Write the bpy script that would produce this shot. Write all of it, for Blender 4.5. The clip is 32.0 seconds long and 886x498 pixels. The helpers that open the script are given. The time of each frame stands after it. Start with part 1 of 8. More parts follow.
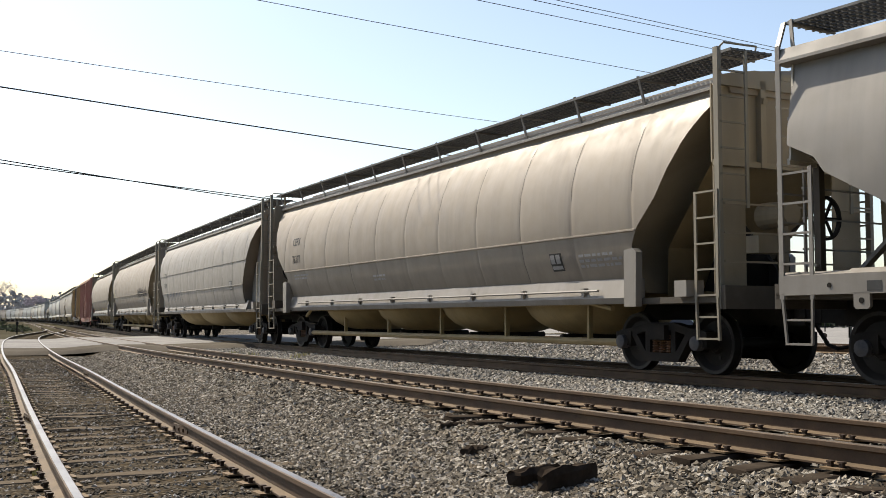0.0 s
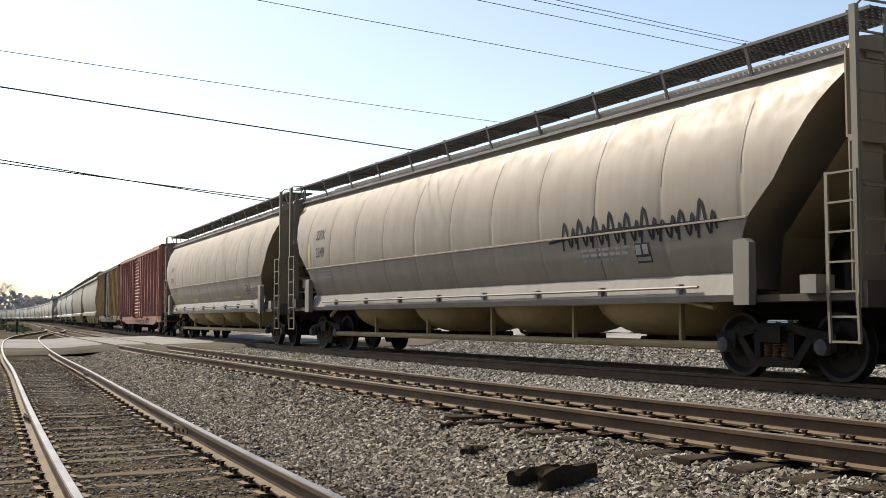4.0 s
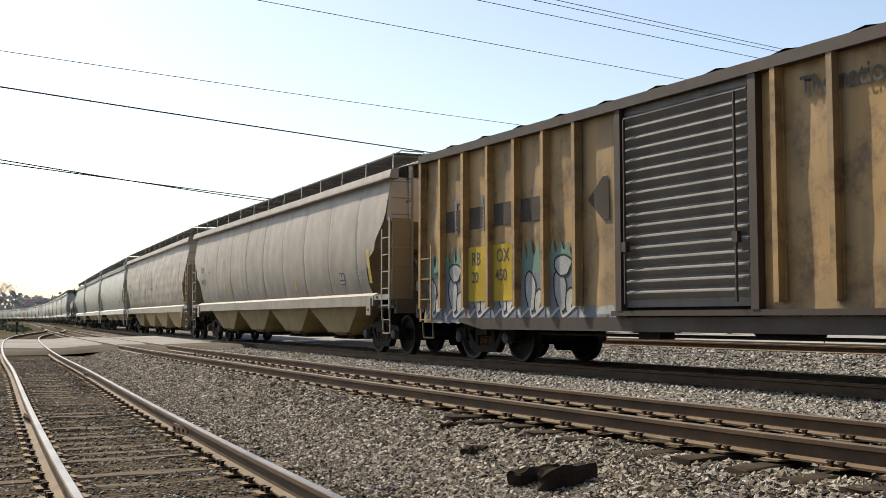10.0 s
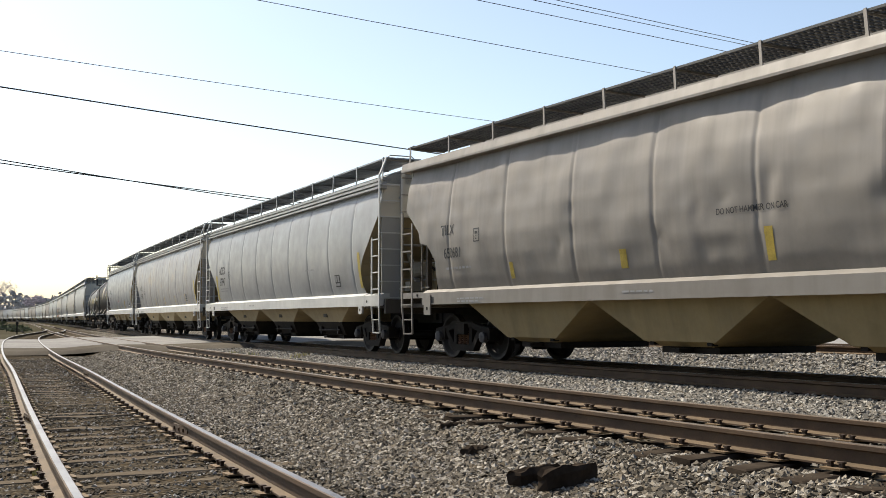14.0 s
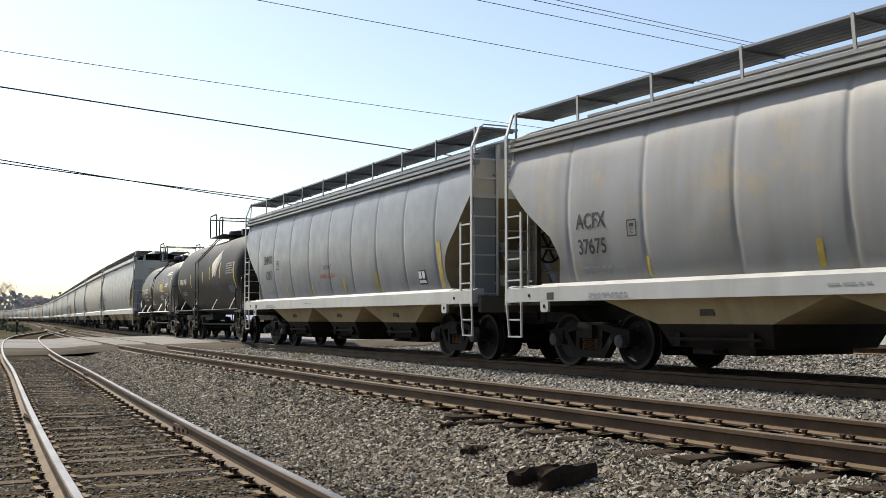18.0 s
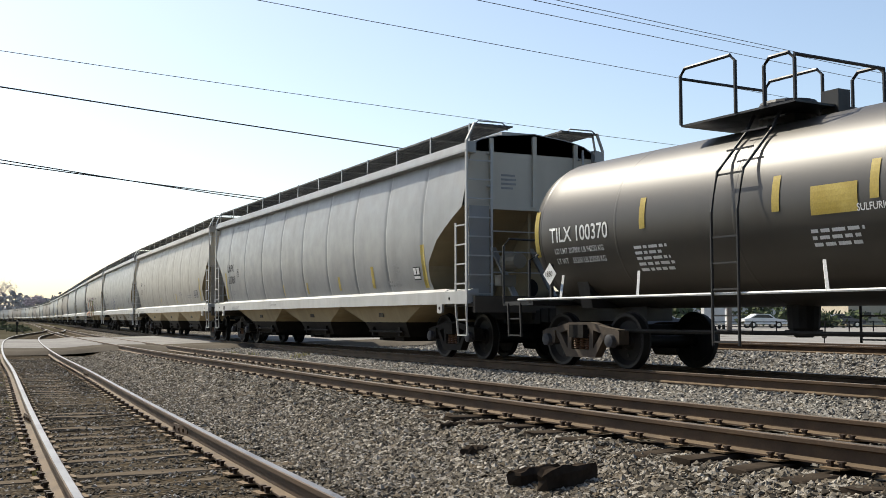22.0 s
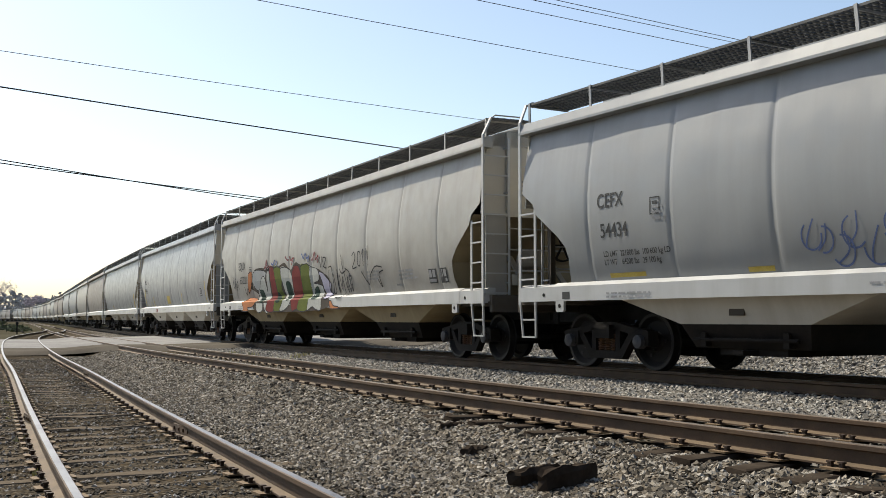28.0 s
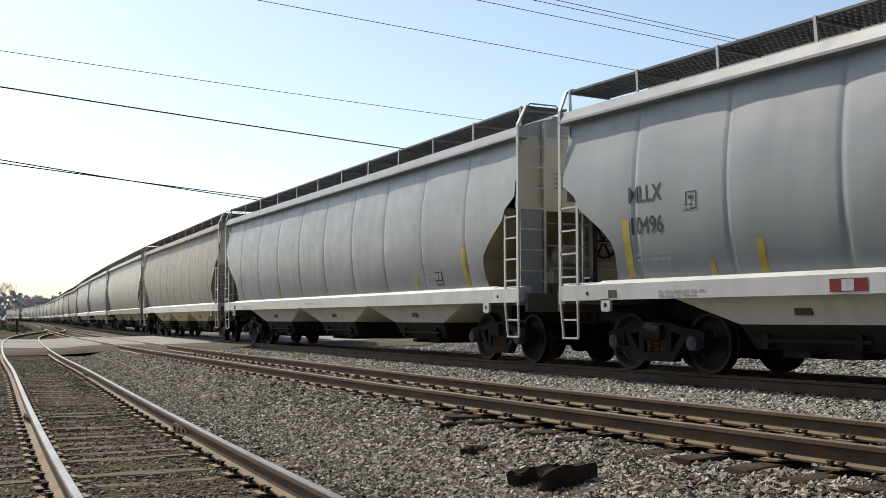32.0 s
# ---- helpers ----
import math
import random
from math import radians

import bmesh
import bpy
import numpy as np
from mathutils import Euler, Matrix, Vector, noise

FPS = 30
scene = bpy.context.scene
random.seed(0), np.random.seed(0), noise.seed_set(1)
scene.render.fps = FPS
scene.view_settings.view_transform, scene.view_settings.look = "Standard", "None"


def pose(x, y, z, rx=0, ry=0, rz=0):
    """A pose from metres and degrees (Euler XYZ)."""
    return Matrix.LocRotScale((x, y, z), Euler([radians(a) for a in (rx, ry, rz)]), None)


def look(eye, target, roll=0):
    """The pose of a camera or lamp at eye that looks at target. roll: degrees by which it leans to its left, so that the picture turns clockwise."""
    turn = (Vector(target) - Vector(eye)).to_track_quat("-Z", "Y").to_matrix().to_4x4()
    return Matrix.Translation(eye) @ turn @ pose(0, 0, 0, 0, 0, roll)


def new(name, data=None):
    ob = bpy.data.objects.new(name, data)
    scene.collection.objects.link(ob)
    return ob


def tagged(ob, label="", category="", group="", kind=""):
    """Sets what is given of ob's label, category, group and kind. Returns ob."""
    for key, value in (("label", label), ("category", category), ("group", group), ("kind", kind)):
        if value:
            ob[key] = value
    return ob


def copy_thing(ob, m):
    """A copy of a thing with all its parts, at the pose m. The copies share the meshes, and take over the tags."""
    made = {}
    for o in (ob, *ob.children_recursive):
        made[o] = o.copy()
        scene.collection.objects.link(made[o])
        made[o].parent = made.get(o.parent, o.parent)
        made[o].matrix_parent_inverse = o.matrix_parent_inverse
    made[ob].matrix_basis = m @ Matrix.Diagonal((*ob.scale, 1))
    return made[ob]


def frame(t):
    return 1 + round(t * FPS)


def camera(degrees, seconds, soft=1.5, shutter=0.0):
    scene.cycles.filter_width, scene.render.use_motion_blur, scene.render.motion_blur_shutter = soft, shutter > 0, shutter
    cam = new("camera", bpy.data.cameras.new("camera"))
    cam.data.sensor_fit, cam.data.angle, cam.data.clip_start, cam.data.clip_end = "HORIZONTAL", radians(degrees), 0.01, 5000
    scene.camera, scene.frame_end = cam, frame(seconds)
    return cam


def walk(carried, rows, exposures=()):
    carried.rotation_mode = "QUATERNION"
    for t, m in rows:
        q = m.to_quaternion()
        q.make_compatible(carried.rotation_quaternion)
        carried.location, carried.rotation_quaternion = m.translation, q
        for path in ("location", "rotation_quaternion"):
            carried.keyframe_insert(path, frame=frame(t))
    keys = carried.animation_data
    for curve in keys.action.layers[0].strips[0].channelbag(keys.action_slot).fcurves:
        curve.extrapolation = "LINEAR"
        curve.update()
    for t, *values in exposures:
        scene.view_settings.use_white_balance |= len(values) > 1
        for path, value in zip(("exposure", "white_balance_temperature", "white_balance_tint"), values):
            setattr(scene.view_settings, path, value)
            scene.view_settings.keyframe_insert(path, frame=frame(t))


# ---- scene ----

# ---- camera ----
EYE_Z = 0.8125                       # above the rail top of the train's track
cam = camera(45.3, 32.0, soft=0.85)
# the clip's white balance drifts from warm to cooler
walk(cam, [(0.0, pose(0, 0, EYE_Z, 93.776, 0, 0)), (32.0, pose(0, 0, EYE_Z, 93.776, 0, 0))],
     [(0.0, 0.66, 7080, 9.5), (9.0, 0.68, 7300, 9.5), (13.0, 0.64, 7100, 9), (19.0, 0.55, 6900, 8), (32.0, 0.51, 6850, 7.5)])

# ---- light ----
SUN_AZ, SUN_EL = radians(-47), radians(48)
world = bpy.data.worlds.new("sky")
scene.world = world
world.use_nodes = True
wn = world.node_tree
sky = wn.nodes.new("ShaderNodeTexSky")
sky.sky_type, sky.sun_disc = "NISHITA", False
sky.sun_elevation, sky.sun_rotation = SUN_EL, SUN_AZ % (2 * math.pi)
sky.air_density, sky.dust_density, sky.ozone_density = 0.9, 1.35, 0.8
wn.nodes["Background"].inputs[1].default_value = 0.13
wn.links.new(sky.outputs[0], wn.nodes["Background"].inputs[0])
sun = new("sun", bpy.data.lights.new("sun", "SUN"))
sun.data.energy, sun.data.angle, sun.data.color = 4.6, radians(0.55), (1.0, 0.945, 0.85)
sun_dir = Vector((math.sin(SUN_AZ) * math.cos(SUN_EL), math.cos(SUN_AZ) * math.cos(SUN_EL), math.sin(SUN_EL)))
sun.matrix_world = look(sun_dir * 60, (0, 0, 0))


# ---- materials ----
def node(nt, kind, **inputs):
    n = nt.nodes.new(kind)
    for k, v in inputs.items():
        if k in n.inputs:
            n.inputs[k].default_value = v
    return n


def ramp(nt, fac, stops):
    r = nt.nodes.new("ShaderNodeValToRGB")
    while len(r.color_ramp.elements) < len(stops):
        r.color_ramp.elements.new(0.5)
    for e, (p, c) in zip(r.color_ramp.elements, stops):
        e.position, e.color = p, (*c, 1)
    nt.links.new(fac, r.inputs[0])
    return r.outputs[0]


def mix(nt, fac, a, b, mode="MIX"):
    m = nt.nodes.new("ShaderNodeMix")
    m.data_type, m.blend_type = "RGBA", mode
    for sock, v in ((m.inputs[0], fac), (m.inputs[6], a), (m.inputs[7], b)):
        if hasattr(v, "is_linked"):
            nt.links.new(v, sock)
        elif isinstance(v, tuple):
            sock.default_value = (*v, 1)
        else:
            sock.default_value = v
    return m.outputs[2]


def noise_of(nt, scale, detail=4, stretch=None, rough=0.55):
    tc = nt.nodes.new("ShaderNodeTexCoord")
    n = node(nt, "ShaderNodeTexNoise", Scale=scale, Detail=detail, Roughness=rough)
    if stretch:
        mp = nt.nodes.new("ShaderNodeMapping")
        mp.inputs["Scale"].default_value = stretch
        nt.links.new(tc.outputs["Object"], mp.inputs[0])
        nt.links.new(mp.outputs[0], n.inputs[0])
    else:
        nt.links.new(tc.outputs["Object"], n.inputs[0])
    return n.outputs[0]


def shader(name, rough=0.6, metal=0.0):
    m = bpy.data.materials.new(name)
    m.use_nodes = True
    b = m.node_tree.nodes["Principled BSDF"]
    b.inputs["Roughness"].default_value, b.inputs["Metallic"].default_value = rough, metal
    return m, m.node_tree, b


def bump(nt, b, fac, strength=0.3, distance=0.01):
    n = node(nt, "ShaderNodeBump", Strength=strength, Distance=distance)
    nt.links.new(fac, n.inputs["Height"])
    nt.links.new(n.outputs[0], b.inputs["Normal"])


def surf(name, a, b2, scale=3.0, rough=0.7, metal=0.0, bumpy=0.15, fine=40.0, gloss=0.5):
    """A plain surface with variation at two scales."""
    m, nt, b = shader(name, rough, metal)
    b.inputs["Specular IOR Level"].default_value = gloss
    big, small = noise_of(nt, scale, 5), noise_of(nt, fine, 3)
    c = ramp(nt, big, [(0.35, a), (0.68, b2)])
    g = ramp(nt, small, [(0.25, (0.82, 0.82, 0.82)), (0.75, (1.12, 1.12, 1.12))])
    nt.links.new(mix(nt, 1.0, c, g, "MULTIPLY"), b.inputs["Base Color"])
    bump(nt, b, small, bumpy, 0.006)
    return m


def paint(name, a, grime, stain=(0.30, 0.20, 0.12), amount=0.5, rough=0.45, low=1.0, metal=0.0, rust=0.0, gloss=0.5, relief=0.07):
    """Weathered car paint: fading, downward streaks of grime, rust spots and an uneven lower band, part dirt, part
    painted shade.
    """
    m, nt, b = shader(name, rough, metal)
    b.inputs["Specular IOR Level"].default_value = gloss
    fade = ramp(nt, noise_of(nt, 0.9, 5), [(0.3, tuple(v * 0.93 for v in a)), (0.7, tuple(min(1, v * 1.05) for v in a))])
    streak = ramp(nt, noise_of(nt, 1.0, 5, (1.0, 3.2, 0.28)), [(0.45, (0, 0, 0)), (0.72, (1, 1, 1))])
    c = mix(nt, mix(nt, 1.0, streak, (amount,) * 3, "MULTIPLY"), fade, grime)
    tc = nt.nodes.new("ShaderNodeTexCoord")
    sep = nt.nodes.new("ShaderNodeSeparateXYZ")
    nt.links.new(tc.outputs["Object"], sep.inputs[0])
    add = node(nt, "ShaderNodeMath")
    add.operation = "ADD"
    wob = node(nt, "ShaderNodeMath")
    wob.operation = "MULTIPLY"
    wob.inputs[1].default_value = 2.4
    nt.links.new(noise_of(nt, 0.55, 6, (1, 1, 0.6)), wob.inputs[0])
    nt.links.new(sep.outputs[2], add.inputs[0])
    nt.links.new(wob.outputs[0], add.inputs[1])
    div = node(nt, "ShaderNodeMath")
    div.operation = "DIVIDE"
    div.inputs[1].default_value = 5.5
    nt.links.new(add.outputs[0], div.inputs[0])
    band = ramp(nt, div.outputs[0], [(0.38, (1, 1, 1)), (0.68, (0, 0, 0))])
    spots = ramp(nt, noise_of(nt, 2.2, 8, None, 0.7), [(0.42, (0.25,) * 3), (0.65, (1, 1, 1))])
    dirt_shade = mix(nt, 1.0, band, spots, "MULTIPLY")
    c = mix(nt, mix(nt, 1.0, dirt_shade, (0.62 * low,) * 3, "MULTIPLY"), c, grime)
    if rust:
        r = ramp(nt, noise_of(nt, 1.6, 8, None, 0.72), [(0.58 - 0.1 * rust, (0, 0, 0)), (0.66, (1, 1, 1))])
        c = mix(nt, mix(nt, 1.0, r, (min(1, rust),) * 3, "MULTIPLY"), c, stain)
    nt.links.new(c, b.inputs["Base Color"])
    if relief > 0.03:
        rg = ramp(nt, noise_of(nt, 3.0, 4), [(0.3, (rough - 0.08,) * 3), (0.7, (rough + 0.14,) * 3)])
        nt.links.new(rg, b.inputs["Roughness"])
    bump(nt, b, noise_of(nt, 1.5, 4), relief, 0.03)
    return m


def stones(name, cols, scale, rough=0.85):
    """Crushed stone: cells of several greys, with relief."""
    m, nt, b = shader(name, rough)
    b.inputs["Specular IOR Level"].default_value = 0.0
    tc = nt.nodes.new("ShaderNodeTexCoord")
    v = node(nt, "ShaderNodeTexVoronoi", Scale=scale, Randomness=1.0)
    nt.links.new(tc.outputs["Object"], v.inputs["Vector"])
    sep = nt.nodes.new("ShaderNodeSeparateColor")
    nt.links.new(v.outputs["Color"], sep.inputs[0])
    n = len(cols)
    c = ramp(nt, sep.outputs[0], [((i + 0.3) / n, k) for i, k in enumerate(cols)])
    big = ramp(nt, noise_of(nt, 0.35, 5), [(0.3, (0.72, 0.70, 0.68)), (0.7, (1.1, 1.1, 1.1))])
    # cells darken towards their rims: shade between stones put into the colour
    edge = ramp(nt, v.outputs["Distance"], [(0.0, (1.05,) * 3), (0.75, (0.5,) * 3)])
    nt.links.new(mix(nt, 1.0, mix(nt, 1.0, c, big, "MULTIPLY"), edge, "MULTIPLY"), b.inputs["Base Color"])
    inv = node(nt, "ShaderNodeMath")
    inv.operation = "SUBTRACT"
    inv.inputs[0].default_value = 1.0
    nt.links.new(v.outputs["Distance"], inv.inputs[1])
    bump(nt, b, inv.outputs[0], 0.9, 0.035)
    return m


def island(name, cols, rough=0.85):
    """One tone per piece of a joined mesh."""
    m, nt, b = shader(name, rough)
    b.inputs["Specular IOR Level"].default_value = 0.15
    g = nt.nodes.new("ShaderNodeNewGeometry")
    n = len(cols)
    c = ramp(nt, g.outputs["Random Per Island"], [((i + 0.3) / n, k) for i, k in enumerate(cols)])
    f = ramp(nt, noise_of(nt, 55, 3), [(0.3, (0.8,) * 3), (0.7, (1.12,) * 3)])
    nt.links.new(mix(nt, 1.0, c, f, "MULTIPLY"), b.inputs["Base Color"])
    bump(nt, b, noise_of(nt, 90, 2), 0.35, 0.004)
    return m


GREY_STONE = [(0.042, 0.035, 0.027), (0.125, 0.107, 0.083), (0.080, 0.068, 0.052), (0.172, 0.150, 0.119), (0.118, 0.091, 0.060), (0.255, 0.225, 0.183)]
DARK_STONE = [(0.051, 0.043, 0.034), (0.115, 0.099, 0.077), (0.085, 0.072, 0.056), (0.161, 0.139, 0.110), (0.109, 0.085, 0.057)]
PALE_STONE = [(0.092, 0.085, 0.076), (0.189, 0.179, 0.158), (0.141, 0.130, 0.116), (0.255, 0.239, 0.215), (0.174, 0.151, 0.121), (0.352, 0.333, 0.299)]
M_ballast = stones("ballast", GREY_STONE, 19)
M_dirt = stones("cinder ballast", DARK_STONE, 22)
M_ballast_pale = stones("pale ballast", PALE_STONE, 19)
M_stone_pale = island("loose pale stone", PALE_STONE)
M_stone = island("loose stone", GREY_STONE + [(0.33, 0.30, 0.255)])
M_stone_dark = island("loose dark stone", DARK_STONE + [(0.30, 0.28, 0.26)])
# sunlight on the upper side of the rail foot is put into this tone
M_foot_lit = surf("sunlit-toned rail foot", (0.072, 0.046, 0.023), (0.118, 0.077, 0.039), 3, 0.8, 0.1)
M_asphalt = surf("asphalt", (0.206, 0.199, 0.192), (0.275, 0.268, 0.255), 0.5, 0.9, 0, 0.3, 60, 0.0)
M_asphalt_dark = surf("gritty dark asphalt", (0.082, 0.072, 0.060), (0.125, 0.112, 0.094), 0.6, 0.9, 0, 0.3, 60, 0.0)
M_field = surf("dry ground", (0.0528, 0.0475, 0.0317), (0.0792, 0.0715, 0.0528), 0.05, 0.95, 0, 0.3, 1.5, 0.0)
# rust, darkened for the shaded web and head sides of the rails
M_rust = surf("rusty rail steel", (0.045, 0.024, 0.011), (0.086, 0.048, 0.022), 2.5, 0.75, 0.1, 0.2, 60)
M_railtop_dull = surf("dull rail head", (0.11, 0.088, 0.0688), (0.176, 0.149, 0.121), 1.5, 0.5, 0.5, 0.05, 80)
M_railtop = surf("worn rail head", (0.16, 0.157, 0.16), (0.27, 0.265, 0.265), 1.5, 0.44, 0.9, 0.05, 80)
M_tie = surf("weathered tie wood", (0.0255, 0.0196, 0.0155), (0.0572, 0.0458, 0.0356), 2.2, 0.9, 0, 0.5, 25, 0.0)
M_tie_grey = surf("grey tie wood", (0.088, 0.070, 0.052), (0.150, 0.124, 0.096), 1.8, 0.9, 0, 0.5, 25, 0.0)
M_spike = surf("rusty spike", (0.035, 0.021, 0.014), (0.07, 0.042, 0.0245), 5, 0.8, 0.2)
M_plate = surf("rusty tie plate", (0.115, 0.072, 0.035), (0.18, 0.118, 0.06), 4, 0.8, 0.1)
M_wire = surf("black cable", (0.02, 0.02, 0.022), (0.03, 0.03, 0.03), 1, 0.6)
M_wire_thin = surf("grey wire", (0.10, 0.10, 0.11), (0.14, 0.14, 0.15), 1, 0.6)
# the shade under the cars is put into these near-black tones
M_iron = surf("grimy shade-darkened cast iron", (0.00786, 0.00672, 0.00585), (0.0169, 0.0135, 0.0108), 3, 0.8, 0.0, 0.3, 30, 0.2)
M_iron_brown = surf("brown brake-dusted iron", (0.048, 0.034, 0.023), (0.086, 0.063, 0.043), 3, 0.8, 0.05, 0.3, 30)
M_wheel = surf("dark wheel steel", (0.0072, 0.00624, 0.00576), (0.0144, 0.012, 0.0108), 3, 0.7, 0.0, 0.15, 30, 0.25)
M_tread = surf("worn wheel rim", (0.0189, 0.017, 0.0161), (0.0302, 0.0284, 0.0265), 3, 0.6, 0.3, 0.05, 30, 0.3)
M_capblue = surf("bearing cap", (0.03, 0.03, 0.034), (0.07, 0.07, 0.075), 4, 0.6, 0.1, 0.1, 40, 0.3)
M_spring = surf("orange spring", (0.0924, 0.042, 0.0189), (0.139, 0.0714, 0.0336), 4, 0.7, 0.1)
M_grate = surf("galvanised grating", (0.08, 0.08, 0.0775), (0.125, 0.125, 0.12), 3, 0.6, 0.4, 0.2, 60)
M_black = surf("black lettering", (0.02, 0.02, 0.02), (0.035, 0.035, 0.035), 3, 0.6)
M_white = surf("white lettering", (0.70, 0.70, 0.68), (0.8, 0.8, 0.78), 3, 0.6)
M_faded_white = surf("worn white lettering", (0.42, 0.36, 0.34), (0.55, 0.50, 0.48), 6, 0.6)
M_faint = surf("faded lettering", (0.22, 0.22, 0.22), (0.30, 0.30, 0.30), 3, 0.6)
M_yellow = surf("yellow reflector", (0.375, 0.27, 0.0375), (0.465, 0.352, 0.075), 3, 0.5)
M_weld = surf("grimy weld", (0.085, 0.075, 0.06), (0.13, 0.115, 0.095), 6, 0.7)
M_reds = surf("red letters", (0.35, 0.05, 0.04), (0.45, 0.09, 0.07), 3, 0.5)
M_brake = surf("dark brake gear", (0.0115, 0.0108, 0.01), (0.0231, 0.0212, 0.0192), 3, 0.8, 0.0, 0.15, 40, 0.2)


# ---- mesh building ----
class Shape:
    """Vertices and faces of one mesh."""

    def __init__(self):
        self.v, self.f, self.mi, self.cur = [], [], [], 0

    def add(self, verts, faces):
        o = len(self.v)
        self.v += [tuple(p) for p in verts]
        self.f += [tuple(i + o for i in f) for f in faces]
        self.mi += [self.cur] * len(faces)
        return self

    def box(self, x0, x1, y0, y1, z0, z1):
        p = [(x, y, z) for z in (z0, z1) for y in (y0, y1) for x in (x0, x1)]
        return self.add(p, [(0, 2, 3, 1), (4, 5, 7, 6), (0, 1, 5, 4), (2, 6, 7, 3), (0, 4, 6, 2), (1, 3, 7, 5)])

    def bar(self, a, b, w, h=None):
        """A straight square bar from a to b."""
        a, b, h = Vector(a), Vector(b), h or w
        d = (b - a).normalized()
        u = d.cross(Vector((0, 0, 1)) if abs(d.z) < 0.9 else Vector((1, 0, 0))).normalized()
        n = u.cross(d)
        p = [q + u * (i * w / 2) + n * (j * h / 2) for q in (a, b) for i, j in ((-1, -1), (1, -1), (1, 1), (-1, 1))]
        return self.add(p, [(0, 3, 2, 1), (4, 5, 6, 7), (0, 1, 5, 4), (1, 2, 6, 5), (2, 3, 7, 6), (3, 0, 4, 7)])

    def tube(self, pts, r, n=6, closed=False):
        pts = [Vector(p) for p in pts]
        o = len(self.v)
        for k, p in enumerate(pts):
            d = (pts[min(k + 1, len(pts) - 1)] - pts[max(k - 1, 0)]).normalized()
            u = d.cross(Vector((0, 0, 1)) if abs(d.z) < 0.95 else Vector((1, 0, 0))).normalized()
            w = u.cross(d)
            self.v += [tuple(p + u * (r * math.cos(a)) + w * (r * math.sin(a))) for a in (2 * math.pi * i / n for i in range(n))]
        for k in range(len(pts) - 1):
            for i in range(n):
                a, b = o + k * n + i, o + k * n + (i + 1) % n
                self.f.append((a, b, b + n, a + n))
                self.mi.append(self.cur)
        self.f += [tuple(o + i for i in range(n - 1, -1, -1)), tuple(o + (len(pts) - 1) * n + i for i in range(n))]
        self.mi += [self.cur] * 2
        return self

    def lathe(self, prof, axis_pt, n=24, axis="x"):
        """Profile of (along, radius) turned round an axis through axis_pt."""
        o, c = len(self.v), axis_pt
        for (t, r) in prof:
            for i in range(n):
                a = 2 * math.pi * i / n
                q = (t, r * math.cos(a), r * math.sin(a)) if axis == "x" else (r * math.cos(a), t, r * math.sin(a)) if axis == "y" else (r * math.cos(a), r * math.sin(a), t)
                self.v.append((c[0] + q[0], c[1] + q[1], c[2] + q[2]))
        for k in range(len(prof) - 1):
            for i in range(n):
                a, b = o + k * n + i, o + k * n + (i + 1) % n
                self.f.append((a, b, b + n, a + n))
                self.mi.append(self.cur)
        return self

    def prism(self, poly, x0, x1, plane="yz"):
        """A closed outline given in a plane, pushed through from x0 to x1."""
        n = len(poly)
        if plane == "yz":
            p = [(x, a, b) for x in (x0, x1) for a, b in poly]
        elif plane == "xz":
            p = [(a, x, b) for x in (x0, x1) for a, b in poly]
        else:
            p = [(a, b, x) for x in (x0, x1) for a, b in poly]
        f = [tuple(range(n - 1, -1, -1)), tuple(range(n, 2 * n))]
        f += [(i, (i + 1) % n, n + (i + 1) % n, n + i) for i in range(n)]
        return self.add(p, f)

    def grid(self, rows):
        o, m = len(self.v), len(rows[0])
        for r in rows:
            self.v += [tuple(p) for p in r]
        for j in range(len(rows) - 1):
            for i in range(m - 1):
                a = o + j * m + i
                self.f.append((a, a + 1, a + m + 1, a + m))
                self.mi.append(self.cur)
        return self

    def mesh(self, name, mats, smooth=False):
        me = bpy.data.meshes.new(name)
        me.from_pydata(self.v, [], self.f)
        for m in mats:
            me.materials.append(m)
        if any(self.mi):
            me.polygons.foreach_set("material_index", self.mi)
        bm = bmesh.new()
        bm.from_mesh(me)
        bmesh.ops.recalc_face_normals(bm, faces=bm.faces)
        bm.to_mesh(me)
        bm.free()
        if smooth:
            me.polygons.foreach_set("use_smooth", [True] * len(me.polygons))
            me.set_sharp_from_angle(angle=radians(35))
        me.update()
        return me


def part(name, shape, material, parent, label="", smooth=False, kind=""):
    """Links a shape, or a mesh that is already made, as one mesh object under a thing or a part."""
    me = shape if isinstance(shape, bpy.types.Mesh) else shape.mesh(name, material if isinstance(material, list) else [material], smooth)
    ob = new(name, me)
    ob.parent = parent
    return tagged(ob, label=label, kind=kind)


def thing(name, label, category, group="", kind=""):
    ob = new(name)
    ob.empty_display_size = 0.2
    return tagged(ob, label, category, group, kind)


# ---- the line of the train's track ----
KNOTS = [-500, -60, 5, 15, 40, 65, 110, 200, 300, 450, 1000]
BENDS = [0, 0.0005, 0.0035, 0.0041, 0.00134, 0.00076, 0.00002, -0.00016, -0.00032, -0.00052, -0.0008]
LINE_S = np.arange(-500, 1000.01, 0.5)
_k = np.interp(LINE_S, KNOTS, BENDS)
LINE_T = np.concatenate([[0], np.cumsum((_k[1:] + _k[:-1]) / 4)])
LINE_T += -0.48821 - np.interp(15, LINE_S, LINE_T)
_m = (LINE_T[1:] + LINE_T[:-1]) / 2
LINE_X = np.concatenate([[0], np.cumsum(np.sin(_m) * 0.5)])
LINE_Y = np.concatenate([[0], np.cumsum(np.cos(_m) * 0.5)])
LINE_X += 2.5306 - np.interp(15, LINE_S, LINE_X)
LINE_Y += 19.9782 - np.interp(15, LINE_S, LINE_Y)


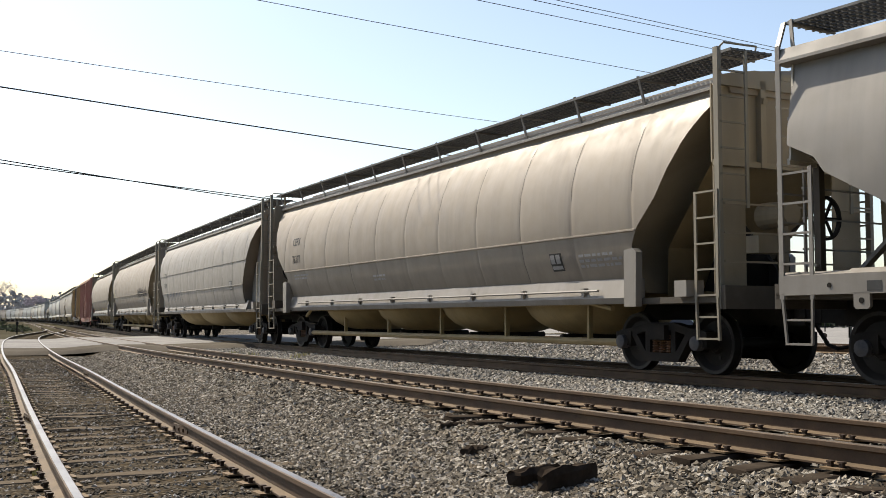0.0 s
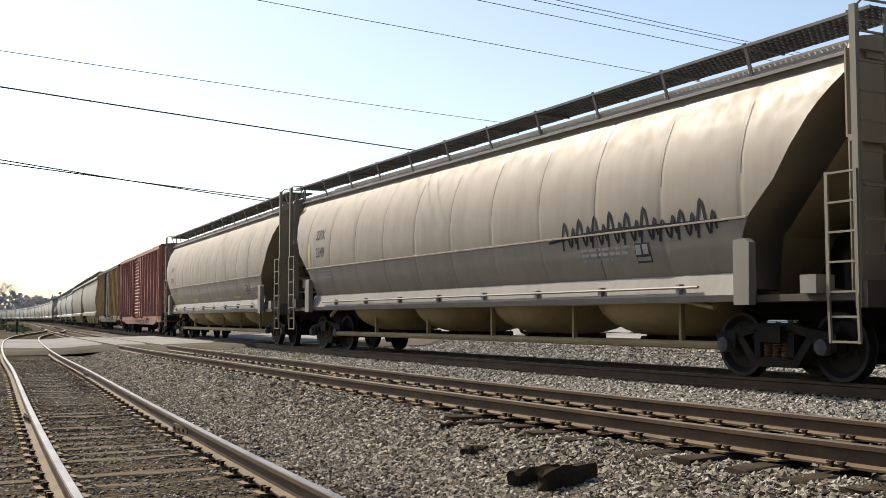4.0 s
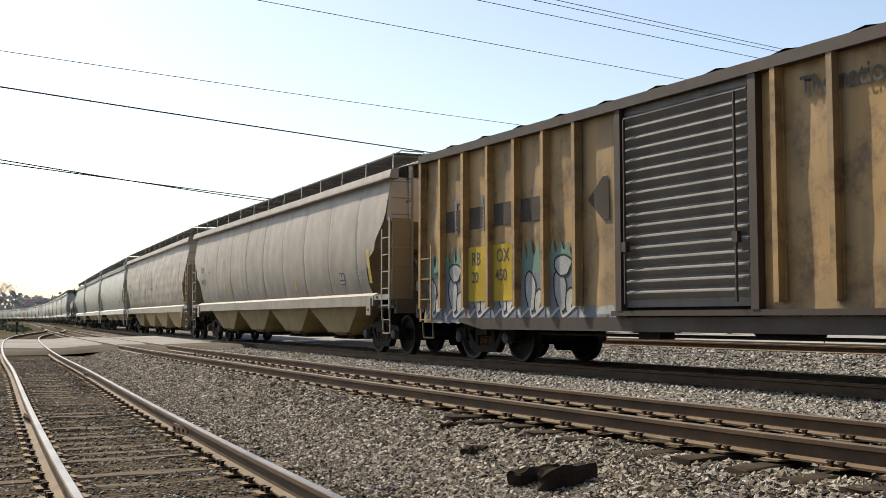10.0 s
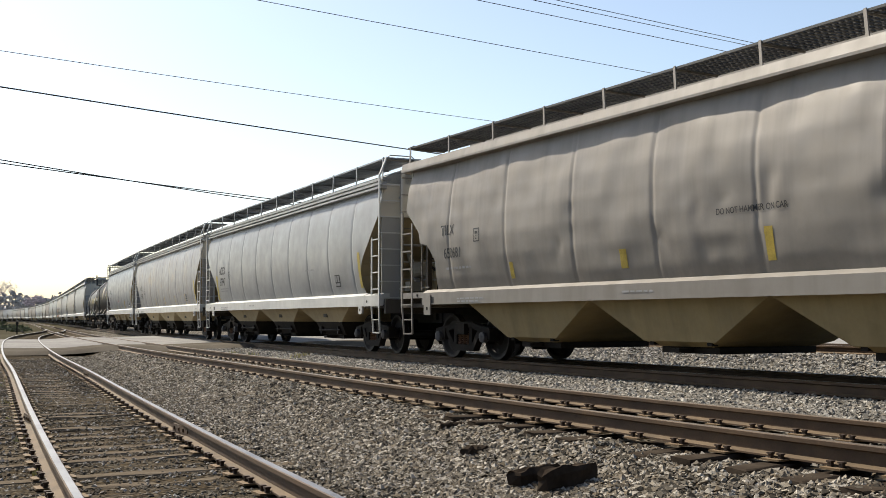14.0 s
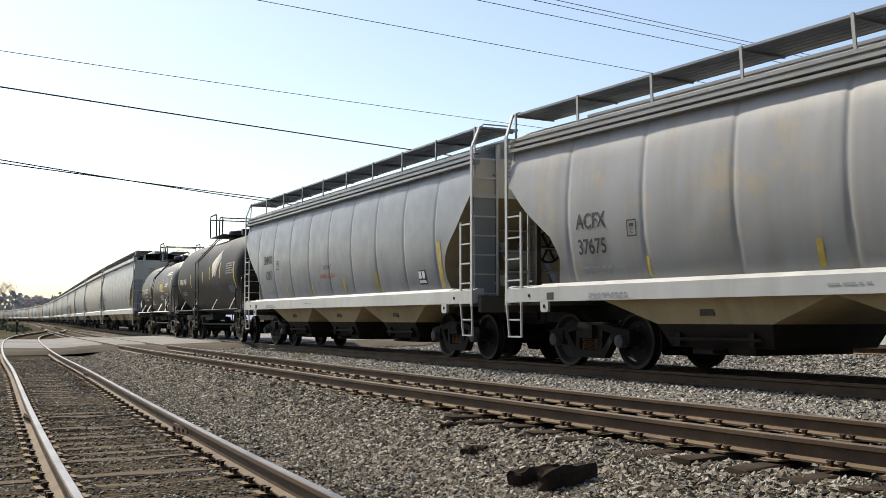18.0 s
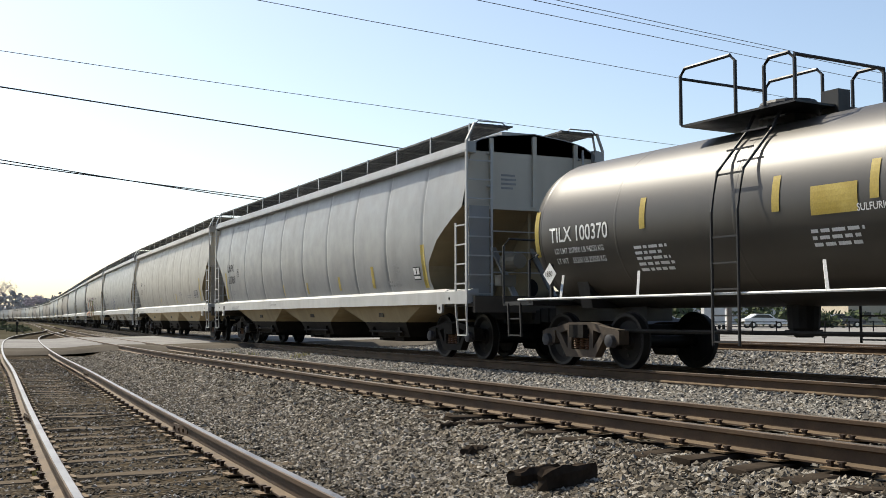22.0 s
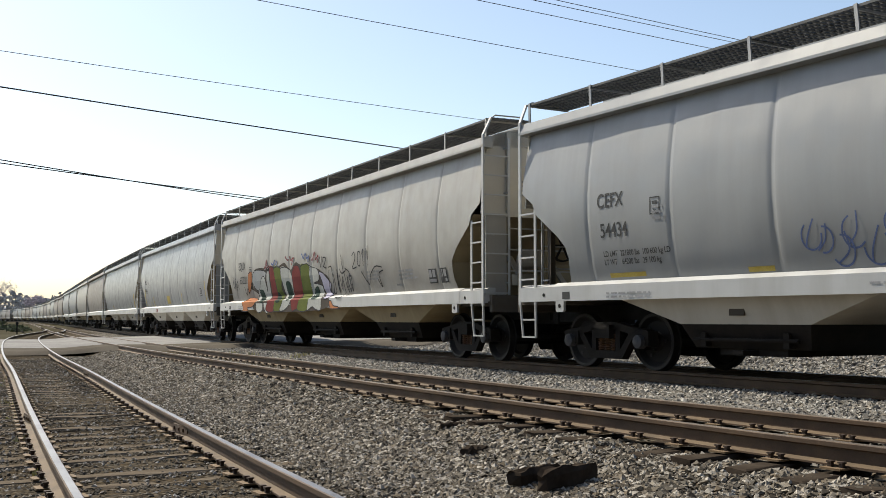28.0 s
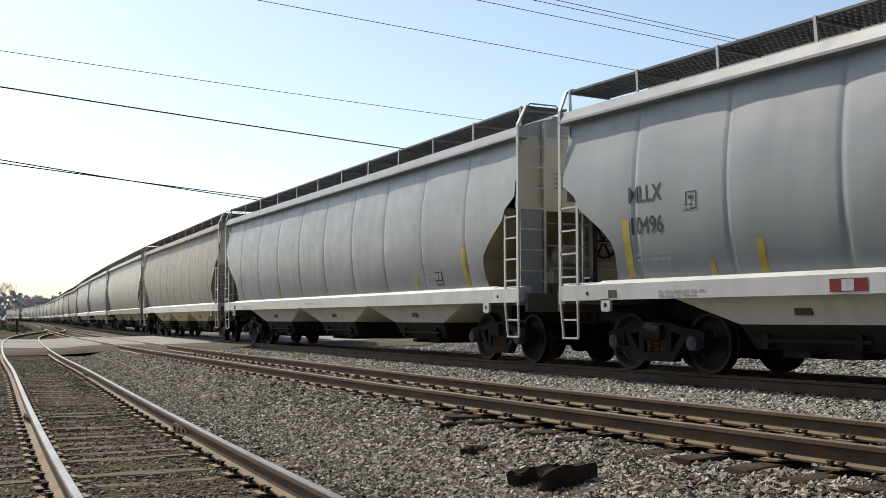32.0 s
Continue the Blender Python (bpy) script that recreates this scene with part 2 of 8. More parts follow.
def on_line(s, lat=0.0, z=0.0):
    """A point s metres along the line, lat metres to its right (as seen looking away)."""
    t = np.interp(s, LINE_S, LINE_T)
    return Vector((float(np.interp(s, LINE_S, LINE_X) + lat * math.cos(t)), float(np.interp(s, LINE_S, LINE_Y) - lat * math.sin(t)), z))


def heading(s):
    return float(np.interp(s, LINE_S, LINE_T))


MID = ([-500, 5, 12, 20, 40, 1000], [-4.95, -4.85, -4.65, -4.35, -4.2, -4.2])
SID = ([-500, 0, 6, 12, 18, 24, 39, 50, 60, 66, 72, 78, 84, 90, 96, 150], [-10.6, -10.5, -9.87, -9.22, -8.68, -8.28, -7.85, -7.55, -7.15, -6.75, -6.1, -5.35, -4.75, -4.35, -4.2, -4.2])
SID_Z = ([0, 25, 45, 70, 95], [-0.31, -0.29, -0.2, -0.16, -0.08])


def eased(knots, reach):
    """The same line with its corners rounded off."""
    s = np.arange(-60, 170, 0.5)
    v = np.interp(s, *knots)
    k = np.hanning(int(reach / 0.5) * 2 + 1)
    pad = np.pad(v, len(k) // 2, "edge")
    return s, np.convolve(pad, k / k.sum(), "valid")


SID, SID_Z = eased(SID, 6.0), eased(SID_Z, 8.0)
MID_Z, FAR_LAT, FAR_Z = -0.08, 7.2, 0.25

# ---- ground ----


def ground_z(s, lat):
    """Height of the ground across the tracks."""
    a, b = np.interp(s, *SID), np.interp(s, *MID)
    az = np.interp(s, *SID_Z) - 0.20
    bz = MID_Z - 0.185
    join = np.clip((a + 3.4 - b) / 1.5, 0, 1)            # where the two tracks run together
    low = az * (1 - join) + bz * join
    xs = [-4000, -60, a - 6, a - 1.9, a - 1.3, min(a + 1.3, b - 1.5), min(a + 2.0, b - 1.75), b - 1.75, b - 1.28, b + 1.1, -1.3, 1.4, 4.2, 5.6, 8.9, 10.5, 4000]
    zs = [-0.75, -0.75, low - 0.18, low - 0.05, low, low, low - 0.02, bz - 0.16, bz - 0.06 + 0.055 * np.clip((s - 9) / 6, 0, 1), bz - 0.02 + 0.02 * np.clip((s - 9) / 6, 0, 1), -0.195, -0.195, -0.12, 0.045, 0.055, -0.13, -0.13]
    return np.interp(lat, np.maximum.accumulate(xs), zs)


def to_line(x, y):
    """Way along the line and offset from it, for plan points."""
    idx = np.arange(0, len(LINE_S), 4)
    d = (x[:, None] - LINE_X[idx]) ** 2 + (y[:, None] - LINE_Y[idx]) ** 2
    i = idx[np.argmin(d, 1)]
    t = LINE_T[i]
    al = (x - LINE_X[i]) * np.sin(t) + (y - LINE_Y[i]) * np.cos(t)
    return LINE_S[i] + al, (x - LINE_X[i]) * np.cos(t) - (y - LINE_Y[i]) * np.sin(t)


def spread(near, step, far, grow):
    out, v, d = [0.0], 0.0, step
    while v < far:
        if v > near:
            d *= grow
        v += d
        out.append(v)
    return out


_p = spread(22, 0.3, 2600, 1.13)
_q = spread(48, 0.35, 2600, 1.13)
gx = np.array([-v for v in _p[:0:-1]] + _p)
gy = np.array([-v for v in spread(6, 1.0, 2600, 1.3)[:0:-1]] + _q)
PX, PY = np.meshgrid(gx, gy)
fx, fy = PX.ravel(), PY.ravel()
fs, fl = np.concatenate([np.stack(to_line(fx[k:k + 4000], fy[k:k + 4000])) for k in range(0, len(fx), 4000)], 1)
fz = np.array([ground_z(a, b) for a, b in zip(fs, fl)])
rough_z = np.array([noise.noise((a * 1.3, b * 1.3, 0.0)) * 0.018 + noise.noise((a * 0.2, b * 0.2, 5.0)) * 0.05 for a, b in zip(fx, fy)])
fz = fz + np.where(np.abs(fl) < 14, rough_z * 0.7, rough_z) - 0.012
# the ground sinks under the road
fz = np.where((fy > 38.0) & (fy < 54) & (fl < 12), fz - 0.10, fz)
nx, ny = len(gx), len(gy)
me = bpy.data.meshes.new("ground")
quads = [(j * nx + i, j * nx + i + 1, (j + 1) * nx + i + 1, (j + 1) * nx + i) for j in range(ny - 1) for i in range(nx - 1)]
me.from_pydata(list(zip(fx.tolist(), fy.tolist(), fz.tolist())), [], quads)
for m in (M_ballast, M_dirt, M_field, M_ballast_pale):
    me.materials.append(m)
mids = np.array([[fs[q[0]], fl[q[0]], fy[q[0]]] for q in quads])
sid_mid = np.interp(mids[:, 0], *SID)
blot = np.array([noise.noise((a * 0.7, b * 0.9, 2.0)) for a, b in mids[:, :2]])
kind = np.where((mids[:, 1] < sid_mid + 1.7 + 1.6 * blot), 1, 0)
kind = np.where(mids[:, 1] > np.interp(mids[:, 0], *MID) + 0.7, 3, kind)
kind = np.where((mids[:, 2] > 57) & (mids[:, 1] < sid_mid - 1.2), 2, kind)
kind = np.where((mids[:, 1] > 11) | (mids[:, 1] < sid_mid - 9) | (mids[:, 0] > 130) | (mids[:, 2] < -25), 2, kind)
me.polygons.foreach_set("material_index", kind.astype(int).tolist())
me.polygons.foreach_set("use_smooth", [True] * len(quads))
tagged(new("ground", me), "grey crushed-stone railway ground with dry earth beyond", "ground", kind="structure")

# level crossing: a worn light road over the tracks, with a dark apron on its near side


def road_z(s, lat):
    """The road lies just under the heads of the rails."""
    a, b = float(np.interp(s, *SID)), float(np.interp(s, *MID))
    za = float(np.interp(s, *SID_Z)) - 0.03
    b = max(b, a + 2.0)
    return float(np.interp(lat, [-80, a - 5, a - 1.2, a + 1.2, b - 1.0, b + 1.0, -1.2, 1.2, 6, 7.2, 11, 80], [-0.6, za - 0.12, za, za, MID_Z - 0.03, MID_Z - 0.03, -0.03, -0.03, 0.16, 0.22, -0.09, -0.09]))


def road_sheet(name, y0, y1, x0, x1, mat, label, dz=0.0):
    sh = Shape()
    xs, ys = np.arange(x0, x1 + 0.01, 0.7), np.linspace(y0, y1, 9)
    rows = []
    for k, y in enumerate(ys):
        yy = np.full(len(xs), y) + (np.sin(xs * 0.9) * 0.25 + np.sin(xs * 2.3) * 0.12 if k in (0, 8) else 0)
        s_, l = to_line(xs, yy)
        z = np.array([road_z(a, b) for a, b in zip(s_, l)]) + dz - (0.14 if k in (0, 8) else 0)
        rows.append(list(zip(xs.tolist(), yy.tolist(), z.tolist())))
    sh.grid(rows)
    return tagged(new(name, sh.mesh(name, [mat], True)), label, "road", kind="structure")


road_sheet("road", 39.5, 56, -70, 14, M_asphalt, "pale worn asphalt road crossing the tracks")
road_sheet("road_apron", 36.3, 40.0, -70, 0, M_asphalt_dark, "dark asphalt edge of the level crossing", -0.012)
sh = Shape()
rows = []
for s in np.linspace(-90, 140, 40):
    rows.append([tuple(on_line(s, l, -0.115 + 0.004 * math.sin(s + l))) for l in np.linspace(11.5, 95, 16)])
sh.grid(rows)
tagged(new("pavement", sh.mesh("pavement", [M_asphalt], True)), "light grey paved lot behind the tracks", "pavement", kind="structure")

# ---- tracks ----
RAIL = [(-0.036, -0.006), (-0.028, 0.0), (0.028, 0.0), (0.036, -0.006), (0.036, -0.038), (0.009, -0.052), (0.009, -0.14), (0.07, -0.158), (0.07, -0.172),
        (-0.07, -0.172), (-0.07, -0.158), (-0.009, -0.14), (-0.009, -0.052), (-0.036, -0.038)]


def rail_shape(lat_of, z_of, ss):
    sh = Shape()
    n = len(RAIL)
    for s in ss:
        sh.v += [tuple(on_line(s, lat_of(s) + a, z_of(s) + b)) for a, b in RAIL]
    for k in range(len(ss) - 1):
        for i in range(n):
            a, b = k * n + i, k * n + (i + 1) % n
            sh.f.append((a, b, b + n, a + n))
            # foot tops take the sunlit tone, web and head sides the darker rust
            sh.mi.append(1 if i == 1 else 2 if i in (6, 10) else 0)
    return sh


def tie_mesh(seed, mat):
    rnd = random.Random(seed)
    sh = Shape()
    rows = []
    ys = np.linspace(-1.3, 1.3, 9)
    for a, b in ((-0.115, -0.17), (-0.115, -0.012), (-0.1, 0.0), (0.1, 0.0), (0.115, -0.012), (0.115, -0.17)):
        rows.append([(y + (rnd.uniform(-0.02, 0.02) if abs(y) > 1.2 else 0), a + rnd.uniform(-0.008, 0.008), b + rnd.uniform(-0.012, 0.003)) for y in ys])
    sh.grid(rows)
    sh.add([rows[k][0] for k in range(6)], [(0, 1, 2, 3, 4, 5)])
    sh.add([rows[k][-1] for k in range(6)], [(5, 4, 3, 2, 1, 0)])
    return sh.mesh("tie", [mat])


TIES = [tie_mesh(k, M_tie) for k in range(3)]
TIES_GREY = [tie_mesh(10 + k, M_tie_grey) for k in range(3)]
sh = Shape()
sh.box(-0.17, 0.17, -0.09, 0.09, 0.0, 0.014)
sh.cur = 1
for a, b in ((-0.1, 0.05), (-0.1, -0.05), (0.1, 0.04), (0.1, -0.04)):
    sh.box(a - 0.016, a + 0.016, b - 0.016, b + 0.016, 0.0, 0.05)
    sh.box(a - 0.024, a + 0.024, b - 0.022, b + 0.022, 0.045, 0.058)
PLATE = sh.mesh("tie_plate", [M_plate, M_spike])
sh = Shape()
sh.box(-0.012, 0.012, -0.36, 0.36, -0.14, -0.05)
for k in range(4):
    sh.lathe([(-0.03, 0.0), (-0.03, 0.02), (0.02, 0.02), (0.02, 0.0)], (0, -0.27 + 0.18 * k, -0.095), 6)
JOINT = sh.mesh("joint_bar", [M_rust])


TIE_AT = {}


def track(name, label, lat_of, z_of, s0, s1, tie0, tie1, ties, plates, drop=0.0, gap=0.52, joints=(), head=None, sink=0.0):
    t = thing(name, label, "track", "tracks", "structure")
    ss = sorted(set(np.arange(s0, min(s1, 60), 1.0).tolist() + np.arange(60, s1, 4.0).tolist()))
    for side in (-0.7525, 0.7525):
        part("rail", rail_shape(lambda s, d=side: lat_of(s) + d, z_of, ss), [M_rust, head or M_railtop_dull, M_foot_lit], t, "rusty steel rail with a worn head")
    rnd = random.Random(name)
    s = tie0
    TIE_AT[name] = []
    while s < tie1:
        c = on_line(s, lat_of(s) + rnd.uniform(-0.06, 0.06), z_of(s) - 0.188 - drop + rnd.uniform(-0.012, 0.004) - sink * rnd.random())
        h = -heading(s)
        TIE_AT[name].append(s)
        o = new("tie", rnd.choice(ties))
        o.parent = t
        o.matrix_basis = Matrix.Translation(c) @ Matrix.Rotation(h + rnd.uniform(-0.02, 0.02), 4, "Z")
        if plates[0] < s < plates[1]:
            for side in (-0.7525, 0.7525):
                p = new("tie_plate", PLATE)
                p.parent = t
                p.matrix_basis = Matrix.Translation(on_line(s, lat_of(s) + side, z_of(s) - 0.186)) @ Matrix.Rotation(h, 4, "Z")
        s += gap + rnd.uniform(-0.03, 0.03)
    for s, side in joints:
        for d in (-0.022, 0.022):
            o = new("joint_bar", JOINT)
            o.parent = t
            o.matrix_basis = Matrix.Translation(on_line(s, lat_of(s) + side * 0.7525 + d, z_of(s))) @ Matrix.Rotation(-heading(s), 4, "Z")
    return t


sid_lat, sid_z = (lambda s: float(np.interp(s, *SID))), (lambda s: float(np.interp(s, *SID_Z)))
track("siding_track", "rusty siding track on grey half-buried ties", sid_lat, sid_z, -30, 126, 2.0, 34, TIES_GREY, (2, 30), -0.006, 0.50, ((10.4, 1), (22.5, 1), (12.5, -1)), M_railtop, 0.03)
track("middle_track", "rusty empty track on dark ties in ballast", lambda s: float(np.interp(s, *MID)), lambda s: MID_Z, -30, 300, -1.0, 33, TIES, (-1, 30), 0.0, 0.53, (), None, 0.04)
track("main_track", "track in grey ballast under the moving train", lambda s: 0.0, lambda s: 0.0, -480, 960, 4.0, 34, TIES, (100, 101), 0.0, 0.53)
track("far_track", "rusty track on a low ballast bank behind the train", lambda s: FAR_LAT, lambda s: FAR_Z, -40, 33, 6.0, 32, TIES, (100, 101), 0.0, 0.55)


# ---- loose stones of the ballast ----
def scatter(name, count, s_lim, lat_of, size, mat, label, keep=None, seed=1):
    rng = np.random.default_rng(seed)
    u = rng.random(count)
    s = s_lim[0] + (s_lim[1] - s_lim[0]) * u ** 1.7
    lo, hi = lat_of(s)
    l = lo + (hi - lo) * rng.random(count)
    ok = np.ones(count, bool) if keep is None else keep(s, l)
    s, l = s[ok], l[ok]
    n = len(s)
    t = np.interp(s, LINE_S, LINE_T)
    x = np.interp(s, LINE_S, LINE_X) + l * np.cos(t)
    y = np.interp(s, LINE_S, LINE_Y) - l * np.sin(t)
    z = np.array([ground_z(a, b) for a, b in zip(s, l)])
    base = np.array([(1, 0, 0), (0, 1, 0), (-1, 0, 0), (0, -1, 0), (0.1, 0.1, 0.8), (0, 0, -0.8)], float)
    r = size * (0.5 + 1.0 * rng.random(n) ** 1.8) * (1 + s / 90)
    v = base[None] * (1 + 0.5 * (rng.random((n, 6, 3)) - 0.5)) + 0.35 * (rng.random((n, 6, 3)) - 0.5)
    v[:, :, 2] *= 0.55 + 0.5 * rng.random((n, 1))
    a, b = rng.random(n) * 6.28, (rng.random(n) - 0.5) * 1.2
    ca, sa, cb, sb = np.cos(a)[:, None], np.sin(a)[:, None], np.cos(b)[:, None], np.sin(b)[:, None]
    yy, zz = v[..., 1] * cb - v[..., 2] * sb, v[..., 1] * sb + v[..., 2] * cb
    xx, yy = v[..., 0] * ca - yy * sa, v[..., 0] * sa + yy * ca
    v = np.stack([xx, yy, zz], 2) * r[:, None, None] + np.stack([x, y, z + r * 0.25 * rng.random(n)], 1)[:, None]
    corners = np.array([0, 1, 4, 1, 2, 4, 2, 3, 4, 3, 0, 4, 1, 0, 5, 2, 1, 5, 3, 2, 5, 0, 3, 5])
    f = (corners[None] + 6 * np.arange(n)[:, None]).reshape(-1)
    first = np.arange(0, len(f), 3)
    me = bpy.data.meshes.new(name)
    me.vertices.add(n * 6)
    me.vertices.foreach_set("co", v.reshape(-1))
    me.loops.add(len(f))
    me.loops.foreach_set("vertex_index", f)
    me.polygons.add(len(first))
    me.polygons.foreach_set("loop_start", first)
    me.polygons.foreach_set("use_smooth", [False] * len(first))
    me.update(calc_edges=True)
    me.materials.append(mat)
    return tagged(new(name, me), label, "ballast", kind="stuff")


def clear_of_rails(s, l):
    a, b = np.interp(s, *SID), np.interp(s, *MID)
    ok = np.ones(len(s), bool)
    for c in (a, b, 0 * s):
        ok &= (np.abs(np.abs(l - c) - 0.7525) > 0.11)
    # the tops of the nearer ties stay bare
    luck = np.modf(np.abs(np.sin(s * 91.7 + l * 47.3)) * 977.0)[0]
    for name, c, reach, share in (("middle_track", b, 26.0, 0.86), ("siding_track", a, 33.0, 0.8)):
        t = np.array(TIE_AT[name])
        near = np.abs(s[:, None] - t[None]).min(1) < 0.125
        ok &= ~(near & (np.abs(l - c) < 1.33) & (s < reach + 4 * luck) & (luck < share))
    y = np.interp(s, LINE_S, LINE_Y)
    return ok & (y < 37.8)


mid_of = lambda s: np.interp(s, *MID)
sid_of = lambda s: np.interp(s, *SID)
scatter("ballast_stones", 52000, (1.0, 36), lambda s: (sid_of(s) + 1.0, sid_of(s) * 0.45 + mid_of(s) * 0.55), 0.021, M_stone, "fine grey-brown crushed stone beside the siding", clear_of_rails, 6)
scatter("ballast_stones", 72000, (1.0, 36), lambda s: (sid_of(s) * 0.62 + mid_of(s) * 0.38, mid_of(s) - 0.86), 0.027, M_stone, "loose grey crushed stone sloping down from the empty track", clear_of_rails, 1)
scatter("ballast_stones", 36000, (1.0, 36), lambda s: (mid_of(s) + 0.86, 0 * s - 0.85), 0.031, M_stone_pale, "pale crushed stone between the two tracks", clear_of_rails, 2)
scatter("ballast_stones", 5000, (1.0, 30), lambda s: (mid_of(s) - 0.7, mid_of(s) + 0.7), 0.03, M_stone, "crushed stone between the rails of the empty track", clear_of_rails, 3)
scatter("ballast_stones", 26000, (6.0, 34), lambda s: (0 * s + 0.9, 0 * s + 6.3), 0.04, M_stone_pale, "pale crushed stone behind the train", clear_of_rails, 4)
scatter("cinder_stones", 62000, (1.0, 34), lambda s: (sid_of(s) - 1.9, sid_of(s) + 2.6), 0.016, M_stone_dark, "small dark stones and grit over the siding", clear_of_rails, 5)


# ---- overhead wires ----
def ray_at(px, py, height):
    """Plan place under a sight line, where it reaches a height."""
    f, p = 1878.4, 0.0659
    a, b = (px - 784) / f, (441 - py) / f
    d = Vector((a, math.cos(p) - b * math.sin(p), math.sin(p) + b * math.cos(p)))
    return Vector((0, 0, EYE_Z)) + d * ((height - EYE_Z) / d.z)


def wire(a, b, r, mat, label, sag=0.25, ends=(0.9, 2.6)):
    """A hanging wire along the line from a through b, well past both, from pole to pole."""
    d = b - a
    p0, p1 = a - d * ends[0], a + d * ends[1]
    pts = []
    for k in range(49):
        t = k / 48
        q = p0.lerp(p1, t)
        q.z += sag * ((2 * t - 1) ** 2 - 0.35)
        pts.append(q)
    sh = Shape()
    sh.tube(pts, r, 6)
    return tagged(new("overhead_wire", sh.mesh("overhead_wire", [mat], True)), label, "wire", "overhead wires"), pts[0], pts[-1]


THICK, THIN = "thick black overhead cable across the tracks", "thin grey overhead wire across the tracks"
wire_ends = [
    wire(ray_at(0, 152, 8.2), ray_at(740, 263, 8.2), 0.024, M_wire, THICK, 0.3),
    wire(ray_at(0, 285, 5.84), ray_at(500, 346, 5.84), 0.019, M_wire, "black overhead cable sagging across the tracks", 0.6, (1.35, 3.9)),
    wire(ray_at(0, 277, 5.97), ray_at(500, 346.5, 5.86), 0.019, M_wire, "black overhead cable sagging beside another", 0.95, (1.35, 3.9)),
    wire(ray_at(0, 88, 9.33), ray_at(885, 213, 9.33), 0.011, M_wire_thin, THIN, 0.3, (0.75, 2.15)),
    wire(ray_at(475, 0, 10.4), ray_at(1150, 127, 10.4), 0.011, M_wire_thin, THIN, 0.2, (2.2, 2.6)),
    wire(ray_at(862, 0, 10.5), ray_at(1300, 92, 10.5), 0.011, M_wire_thin, THIN, 0.2, (3.2, 3.4)),
    wire(ray_at(960, 0, 10.7), ray_at(1310, 75, 10.7), 0.011, M_wire_thin, THIN, 0.2, (4.0, 4.2)),
    wire(ray_at(1000, 0, 10.7), ray_at(1350, 77, 10.7), 0.011, M_wire_thin, THIN, 0.2, (4.0, 4.2)),
]


# ---- the cars of the train ----
def wheel_profile(sx):
    p = [(0.0, 0.09), (0.03, 0.09), (0.035, 0.13), (-0.005, 0.16), (-0.01, 0.33), (0.04, 0.38), (0.055, 0.40), (0.055, 0.455), (-0.05, 0.462), (-0.062, 0.485), (-0.085, 0.478), (-0.085, 0.40), (-0.03, 0.36), (-0.035, 0.16), (-0.07, 0.13), (-0.07, 0.09)]
    return [(sx * (0.745 + a), r) for a, r in p]


sh = Shape()
for sx in (-1, 1):
    sh.lathe(wheel_profile(sx), (0, 0, 0), 28)
sh.cur = 1
for sx in (-1, 1):
    sh.lathe([(sx * 0.801, 0.405), (sx * 0.803, 0.45)], (0, 0, 0), 28)
    for k in range(3):
        a = k * 2.094
        sh.box(sx * 0.78 - 0.006, sx * 0.78 + 0.006, 0.24 * math.cos(a) - 0.025, 0.24 * math.cos(a) + 0.025, 0.24 * math.sin(a) - 0.025, 0.24 * math.sin(a) + 0.025)
sh.cur = 0
sh.lathe([(-1.0, 0.0), (-1.0, 0.085), (1.0, 0.085), (1.0, 0.0)], (0, 0, 0), 12)
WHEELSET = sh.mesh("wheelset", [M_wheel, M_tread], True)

sh = Shape()
t0 = 0.075


def slab(poly):
    sh.prism(poly, -t0, t0)


slab([(-1.06, 0.54), (-1.02, 0.64), (-0.66, 0.68), (-0.30, 0.76), (0.30, 0.76), (0.66, 0.68), (1.02, 0.64), (1.06, 0.54), (0.70, 0.55), (0.30, 0.64), (-0.30, 0.64), (-0.70, 0.55)])
slab([(-0.72, 0.58), (-0.58, 0.58), (-0.33, 0.28), (-0.40, 0.17)])
slab([(0.72, 0.58), (0.40, 0.17), (0.33, 0.28), (0.58, 0.58)])
slab([(-0.40, 0.17), (-0.33, 0.30), (0.33, 0.30), (0.40, 0.17)])
slab([(-0.36, 0.28), (-0.36, 0.66), (-0.25, 0.66), (-0.25, 0.28)])
slab([(0.25, 0.28), (0.25, 0.66), (0.36, 0.66), (0.36, 0.28)])
sh.box(-0.10, 0.10, -1.08, -0.70, 0.40, 0.62)
sh.box(-0.10, 0.10, 0.70, 1.08, 0.40, 0.62)
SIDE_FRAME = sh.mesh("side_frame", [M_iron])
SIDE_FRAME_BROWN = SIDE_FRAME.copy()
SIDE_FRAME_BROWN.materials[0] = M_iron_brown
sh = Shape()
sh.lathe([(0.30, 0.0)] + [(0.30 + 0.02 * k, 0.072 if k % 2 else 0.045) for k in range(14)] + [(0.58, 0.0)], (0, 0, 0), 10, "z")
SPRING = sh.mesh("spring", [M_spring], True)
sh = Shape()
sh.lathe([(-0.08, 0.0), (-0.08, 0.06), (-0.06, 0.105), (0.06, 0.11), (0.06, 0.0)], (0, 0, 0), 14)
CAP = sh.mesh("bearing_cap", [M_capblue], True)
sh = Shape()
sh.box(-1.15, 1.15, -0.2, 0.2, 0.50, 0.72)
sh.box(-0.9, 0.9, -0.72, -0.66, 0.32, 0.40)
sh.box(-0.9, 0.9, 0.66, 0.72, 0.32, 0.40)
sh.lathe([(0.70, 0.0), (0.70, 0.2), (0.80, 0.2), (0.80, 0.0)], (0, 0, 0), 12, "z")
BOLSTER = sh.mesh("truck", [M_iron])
WHEELS = []


